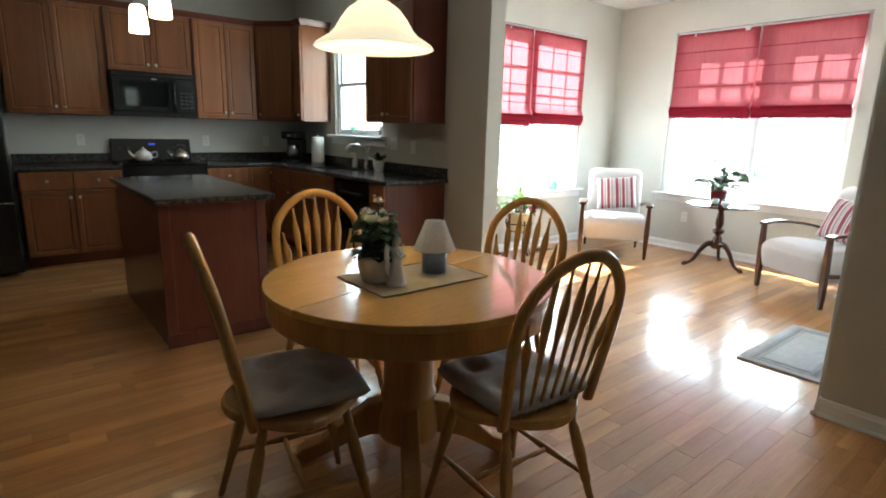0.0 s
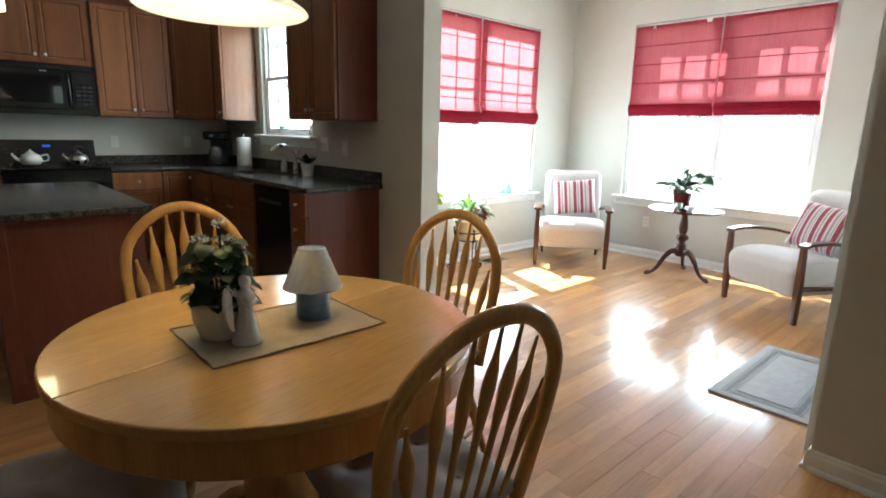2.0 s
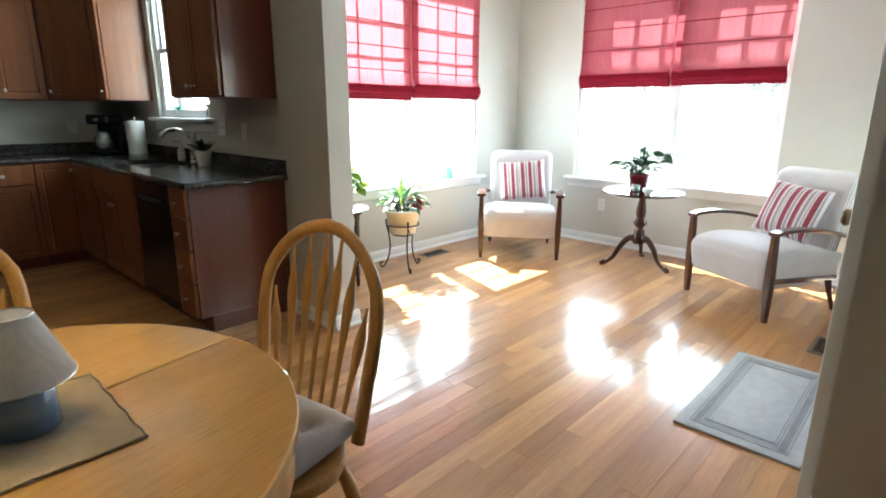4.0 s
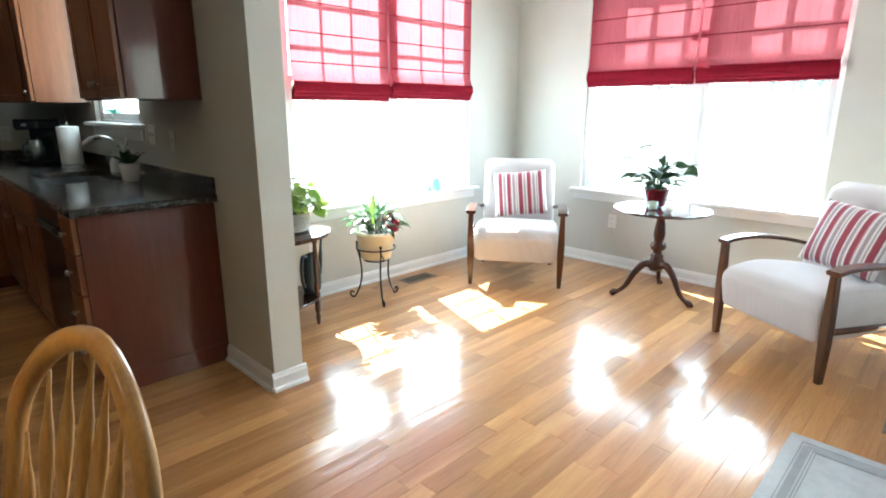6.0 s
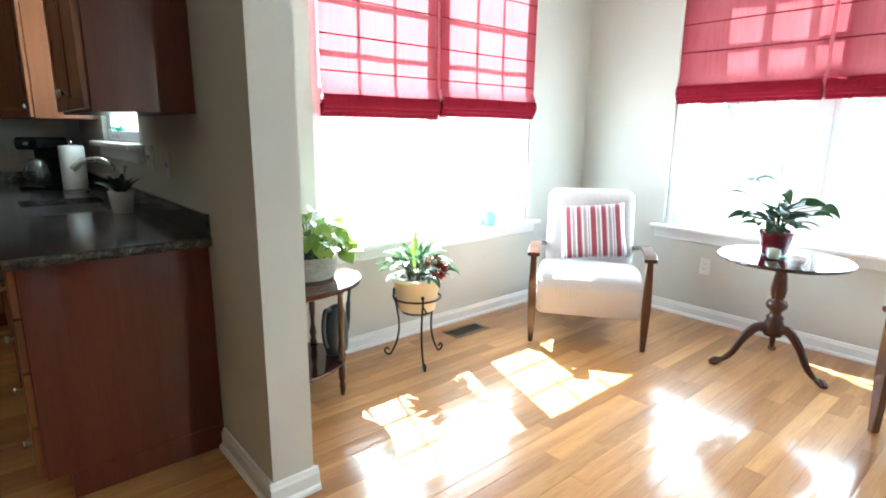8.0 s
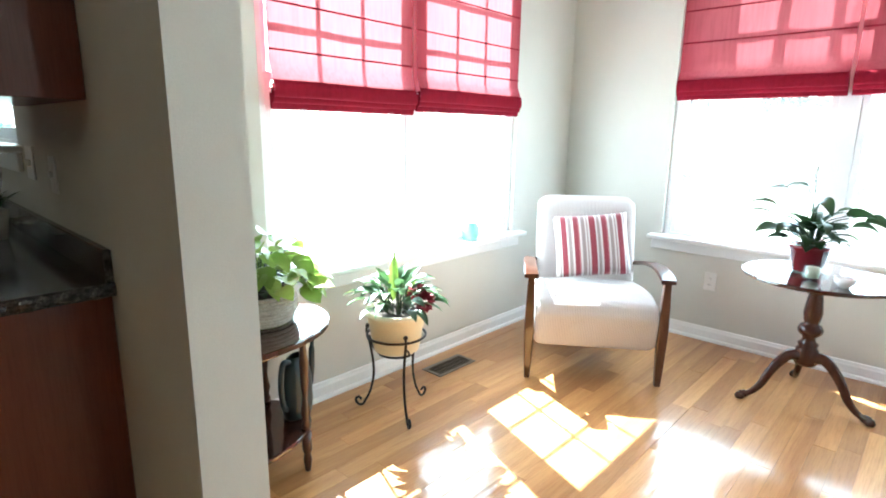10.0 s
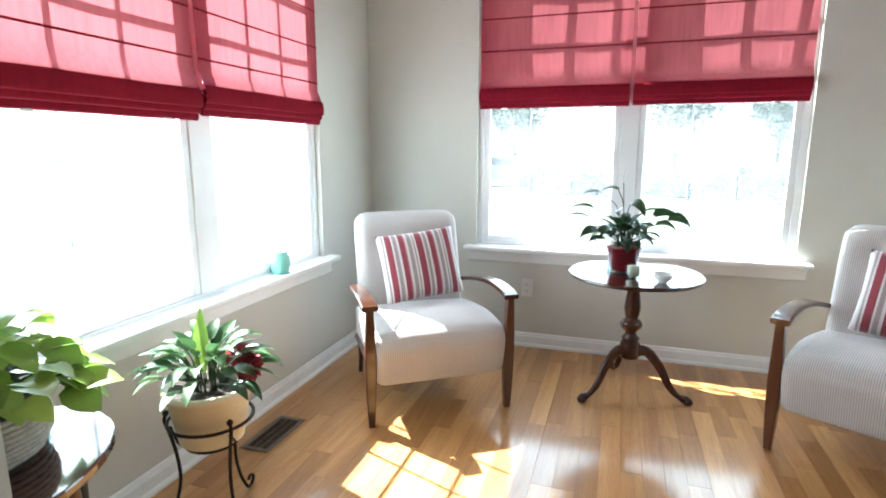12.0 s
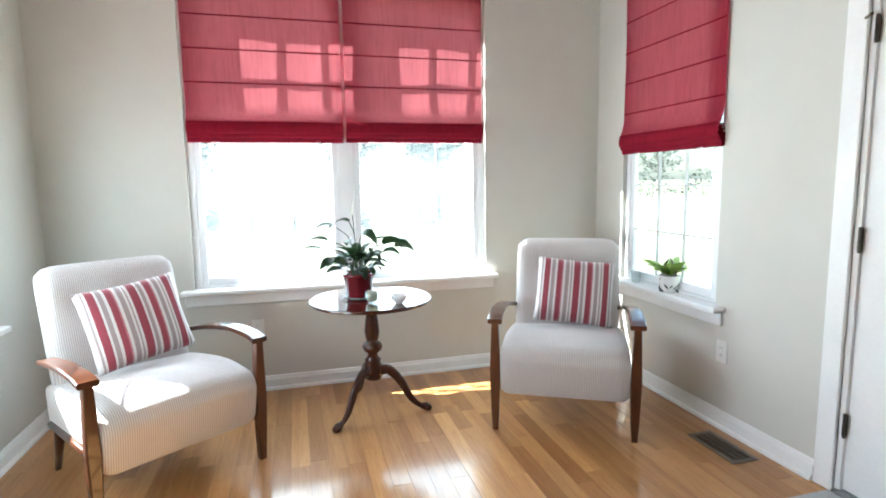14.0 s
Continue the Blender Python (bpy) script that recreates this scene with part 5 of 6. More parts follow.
def dining_table():
    th = thing("dining_table", pose(TX, TY, 0, 0, 0, 12), "round honey oak pedestal dining table", "dining table")
    n = 64
    for s in (1, -1):
        pts = [(TR * math.cos(math.pi * k / (n // 2)), s * (0.0008 + TR * math.sin(math.pi * k / (n // 2)))) for k in range(n // 2 + 1)]
        part("tabletop_half", prism(pts if s > 0 else pts[::-1], 0.737, 0.765, 0.004), honey_top, th)
    part("apron", lathe([(TR - 0.035, 0.650), (TR - 0.030, 0.645), (TR - 0.018, 0.647), (TR - 0.012, 0.655), (TR - 0.012, 0.7365), (TR - 0.04, 0.7365), (TR - 0.035, 0.650)], n, cap=False), honey, th, smooth=False)
    part("column", lathe([(0.0, 0.10), (0.115, 0.10), (0.125, 0.12), (0.120, 0.20), (0.105, 0.26), (0.112, 0.275), (0.112, 0.290), (0.100, 0.30), (0.100, 0.56), (0.115, 0.60), (0.20, 0.625), (0.24, 0.71), (0.24, 0.7365), (0, 0.7365)], 36), honey, th, smooth=True)
    for k in range(4):
        m = pose(0, 0, 0, 0, 0, 45 + 90 * k)
        pr = prism([(0.09, 0.26), (0.16, 0.245), (0.26, 0.17), (0.35, 0.085), (0.42, 0.06), (0.45, 0.03), (0.44, 0.0), (0.39, 0.0), (0.33, 0.03), (0.23, 0.085), (0.15, 0.11), (0.09, 0.11)], -0.035, 0.035, 0.008)
        part("foot", moved(moved(pr, pose(0, 0, 0, 90)), m), honey, th)


dining_table()


def windsor_chair(m, label, cushion=True):
    """A bow-back chair facing local +y, its origin under the middle of the seat."""
    th = thing("dining_chair", m, label, "chair", "chairs round the dining table")
    sz = 0.435
    outl = []
    for k in range(40):
        a = 2 * math.pi * k / 40
        r = 0.225 * (1 + 0.05 * math.cos(4 * a))
        outl.append((r * math.cos(a) * (1.0 - 0.04 * math.sin(a)), r * math.sin(a) * 0.98))
    part("seat", prism(outl, sz, sz + 0.036, 0.011), honey, th)
    bow = []
    for k in range(25):
        a = math.pi * k / 24
        s = math.sin(a)
        x = -math.cos(a) * (0.185 + 0.066 * min(1.0, s * 1.6) - 0.013 * s ** 6)
        z = sz + 0.02 + 0.535 * s ** 0.62
        bow.append((x, -0.155 - 0.20 * (z - sz) - 0.02 * (1 - abs(x) / 0.23), z))
    part("bow", tube(bow, 0.0155, 10, flat=1.3, side=(0, 1, 0)), honey, th, smooth=True)
    for k in range(7):
        u = (k - 3) / 3
        xb, xt = u * 0.120, u * 0.172
        s = 1 - 0.24 * u * u - 0.10 * abs(u) ** 5
        zt = sz + 0.02 + 0.527 * s
        yb, yt = -0.165, -0.155 - 0.20 * (zt - sz) - 0.02 * (1 - abs(xt) / 0.23)
        pts, rad = [], []
        for t, r in ((0, 0.007), (0.25, 0.0085), (0.5, 0.011), (0.62, 0.016), (0.72, 0.019), (0.79, 0.016), (0.86, 0.009), (0.93, 0.006), (1.0, 0.0055)):
            pts.append((xb + (xt - xb) * t, yb + (yt - yb) * t, sz + 0.03 + (zt - sz - 0.03) * t))
            rad.append(r)
        part("spindle", tube(pts, rad, 8, flat=0.5, side=(1, 0, 0)), honey, th, smooth=True)
    feet = {}
    for sx in (-1, 1):
        for sy in (-1, 1):
            a, b = Vector((sx * 0.135, sy * 0.125, sz + 0.004)), Vector((sx * 0.205, sy * 0.205 - (0.03 if sy < 0 else 0), 0))
            ts = ((0, 0.012), (0.12, 0.016), (0.16, 0.012), (0.20, 0.018), (0.40, 0.021), (0.55, 0.016), (0.60, 0.019), (0.64, 0.014), (1.0, 0.011))
            part("leg", tube([a.lerp(b, t) for t, _ in ts], [r for _, r in ts], 10), honey, th, smooth=True)
            feet[sx, sy] = (a, b)
    mids = []
    for sx in (-1, 1):
        p, q = feet[sx, -1][0].lerp(feet[sx, -1][1], 0.58), feet[sx, 1][0].lerp(feet[sx, 1][1], 0.58)
        part("stretcher", tube([p.lerp(q, t) for t in (0, 0.3, 0.5, 0.7, 1)], [0.008, 0.011, 0.014, 0.011, 0.008], 8), honey, th, smooth=True)
        mids.append(p.lerp(q, 0.5))
    part("stretcher", tube([mids[0].lerp(mids[1], t) for t in (0, 0.2, 0.28, 0.36, 0.5, 0.64, 0.72, 0.8, 1)], [0.008, 0.012, 0.008, 0.013, 0.015, 0.013, 0.008, 0.012, 0.008], 8), honey, th, smooth=True)
    return th


def chair_pad(m):
    th = thing("chair_cushion", m, "grey tufted cushion on a dining chair", "cushion", "chair cushions")
    part("pad", pad(0.40, 0.39, 0.060, 0.35, [(-0.09, -0.08), (0.09, -0.08), (-0.09, 0.09), (0.09, 0.09)], 28, 6.0), cushion_mat, th, smooth=True)
    for a, b in ((-0.09, -0.08), (0.09, -0.08), (-0.09, 0.09), (0.09, 0.09)):
        part("button", lathe([(0, 0.026), (0.010, 0.030), (0.008, 0.036), (0, 0.038)], 10, centre=(a, b, 0)), cushion_mat, th, smooth=True)


oak = "honey oak bow-back chair with arrow spindles"
first = None
for (x, y, turn, note) in [(0.712, 1.480, -101, ", pulled out a little"), (1.300, 1.045, -5, ", set close to the table"), (1.195, 2.145, 168, ", facing the window side"), (1.765, 1.605, 101, ", beside the opening")]:
    m = pose(x, y, 0, 0, 0, turn)
    if first is None:
        first = windsor_chair(m, oak + note)
    else:
        tagged(copy_thing(first, m), oak + note)
    chair_pad(m @ pose(0, 0.012, 0.4725))


def table_runner():
    th = thing("table_runner", pose(1.212, 1.505, 0.7655), "tan linen table mat with a brown hem", "table mat")
    w, d, n = 0.475, 0.315, 24
    bm = bmesh.new()
    g = {}
    for i in range(n + 1):
        for j in range(n + 1):
            u, v = i / n - 0.5, j / n - 0.5
            z = 0.0026 + 0.0010 * math.sin(i * 0.9) * math.sin(j * 0.7)
            g[i, j] = bm.verts.new((u * w + 0.003 * math.sin(j * 0.8), v * d + 0.003 * math.sin(i * 0.7), z))
    for i in range(n):
        for j in range(n):
            bm.faces.new((g[i, j], g[i + 1, j], g[i + 1, j + 1], g[i, j + 1]))
    part("cloth", bm, runner_mat, th, smooth=True)
    edge = [(-w / 2, -d / 2), (w / 2, -d / 2), (w / 2, d / 2), (-w / 2, d / 2), (-w / 2, -d / 2)]
    hm = bmesh.new()
    for (a, b), (c, e) in zip(edge, edge[1:]):
        tube([(a + (c - a) * t / 12 + 0.002 * math.sin(t * 2), b + (e - b) * t / 12 + 0.002 * math.sin(t * 1.7), 0.003) for t in range(13)], 0.0026, 6, hm)
    part("hem", hm, runner_edge, th)


table_runner()


def kalanchoe():
    rng = random.Random(3)
    th = thing("potted_plant", pose(1.062, 1.535, 0.7695), "white-flowered plant in a white pot on the dining table", "potted plant")
    part("pot", lathe([(0, 0), (0.045, 0), (0.05, 0.004), (0.066, 0.05), (0.068, 0.085), (0.066, 0.10), (0.060, 0.10), (0.058, 0.088), (0, 0.086)], 26), ceramic, th, smooth=True)
    part("soil", lathe([(0, 0.090), (0.057, 0.089), (0.057, 0.086), (0, 0.086)], 16), soil, th)
    bm = bmesh.new()
    st = bmesh.new()
    for k in range(90):
        a, h = k * 2.39996 + rng.uniform(-0.3, 0.3), 0.085 + 0.165 * (k / 90)
        q = math.sqrt(max(0.05, 1 - ((h - 0.13) / 0.15) ** 2)) * rng.uniform(0.5, 1.0)
        p = Vector((math.cos(a) * 0.058 * q, math.sin(a) * 0.058 * q, h))
        leaf(bm, p, (math.cos(a), math.sin(a), rng.uniform(-0.1, 0.5)), rng.uniform(0.042, 0.062), rng.uniform(0.046, 0.060), 1.3, 0.15, 5, rng.uniform(-0.4, 0.4))
        if k % 5 == 0:
            tube([(p.x * 0.3, p.y * 0.3, 0.088), p], [0.004, 0.003], 5, st)
    part("foliage", bm, leaf_dark, th, smooth=True)
    part("stem", st, leaf_dark, th)
    for x, y, z, r in ((0.012, 0.0, 0.285, 0.022), (-0.035, 0.01, 0.245, 0.026), (0.035, 0.015, 0.235, 0.026), (0.05, -0.02, 0.215, 0.018), (-0.045, -0.03, 0.19, 0.014), (0.0, -0.055, 0.165, 0.013)):
        fl = bmesh.new()
        for _ in range(26):
            d = Vector((rng.gauss(0, 1), rng.gauss(0, 1), abs(rng.gauss(0, 1)) + 0.2)).normalized()
            leaf(fl, Vector((x, y, z)) + d * r * 0.55, (d + Vector((rng.uniform(-0.7, 0.7), rng.uniform(-0.7, 0.7), 0.2))), r * 0.62, r * 0.5, 0.5, 0.2, 3, rng.uniform(-1, 1))
        part("flower", fl, flower_white, th)
        part("stalk", tube([(x * 0.5, y * 0.5, 0.14), (x, y, z)], 0.003, 5), leaf_dark, th)


kalanchoe()


def angel():
    bm = lathe([(0, 0), (0.036, 0), (0.038, 0.004), (0.030, 0.03), (0.022, 0.065), (0.018, 0.09), (0.020, 0.105), (0.024, 0.118), (0.019, 0.132), (0.008, 0.140), (0.008, 0.145), (0.013, 0.150), (0.0155, 0.160), (0.012, 0.172), (0, 0.177)], 22)
    for s in (-1, 1):
        pts = smooth_path([(s * 0.008, 0.012, 0.12), (s * 0.035, 0.022, 0.145), (s * 0.045, 0.022, 0.115), (s * 0.040, 0.020, 0.065), (s * 0.028, 0.016, 0.035)], 5)
        tube(pts, [0.006 + 0.014 * math.sin(math.pi * i / (len(pts) - 1)) for i in range(len(pts))], 10, bm, 0.35, (1, 0, 0.2))
        tube([(s * 0.020, -0.004, 0.118), (s * 0.018, -0.020, 0.100), (s * 0.003, -0.028, 0.110)], [0.008, 0.007, 0.005], 8, bm)
    ob = linked("figurine", bm, bisque, None, True)
    ob.matrix_basis = pose(1.096, 1.452, 0.7695, 0, 0, 38)
    tagged(ob, "small white ceramic winged figurine on the table mat", "figurine")


angel()


def candle_lamp():
    th = thing("candle_lamp", pose(1.318, 1.515, 0.7695), "blue jar candle under a white paper shade", "candle lamp")
    part("candle", lathe([(0, 0), (0.044, 0), (0.047, 0.004), (0.047, 0.078), (0.044, 0.082), (0, 0.082)], 28), blue_wax, th, smooth=True)
    part("glass", lathe([(0.047, 0.0), (0.0495, 0.001), (0.0495, 0.096), (0.0475, 0.096), (0.0475, 0.083)], 28, cap=False), clear_glass, th, smooth=True)
    n = 72
    bm = bmesh.new()
    lo = [bm.verts.new(((0.082 + 0.0009 * (k % 2)) * math.cos(2 * math.pi * k / n), (0.082 + 0.0009 * (k % 2)) * math.sin(2 * math.pi * k / n), 0.092)) for k in range(n)]
    hi = [bm.verts.new(((0.037 + 0.001 * (k % 2)) * math.cos(2 * math.pi * k / n), (0.037 + 0.001 * (k % 2)) * math.sin(2 * math.pi * k / n), 0.203)) for k in range(n)]
    for k in range(n):
        bm.faces.new((lo[k], lo[(k + 1) % n], hi[(k + 1) % n], hi[k]))
    part("shade", bm, lamp_paper, th, "white paper shade", smooth=True)
    for r, z in ((0.083, 0.092), (0.0375, 0.203)):
        wr = tube([(r * math.cos(a * math.pi / 16), r * math.sin(a * math.pi / 16), z) for a in range(33)], 0.0016, 5)
        part("wire_ring", wr, nickel, th)
    for a in range(3):
        c, s = math.cos(a * 2.094), math.sin(a * 2.094)
        wr = bmesh.new()
        tube([(0.047 * c, 0.047 * s, 0.097), (0.047 * c, 0.047 * s, 0.12), (0.068 * c, 0.068 * s, 0.118)], 0.0015, 5, wr)
        part("wire_arm", wr, nickel, th)


candle_lamp()

# ---------------------------------------------------------------- garden room


def armchair(m, label):
    """A wooden-armed easy chair facing local -y; the origin lies midway between the front feet."""
    th = thing("armchair", m, label, "armchair", "pair of armchairs")
    W = 0.34
    for s in (-1, 1):
        lg = prism([(-0.014, 0.0), (0.014, 0.0), (0.020, 0.10), (0.025, 0.24), (0.026, 0.32), (0.022, 0.44), (0.017, 0.568), (-0.017, 0.568), (-0.022, 0.44), (-0.026, 0.32), (-0.025, 0.24), (-0.020, 0.10)], -0.020, 0.020, 0.006)
        part("front_leg", moved(moved(lg, pose(0, 0, 0, 90)), pose(s * W, 0.010, 0, 1.5)), walnut, th)
        bl = tube([(s * (W - 0.05), 0.66, 0.0), (s * (W - 0.05), 0.60, 0.14), (s * (W - 0.05), 0.56, 0.26)], [0.013, 0.019, 0.022], 12)
        part("back_leg", bl, walnut, th, smooth=True)
        pts = smooth_path([(s * W, -0.025, 0.575), (s * (W + 0.003), 0.05, 0.590), (s * (W + 0.006), 0.20, 0.594), (s * (W + 0.004), 0.38, 0.575), (s * (W - 0.01), 0.53, 0.545), (s * (W - 0.035), 0.64, 0.515)], 5)
        k = len(pts) - 1
        arm = bmesh.new()
        rings = []
        for i, p in enumerate(pts):
            hw = 0.037 - 0.013 * (i / k) + 0.003 * math.sin(math.pi * i / k)
            sec = [(-hw, -0.006), (-hw + 0.006, -0.012), (hw - 0.006, -0.012), (hw, -0.006), (hw, 0.008), (hw - 0.005, 0.012), (-hw + 0.005, 0.012), (-hw, 0.008)]
            rings.append([arm.verts.new((p.x + a, p.y, p.z + b)) for a, b in sec])
        for a, b in zip(rings, rings[1:]):
            for q in range(8):
                arm.faces.new((a[q], a[(q + 1) % 8], b[(q + 1) % 8], b[q]))
        arm.faces.new(rings[0])
        arm.faces.new(rings[-1][::-1])
        bmesh.ops.recalc_face_normals(arm, faces=arm.faces)
        part("arm", arm, walnut, th)
        part("side_rail", tube([(s * (W - 0.02), 0.02, 0.26), (s * (W - 0.03), 0.60, 0.24)], 0.017, 10), walnut, th, smooth=True)
    nx, ny = 18, 16
    bm = bmesh.new()

    def slab(f):
        g = {}
        for side in (0, 1):
            for i in range(nx + 1):
                for j in range(ny + 1):
                    edge = i in (0, nx) or j in (0, ny)
                    g[side, i, j] = g[0, i, j] if side and edge else bm.verts.new(f(2 * i / nx - 1, j / ny, side))
        for i in range(nx):
            for j in range(ny):
                bm.faces.new((g[0, i, j], g[0, i + 1, j], g[0, i + 1, j + 1], g[0, i, j + 1]))
                bm.faces.new((g[1, i, j], g[1, i, j + 1], g[1, i + 1, j + 1], g[1, i + 1, j]))
        bmesh.ops.recalc_face_normals(bm, faces=bm.faces)

    line = smooth_path([(0.0, 0.030, 0.192), (0.0, -0.004, 0.200), (0.0, -0.014, 0.232), (0.0, -0.034, 0.345), (0.0, -0.030, 0.392), (0.0, -0.002, 0.428), (0.0, 0.05, 0.446), (0.0, 0.20, 0.462), (0.0, 0.42, 0.440), (0.0, 0.66, 0.400)], 4)
    line = [Vector(p) for p in line] + [Vector((0.0, 0.67, 0.37)), Vector((0.0, 0.66, 0.22)), Vector((0.0, 0.34, 0.196))]
    core = sum(line, Vector()) / len(line)
    rings = []
    for k in range(nx + 1):
        u = 2 * k / nx - 1
        u = math.copysign(1 - (1 - abs(u)) ** 1.8, u)
        e = 1 - 0.13 * max(0.0, (abs(u) - 0.86) / 0.14) ** 2.5
        rings.append([bm.verts.new(((0.312) * u, core.y + (p.y - core.y) * (0.5 + 0.5 * e), core.z + (p.z - core.z) * e + (0.012 * (1 - u * u) if p.z > 0.41 else 0))) for p in line])
    for a, b in zip(rings, rings[1:]):
        for k in range(len(line)):
            n = (k + 1) % len(line)
            bm.faces.new((a[k], a[n], b[n], b[k]))
    bm.faces.new(rings[0])
    bm.faces.new(rings[-1][::-1])
    bmesh.ops.recalc_face_normals(bm, faces=bm.faces)
    part("seat", bm, ribbed, th, smooth=True)
    bm = bmesh.new()
    tufts = [(-0.55, 0.72), (0.0, 0.72), (0.55, 0.72)]

    def back_at(u, v, side):
        e = (max(0.0, 1 - abs(u) ** 10) * max(0.0, 1 - abs(2 * v - 1) ** 12)) ** 0.5
        c = abs(u) ** 9 * abs(2 * v - 1) ** 9
        z = 0.35 + v * 0.57
        y = 0.565 + (z - 0.35) * 0.27
        th_ = 0.065
        if side == 0:
            dip = sum(math.exp(-(((u - a) * 0.30) ** 2 + ((v - b) * 0.55) ** 2) / 0.0022) for a, b in tufts)
            return ((0.300 + 0.008 * e) * u * (1 - 0.06 * c), y - th_ * e + 0.022 * dip, z - 0.03 * c * (2 * v - 1))
        return ((0.300 + 0.008 * e) * u * (1 - 0.06 * c), y + th_ * e * 0.8, z - 0.03 * c * (2 * v - 1))
    slab(back_at)
    part("backrest", bm, ribbed, th, smooth=True)
    for a, b in tufts:
        z = 0.35 + b * 0.57
        y = 0.565 + (z - 0.35) * 0.27 - 0.044
        part("button", moved(lathe([(0, 0), (0.012, 0.001), (0.010, 0.006), (0, 0.008)], 10), Matrix.Translation((a * 0.305, y, z)) @ pose(0, 0, 0, 80)), ribbed, th, smooth=True)
    return th


CHA = pose(5.10, 3.175, 0, 0, 0, -54.6)
CHB = pose(5.10, 1.460, 0, 0, 0, -119.0)
arm_a = armchair(CHA, "pale ribbed armchair with walnut arms, sunlit from the window")
tagged(copy_thing(arm_a, CHB), "pale ribbed armchair with walnut arms, standing in shade")


def pillow(m, label):
    th = thing("throw_pillow", m, label, "pillow", "striped pillows")
    part("cover", pad(0.43, 0.372, 0.13, 0.55, (), 22, 2.6, 0.045), pillow_mat, th, smooth=True)


pillow(CHA @ pose(0.015, 0.445, 0.660, 68, 0, -2) @ pose(0, 0, -0.07, 0, 0, 6), "red and white striped pillow on the sunlit armchair")
pillow(CHB @ pose(0.045, 0.445, 0.648, 68, 0, 4) @ pose(0, 0, -0.07, 0, 0, -5), "red and white striped pillow on the shaded armchair")


def tripod_table():
    th = thing("side_table", pose(5.675, 2.325, 0, 0, 0, 0), "dark mahogany tripod table with a round polished top", "side table")
    part("tabletop", lathe([(0, 0.626), (0.312, 0.626), (0.324, 0.630), (0.330, 0.638), (0.328, 0.646), (0.320, 0.649), (0.0, 0.649)], 56), mahogany_top, th, smooth=False)
    part("block", box(-0.09, -0.09, 0.600, 0.09, 0.09, 0.6255, 0.006), mahogany, th)
    part("column", lathe([(0, 0.19), (0.045, 0.19), (0.052, 0.205), (0.050, 0.27), (0.040, 0.285), (0.046, 0.30), (0.030, 0.315), (0.030, 0.335), (0.052, 0.355), (0.056, 0.375), (0.046, 0.395), (0.030, 0.405), (0.036, 0.42), (0.042, 0.46), (0.034, 0.53), (0.026, 0.575), (0.036, 0.588), (0.05, 0.600), (0, 0.600)], 28), mahogany, th, smooth=True)
    for a in (132, 256, 15):
        m = pose(0, 0, 0, 0, 0, a)
        pts = smooth_path([(0.035, 0, 0.235), (0.09, 0, 0.235), (0.155, 0, 0.165), (0.205, 0, 0.075), (0.255, 0, 0.030), (0.300, 0, 0.020)], 5)
        k = len(pts) - 1
        lg = tube(pts, [0.032 - 0.017 * min(1, i / k * 1.25) + (0.006 if i > k - 4 else 0) for i in range(k + 1)], 12, None, 0.8, (0, 0, 1))
        lathe([(0, 0.001), (0.020, 0.002), (0.024, 0.012), (0.016, 0.03), (0, 0.034)], 14, lg, (0.300, 0, 0))
        part("leg", moved(lg, m), mahogany, th, smooth=True)


tripod_table()


def peace_lily(m, label, pot_r, pot_h, potmat, seed, count, reach, height, saucer=True, blade=0.15, leafmat=None, pot_name="pot", droop=(0.9, 1.7), wide=1.0):
    rng = random.Random(seed)
    th = thing("potted_plant", m, label, "potted plant")
    z0 = 0.0
    if saucer:
        part("saucer", lathe([(0, 0), (pot_r * 0.9, 0), (pot_r * 1.12, 0.012), (pot_r * 1.10, 0.015), (pot_r * 0.85, 0.006), (0, 0.006)], 26), clear_glass, th, smooth=True)
        z0 = 0.007
    part(pot_name, lathe([(0, z0), (pot_r * 0.70, z0), (pot_r * 0.74, z0 + 0.004), (pot_r * 0.95, z0 + pot_h * 0.86), (pot_r * 1.03, z0 + pot_h * 0.88), (pot_r * 1.03, z0 + pot_h), (pot_r * 0.95, z0 + pot_h), (pot_r * 0.90, z0 + pot_h - 0.014), (0, z0 + pot_h - 0.016)], 30), potmat, th, smooth=True)
    top = z0 + pot_h - 0.012
    part("soil", lathe([(0, top), (pot_r * 0.9, top - 0.002), (pot_r * 0.9, top - 0.006), (0, top - 0.006)], 18), soil, th)
    bl, st = bmesh.new(), bmesh.new()
    for k in range(count):
        a = k * 2.39996 + rng.uniform(-0.4, 0.4)
        q = (k + 0.5) / count
        r, h = reach * (0.25 + 0.75 * q) * rng.uniform(0.75, 1.1), height * (1.0 - 0.75 * q * q) * rng.uniform(0.7, 1.0)
        base = Vector((math.cos(a) * pot_r * 0.35, math.sin(a) * pot_r * 0.35, top - 0.004))
        tip = Vector((math.cos(a) * r * 0.62, math.sin(a) * r * 0.62, top + h))
        mid = base.lerp(tip, 0.5) + Vector((-math.cos(a) * r * 0.10, -math.sin(a) * r * 0.10, h * 0.12))
        tube(smooth_path([base, mid, tip], 4), 0.0022, 5, st)
        d = (tip - mid).normalized() + Vector((math.cos(a) * 0.6, math.sin(a) * 0.6, -0.05))
        leaf(bl, tip, d, blade * rng.uniform(0.75, 1.15), blade * wide * rng.uniform(0.34, 0.44), rng.uniform(*droop), 0.35, 7, rng.uniform(-0.4, 0.4))
    part("foliage", bl, leafmat or leaf_dark, th, smooth=True)
    part("stem", st, leaf_dark, th)
    return th


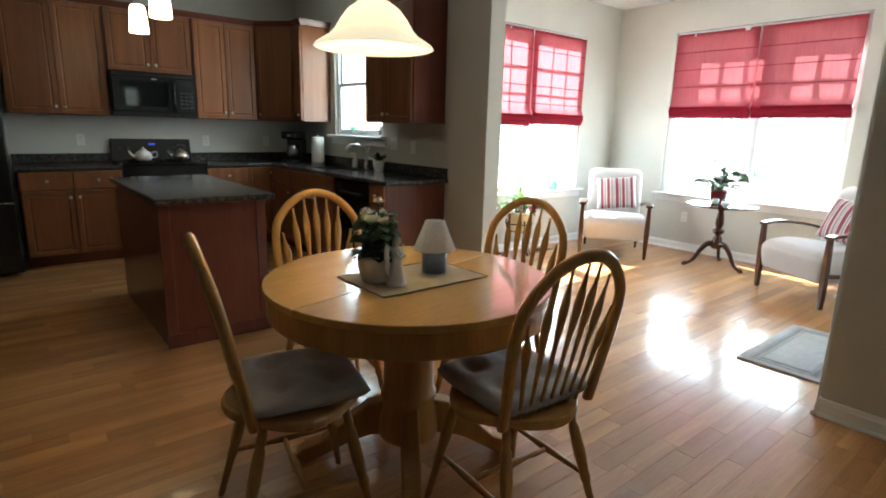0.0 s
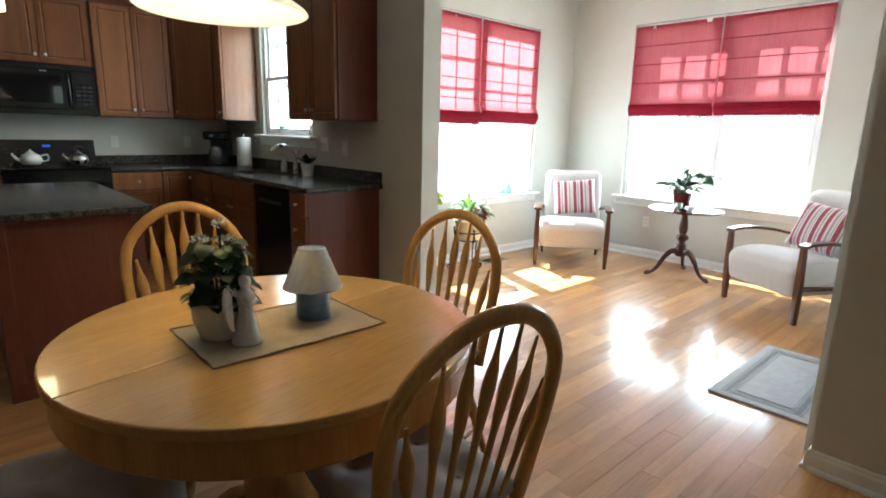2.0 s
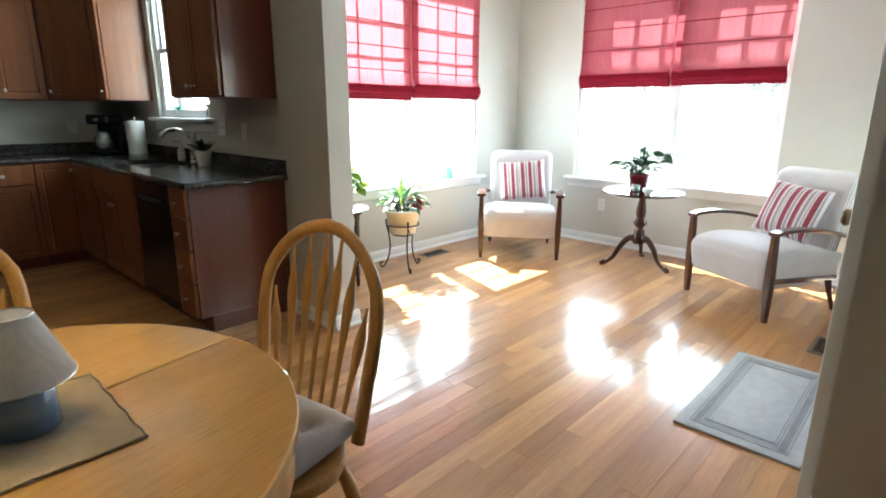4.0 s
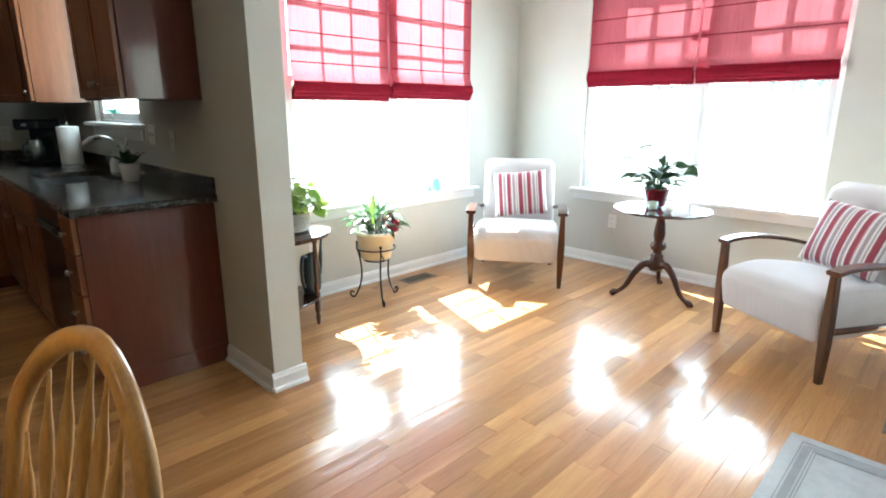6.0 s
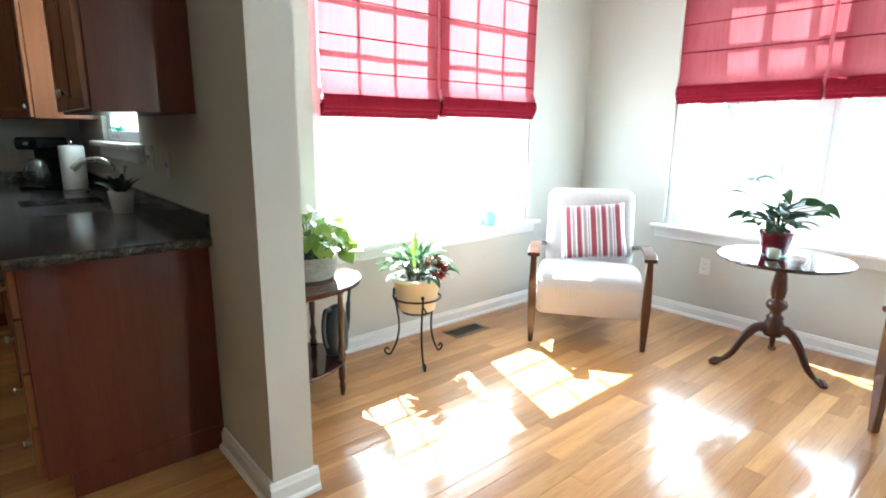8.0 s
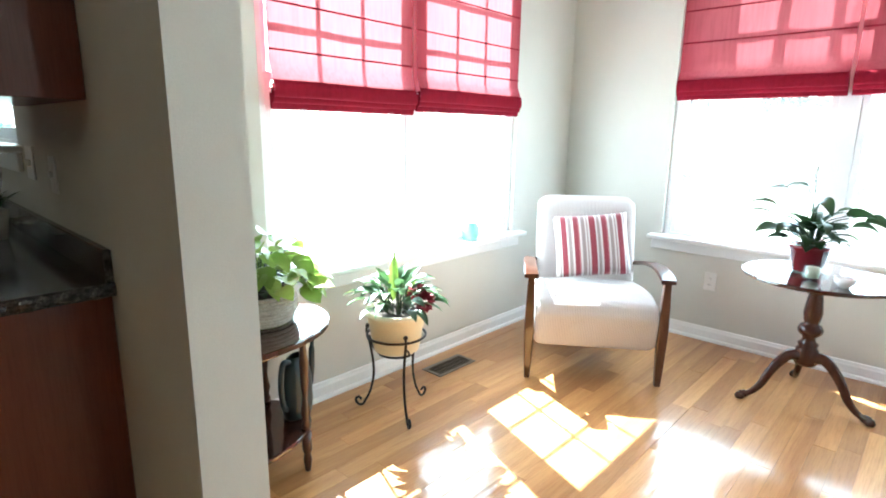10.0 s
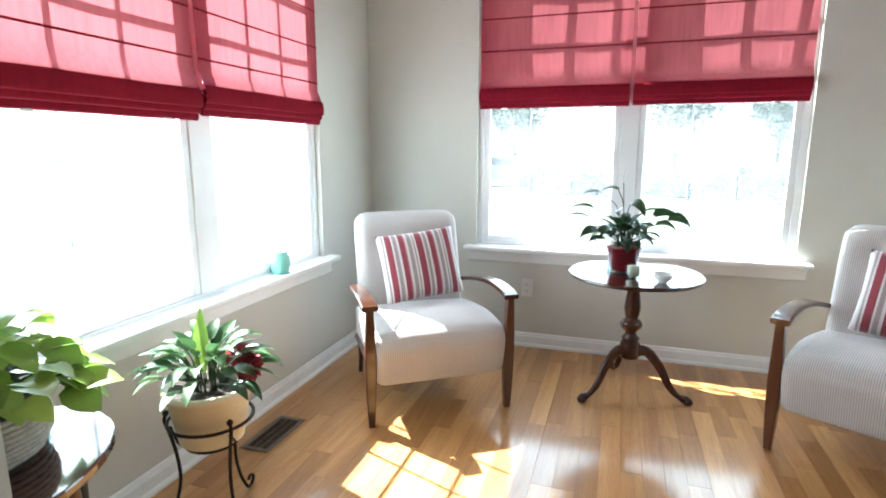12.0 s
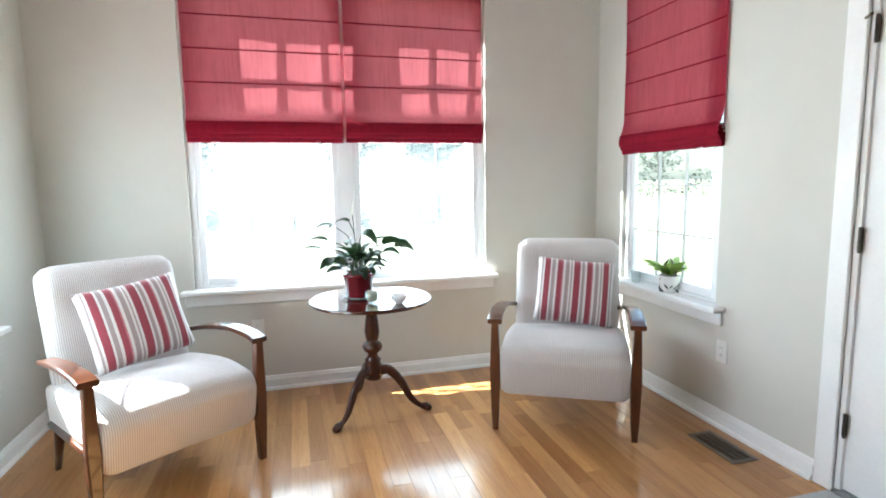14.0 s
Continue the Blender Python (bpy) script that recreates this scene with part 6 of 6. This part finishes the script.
lily = peace_lily(pose(5.70, 2.385, 0.6495), "leafy green plant in a dark red pot on the side table", 0.088, 0.130, red_pot, 11, 40, 0.17, 0.11, blade=0.115, wide=1.3, leafmat=leaf_deep, droop=(0.7, 1.5))
rng = random.Random(12)
for side, out, up, size, bend in ((0.05, -0.02, 0.43, 0.135, 1.5), (0.13, 0.0, 0.40, 0.12, 1.2), (0.19, -0.05, 0.335, 0.13, 0.8), (0.20, 0.04, 0.27, 0.13, 0.7), (0.15, -0.10, 0.22, 0.12, 1.2),
                                  (-0.02, -0.06, 0.36, 0.13, 2.0), (-0.10, 0.02, 0.315, 0.125, 1.2), (-0.15, -0.04, 0.305, 0.13, 1.0), (-0.20, 0.03, 0.30, 0.135, 1.1), (-0.23, -0.03, 0.285, 0.13, 1.7),
                                  (-0.17, 0.08, 0.24, 0.12, 1.5), (-0.06, -0.13, 0.27, 0.12, 1.5), (0.04, 0.14, 0.30, 0.12, 1.4), (0.07, -0.14, 0.24, 0.115, 1.6)):
    side, out, up = side * 0.86, out * 0.86, up * 0.97
    tip = Vector((out, side, up))
    flat = Vector((out, side, 0)).normalized()
    st = tube(smooth_path([(out * 0.12, side * 0.12, 0.125), (out * 0.35, side * 0.35, 0.125 + (up - 0.125) * 0.72), tip], 5), 0.0026, 6)
    stem = part("stem", st, leaf_dark, lily)
    bl = bmesh.new()
    leaf(bl, tip, flat + Vector((rng.uniform(-0.3, 0.3), rng.uniform(-0.3, 0.3), 0.40)), size * 1.08, size * 0.52, bend * 1.15, 0.25, 8, rng.uniform(-0.9, 0.9))
    part("tall_leaf", bl, leaf_deep, stem, smooth=True)
sp = bmesh.new()
leaf(sp, (0.02, 0.02, 0.45), (0.0, -0.1, 1.0), 0.085, 0.035, 0.3, 0.6, 6)
part("flower", sp, flower_white, lily, "pale upright spathe")
part("flower_stalk", tube(smooth_path([(0, 0, 0.125), (0.01, 0.01, 0.30), (0.02, 0.02, 0.45)], 4), 0.0025, 6), leaf_dark, lily)


def candle_glass():
    th = thing("candle_glass", pose(5.535, 2.335, 0.6495), "cream candle in a clear glass on the side table", "candle")
    part("glass", lathe([(0, 0), (0.022, 0), (0.034, 0.012), (0.039, 0.035), (0.035, 0.066), (0.033, 0.066), (0.036, 0.035), (0.031, 0.014), (0, 0.006)], 24), clear_glass, th, smooth=True)
    part("wax", lathe([(0, 0.008), (0.024, 0.012), (0.027, 0.02), (0.027, 0.060), (0, 0.062)], 20), cream_wax, th, smooth=True)
    part("wick", tube([(0, 0, 0.061), (0.001, 0, 0.070)], 0.0012, 5), black_matt, th)
    b = thing("glass_bowl", pose(5.485, 2.205, 0.6495), "little white frosted bowl on the side table", "bowl")
    part("bowl", lathe([(0, 0), (0.020, 0), (0.022, 0.005), (0.040, 0.022), (0.043, 0.045), (0.040, 0.046), (0.037, 0.024), (0.018, 0.009), (0, 0.008)], 28), ceramic, b, smooth=True)
    part("pebbles", lathe([(0, 0.010), (0.018, 0.012), (0.030, 0.024), (0.012, 0.030), (0, 0.031)], 12), bisque, b)


candle_glass()


def plant_stand():
    th = thing("plant_stand", pose(4.17, 3.69, 0, 0, 0, 0), "black wrought-iron plant stand with scrolled feet", "plant stand")
    R, z = 0.135, 0.385
    ring = tube([(R * math.cos(a * math.pi / 20), R * math.sin(a * math.pi / 20), z) for a in range(41)], 0.006, 8)
    part("ring", ring, iron, th, smooth=True)
    part("lower_ring", tube([(0.085 * math.cos(a * math.pi / 16), 0.085 * math.sin(a * math.pi / 16), z - 0.085) for a in range(33)], 0.005, 6), iron, th)
    part("cross_bar", tube([(-0.085, 0, z - 0.085), (0.085, 0, z - 0.085)], 0.005, 6), iron, th)
    part("cross_bar", tube([(0, -0.085, z - 0.085), (0, 0.085, z - 0.085)], 0.005, 6), iron, th)
    for a in (122, 245, 4):
        c, s = math.cos(radians(a)), math.sin(radians(a))
        prof = [(R + 0.004, z + 0.022), (R + 0.010, z), (R - 0.006, z - 0.06), (R - 0.02, z - 0.14), (R - 0.022, z - 0.22), (R - 0.004, z - 0.30), (R + 0.020, 0.035), (R + 0.036, 0.010), (R + 0.058, 0.010), (R + 0.070, 0.032), (R + 0.054, 0.047), (R + 0.040, 0.034)]
        part("leg", tube([(r * c, r * s, h) for r, h in [(p.x, p.z) for p in smooth_path([(q[0], 0, q[1]) for q in prof], 4)]], 0.0058, 8), iron, th, smooth=True)
        part("finial", lathe([(0, 0), (0.009, 0.004), (0.011, 0.011), (0.007, 0.018), (0, 0.021)], 10, centre=((R + 0.004) * c, (R + 0.004) * s, z + 0.018)), iron, th, smooth=True)
        part("brace", tube(smooth_path([((R - 0.006) * c, (R - 0.006) * s, z - 0.02), (0.10 * c - 0.03 * s, 0.10 * s + 0.03 * c, z - 0.07), (0.085 * c, 0.085 * s, z - 0.085)], 4), 0.0045, 6), iron, th)


plant_stand()
tulip = peace_lily(pose(4.17, 3.69, 0.312), "green plant with a red bloom in a cream pot", 0.140, 0.195, cream_pot, 23, 64, 0.27, 0.15, False, 0.115, leafmat=leaf_pale, droop=(0.5, 1.5))
bl = bmesh.new()
leaf(bl, (-0.02, 0.0, 0.24), (0.10, 0.05, 1.0), 0.22, 0.055, 0.15, 0.35, 7)
leaf(bl, (0.04, -0.03, 0.23), (0.35, -0.1, 0.9), 0.12, 0.04, 0.5, 0.3, 6)
part("upright_leaf", bl, leaf_lime, tulip, "bright green upright leaf", smooth=True)
rng = random.Random(9)
fl = bmesh.new()
for _ in range(90):
    d = Vector((rng.gauss(0, 1), rng.gauss(0, 1), rng.gauss(0, 1))).normalized()
    c = Vector((0.075, -0.105, 0.235)) if rng.random() < 0.7 else Vector((0.05, -0.09, 0.275))
    leaf(fl, c + d * 0.022, d, 0.034, 0.030, 0.6, 0.3, 3, rng.uniform(-1, 1))
part("flower", fl, flower_red, tulip, "dark red bloom")


def half_table():
    th = thing("half_moon_table", pose(3.228, 3.735, 0, 0, 0, -90), "dark mahogany two-tier table with turned legs", "side table")
    # local x runs along the wall, y away from it
    n = 28
    for name, rr, z0, z1 in (("tabletop", 0.30, 0.572, 0.596), ("shelf", 0.245, 0.165, 0.183)):
        pts = [(rr * 1.0 * math.cos(math.pi * k / n), 0.06 + rr * 1.66 * math.sin(math.pi * k / n) ** 0.75) for k in range(n + 1)] + [(-rr, 0.0), (rr, 0.0)]
        part(name, prism(pts, z0, z1, 0.005), mahogany_top, th)
    prof = [(0, 0), (0.010, 0), (0.012, 0.01), (0.017, 0.05), (0.012, 0.075), (0.019, 0.09), (0.019, 0.164)]
    up = [(0.0, 0.184), (0.018, 0.184), (0.018, 0.20), (0.012, 0.215), (0.019, 0.25), (0.012, 0.285), (0.010, 0.31), (0.015, 0.36), (0.017, 0.45), (0.012, 0.52), (0.018, 0.535), (0.018, 0.571), (0, 0.571)]
    for x, y in ((0.21, 0.03), (-0.21, 0.03), (0.15, 0.385), (-0.15, 0.385)):
        part("leg", joined(lathe(prof + [(0, 0.164)], 14, centre=(x, y, 0)), lathe(up, 14, centre=(x, y, 0))), walnut, th, smooth=True)


half_table()


def basket_plant():
    rng = random.Random(31)
    th = thing("potted_plant", pose(3.535, 3.745, 0.597), "lime-leaved plant in a woven basket on the two-tier table", "potted plant")
    bk = bmesh.new()
    for k in range(9):
        z = 0.008 + k * 0.0125
        r = 0.105 + 0.028 * math.sin(math.pi * (k + 1) / 12)
        tube([((r + 0.003 * ((a + k) % 2)) * math.cos(a * math.pi / 24), (r + 0.003 * ((a + k) % 2)) * math.sin(a * math.pi / 24), z) for a in range(49)], 0.0068, 6, bk)
    part("basket", bk, basket_mat, th, smooth=True)
    part("liner", lathe([(0, 0.004), (0.098, 0.004), (0.124, 0.06), (0.120, 0.106), (0.0, 0.108)], 24), soil, th)
    part("saucer", lathe([(0, 0), (0.12, 0), (0.135, 0.006), (0.132, 0.009), (0.10, 0.003), (0, 0.003)], 28), clear_glass, th)
    bl, st = bmesh.new(), bmesh.new()
    for k in range(88):
        a, q = rng.uniform(0, 6.28), rng.random() ** 0.5
        h = 0.12 + 0.22 * (1 - 0.6 * q * q) * rng.uniform(0.3, 1.0)
        tip = Vector((math.cos(a) * 0.19 * q, math.sin(a) * 0.19 * q, h))
        d = Vector((math.cos(a), math.sin(a), rng.uniform(-0.5, 0.6)))
        leaf(bl, tip, d, rng.uniform(0.070, 0.125), rng.uniform(0.060, 0.098), rng.uniform(0.5, 1.4), 0.25, 5, rng.uniform(-0.6, 0.6))
        if k % 3 == 0:
            tube(smooth_path([(tip.x * 0.25, tip.y * 0.25, 0.107), (tip.x * 0.5, tip.y * 0.5, h * 0.8), tip], 3), 0.0022, 5, st)
    part("foliage", bl, leaf_lime, th, smooth=True)
    part("stem", st, leaf_dark, th)
    dk = bmesh.new()
    for k in range(34):
        a, q = rng.uniform(0, 6.28), rng.random()
        leaf(dk, (math.cos(a) * 0.08 * q, math.sin(a) * 0.08 * q, 0.11 + 0.06 * rng.random()), (math.cos(a), math.sin(a), 0.3), 0.07, 0.04, 0.8, 0.3, 4)
    part("undergrowth", dk, leaf_deep, th)


basket_plant()


def watering_can():
    th = thing("watering_can", pose(3.650, 3.70, 0.184, 0, 0, 25), "dark green plastic watering can on the lower shelf", "watering can")
    out = [(0.075 * math.cos(a * math.pi / 14), 0.048 * math.sin(a * math.pi / 14)) for a in range(28)]
    bm = bmesh.new()
    rows = []
    for z, k in ((0.0, 0.86), (0.006, 0.95), (0.05, 1.05), (0.15, 1.0), (0.22, 0.82), (0.245, 0.60), (0.25, 0.5)):
        rows.append([bm.verts.new((x * k, y * k, z)) for x, y in out])
    for a, b in zip(rows, rows[1:]):
        for i in range(28):
            bm.faces.new((a[i], a[(i + 1) % 28], b[(i + 1) % 28], b[i]))
    bm.faces.new(rows[0][::-1])
    part("body", bm, can_green, th, smooth=True)
    part("handle", tube(smooth_path([(-0.04, 0, 0.235), (-0.085, 0, 0.245), (-0.105, 0, 0.17), (-0.095, 0, 0.08), (-0.070, 0, 0.05)]), 0.011, 10), can_green, th, smooth=True)
    part("spout", tube(smooth_path([(0.065, 0, 0.06), (0.105, 0, 0.13), (0.115, 0, 0.23), (0.135, 0, 0.335)]), [0.016] * 5 + [0.012] * 8 + [0.008] * 6, 10), can_green, th, smooth=True)


watering_can()


def floor_vent(m):
    th = thing("floor_vent", m, "dark metal floor register with narrow louvres", "vent", "floor registers")
    # thin black sheet in place of the dark opening below the louvres
    part("duct", box(-0.125, -0.048, 0.0005, 0.125, 0.048, 0.0012), shade_black, th)
    fr = bmesh.new()
    box(-0.15, -0.07, 0.0008, 0.15, -0.048, 0.006, 0.002, fr)
    box(-0.15, 0.048, 0.0008, 0.15, 0.07, 0.006, 0.002, fr)
    box(-0.15, -0.048, 0.0008, -0.125, 0.048, 0.006, 0.002, fr)
    box(0.125, -0.048, 0.0008, 0.15, 0.048, 0.006, 0.002, fr)
    part("frame", fr, vent_metal, th)
    for k in range(17):
        x = -0.118 + k * 0.01475
        part("louvre", box(x - 0.002, -0.048, 0.0014, x + 0.002, 0.048, 0.005), vent_metal, th)
    for y in (-0.016, 0.016):
        part("louvre_bar", box(-0.125, y - 0.0015, 0.0014, 0.125, y + 0.0015, 0.0055), vent_metal, th)


floor_vent(pose(4.715, 3.85, 0, 0, 0, 0))
floor_vent(pose(4.775, 0.80, 0, 0, 0, 0))


def mint_bottle():
    th = thing("bottle", pose(5.085, YA - 0.012, WA[2] + 0.0245), "small mint-green jar on the window sill", "bottle")
    part("body", lathe([(0, 0), (0.042, 0), (0.047, 0.006), (0.049, 0.05), (0.045, 0.085), (0.037, 0.098), (0.036, 0.106), (0.039, 0.110), (0.034, 0.111), (0, 0.104)], 22), mint_glass, th, smooth=True)


mint_bottle()
sp = potted_succulent("potted_plant", pose(5.39, YC + 0.0, WC[2] + 0.0245), 0.062, 0.095, 17, "yellow-green plant in a patterned pot on the narrow sill", ceramic, leaf_lime, 0.150, 26, 1.1)
rng = random.Random(4)
for k in range(20):
    a, z = rng.uniform(0, 6.28), rng.uniform(0.015, 0.07)
    r = 0.062 * (0.76 + 0.24 * z / 0.095)
    mk = tube([((r + 0.0008) * math.cos(a + t * 0.16), (r + 0.0008) * math.sin(a + t * 0.16), z + 0.010 * t * (1 if k % 2 else -1)) for t in range(4)], [0.001, 0.004, 0.004, 0.001], 6, None, 0.4)
    part("painted_leaf", mk, black_matt, sp)
part("pot_handle", tube(smooth_path([(-0.056, 0, 0.095), (-0.04, 0, 0.15), (0, 0, 0.19), (0.04, 0, 0.15), (0.056, 0, 0.095)]), 0.004, 8), walnut, sp)
cup = thing("glass_cup", pose(5.70, YC + 0.005, WC[2] + 0.0245), "small clear glass cup on the narrow sill", "glass cup")
part("glass", lathe([(0, 0), (0.024, 0), (0.032, 0.07), (0.030, 0.07), (0.022, 0.005), (0, 0.005)], 20), clear_glass, cup, smooth=True)


def door_mat():
    th = thing("door_mat", pose(3.873, 0.905, 0, 0, 0, 0), "pale grey woven mat with a stitched border by the door", "mat")
    part("mat_body", box(-0.475, -0.235, 0.0006, 0.475, 0.235, 0.012, 0.004, seg=2), rug_mat, th)
    for k in (0.05, 0.095, 0.105):
        ln = bmesh.new()
        a, b, t = 0.475 - k, 0.235 - k, 0.004
        box(-a, -b, 0.0121, a, -b + t, 0.0135, bm=ln)
        box(-a, b - t, 0.0121, a, b, 0.0135, bm=ln)
        box(-a, -b + t, 0.0121, -a + t, b - t, 0.0135, bm=ln)
        box(a - t, -b + t, 0.0121, a, b - t, 0.0135, bm=ln)
        part("stitched_line", ln, rug_line, th)
    hb = bmesh.new()
    for edge, half, off in ((0, 0.475, 0.235), (1, 0.235, 0.475)):
        for s in (-1, 1):
            n = int((2 * half - 0.13) / 0.013)
            for k in range(n):
                u = -half + 0.065 + k * 0.013
                c = s * (off - 0.075)
                stroke = box(-0.0022, -0.017, 0.0121, 0.0022, 0.017, 0.0132)
                moved(stroke, Matrix.Translation((u, c, 0) if edge == 0 else (c, u, 0)) @ pose(0, 0, 0, 0, 0, 35 if edge == 0 else 125))
                joined(hb, stroke)
    part("hatched_band", hb, rug_line, th)


door_mat()

# ---------------------------------------------------------------- floor boards
BW, BT = 0.083, 0.020
rng = random.Random(77)
SHARED = {}


def board_mesh(steps):
    if steps not in SHARED:
        length = steps * 0.1
        bm = bmesh.new()
        c, g = 0.0007, 0.0001
        lo = [bm.verts.new(p) for p in ((g, g, -BT), (length - g, g, -BT), (length - g, BW - g, -BT), (g, BW - g, -BT))]
        md = [bm.verts.new(p) for p in ((g, g, -c), (length - g, g, -c), (length - g, BW - g, -c), (g, BW - g, -c))]
        up = [bm.verts.new(p) for p in ((g + c, g + c, 0), (length - g - c, g + c, 0), (length - g - c, BW - g - c, 0), (g + c, BW - g - c, 0))]
        for a, b in ((lo, md), (md, up)):
            for k in range(4):
                bm.faces.new((a[k], a[(k + 1) % 4], b[(k + 1) % 4], b[k]))
        bm.faces.new(up)
        me = bpy.data.meshes.new("board")
        bm.to_mesh(me)
        bm.free()
        me.materials.append(board_mat)
        SHARED[steps] = me
    return SHARED[steps]


rest_v, rest_f = [], []
rows_n = int((YK - YS) / BW)
single = 0
for r in range(rows_n + 1):
    y = YS + r * BW
    if y + BW > YK + 0.05:
        break
    x = max(XW, -2.6) - rng.uniform(0, 0.8) - (0.0 if XW > -2.6 else 4.2)
    end = XB if YC - 0.02 < y + BW and y < YA else (XF if y + BW < YN else XS)
    while x < end:
        n = rng.choice((3, 4, 5, 6, 7, 8, 9, 10, 11, 12))
        length = n * 0.1
        stop = min(x + length, end)
        near = (x + length / 2 > 3.0 and YC - 0.1 < y < YA) or (x + length / 2 > 1.9 and 0.4 < y < 3.3)
        if near and single < 300 and x + length < end + 0.12:
            ob = new("board", board_mesh(n))
            ob.location = (x, y, 0)
            ob.rotation_euler = (radians(rng.gauss(0, 0.28)), radians(rng.gauss(0, 0.03)), 0)
            ob.parent = floor
            single += 1
        else:
            c, g, b = 0.0007, 0.0001, len(rest_v)
            x0, x1, y0, y1 = max(x, XW - 0.1) + g, stop - g, y + g, y + BW - g
            if x1 - x0 > 0.02:
                rest_v += [(x0, y0, -BT), (x1, y0, -BT), (x1, y1, -BT), (x0, y1, -BT), (x0, y0, -c), (x1, y0, -c), (x1, y1, -c), (x0, y1, -c), (x0 + c, y0 + c, 0), (x1 - c, y0 + c, 0), (x1 - c, y1 - c, 0), (x0 + c, y1 - c, 0)]
                for lo, hi in ((0, 4), (4, 8)):
                    rest_f += [(b + lo + k, b + lo + (k + 1) % 4, b + hi + (k + 1) % 4, b + hi + k) for k in range(4)]
                rest_f.append((b + 8, b + 9, b + 10, b + 11))
        x += length
me = bpy.data.meshes.new("boards")
me.from_pydata(rest_v, [], rest_f)
me.materials.append(board_rest)
ob = new("boards", me)
ob.parent = floor
tagged(ob, "oak floor boards", kind="stuff")
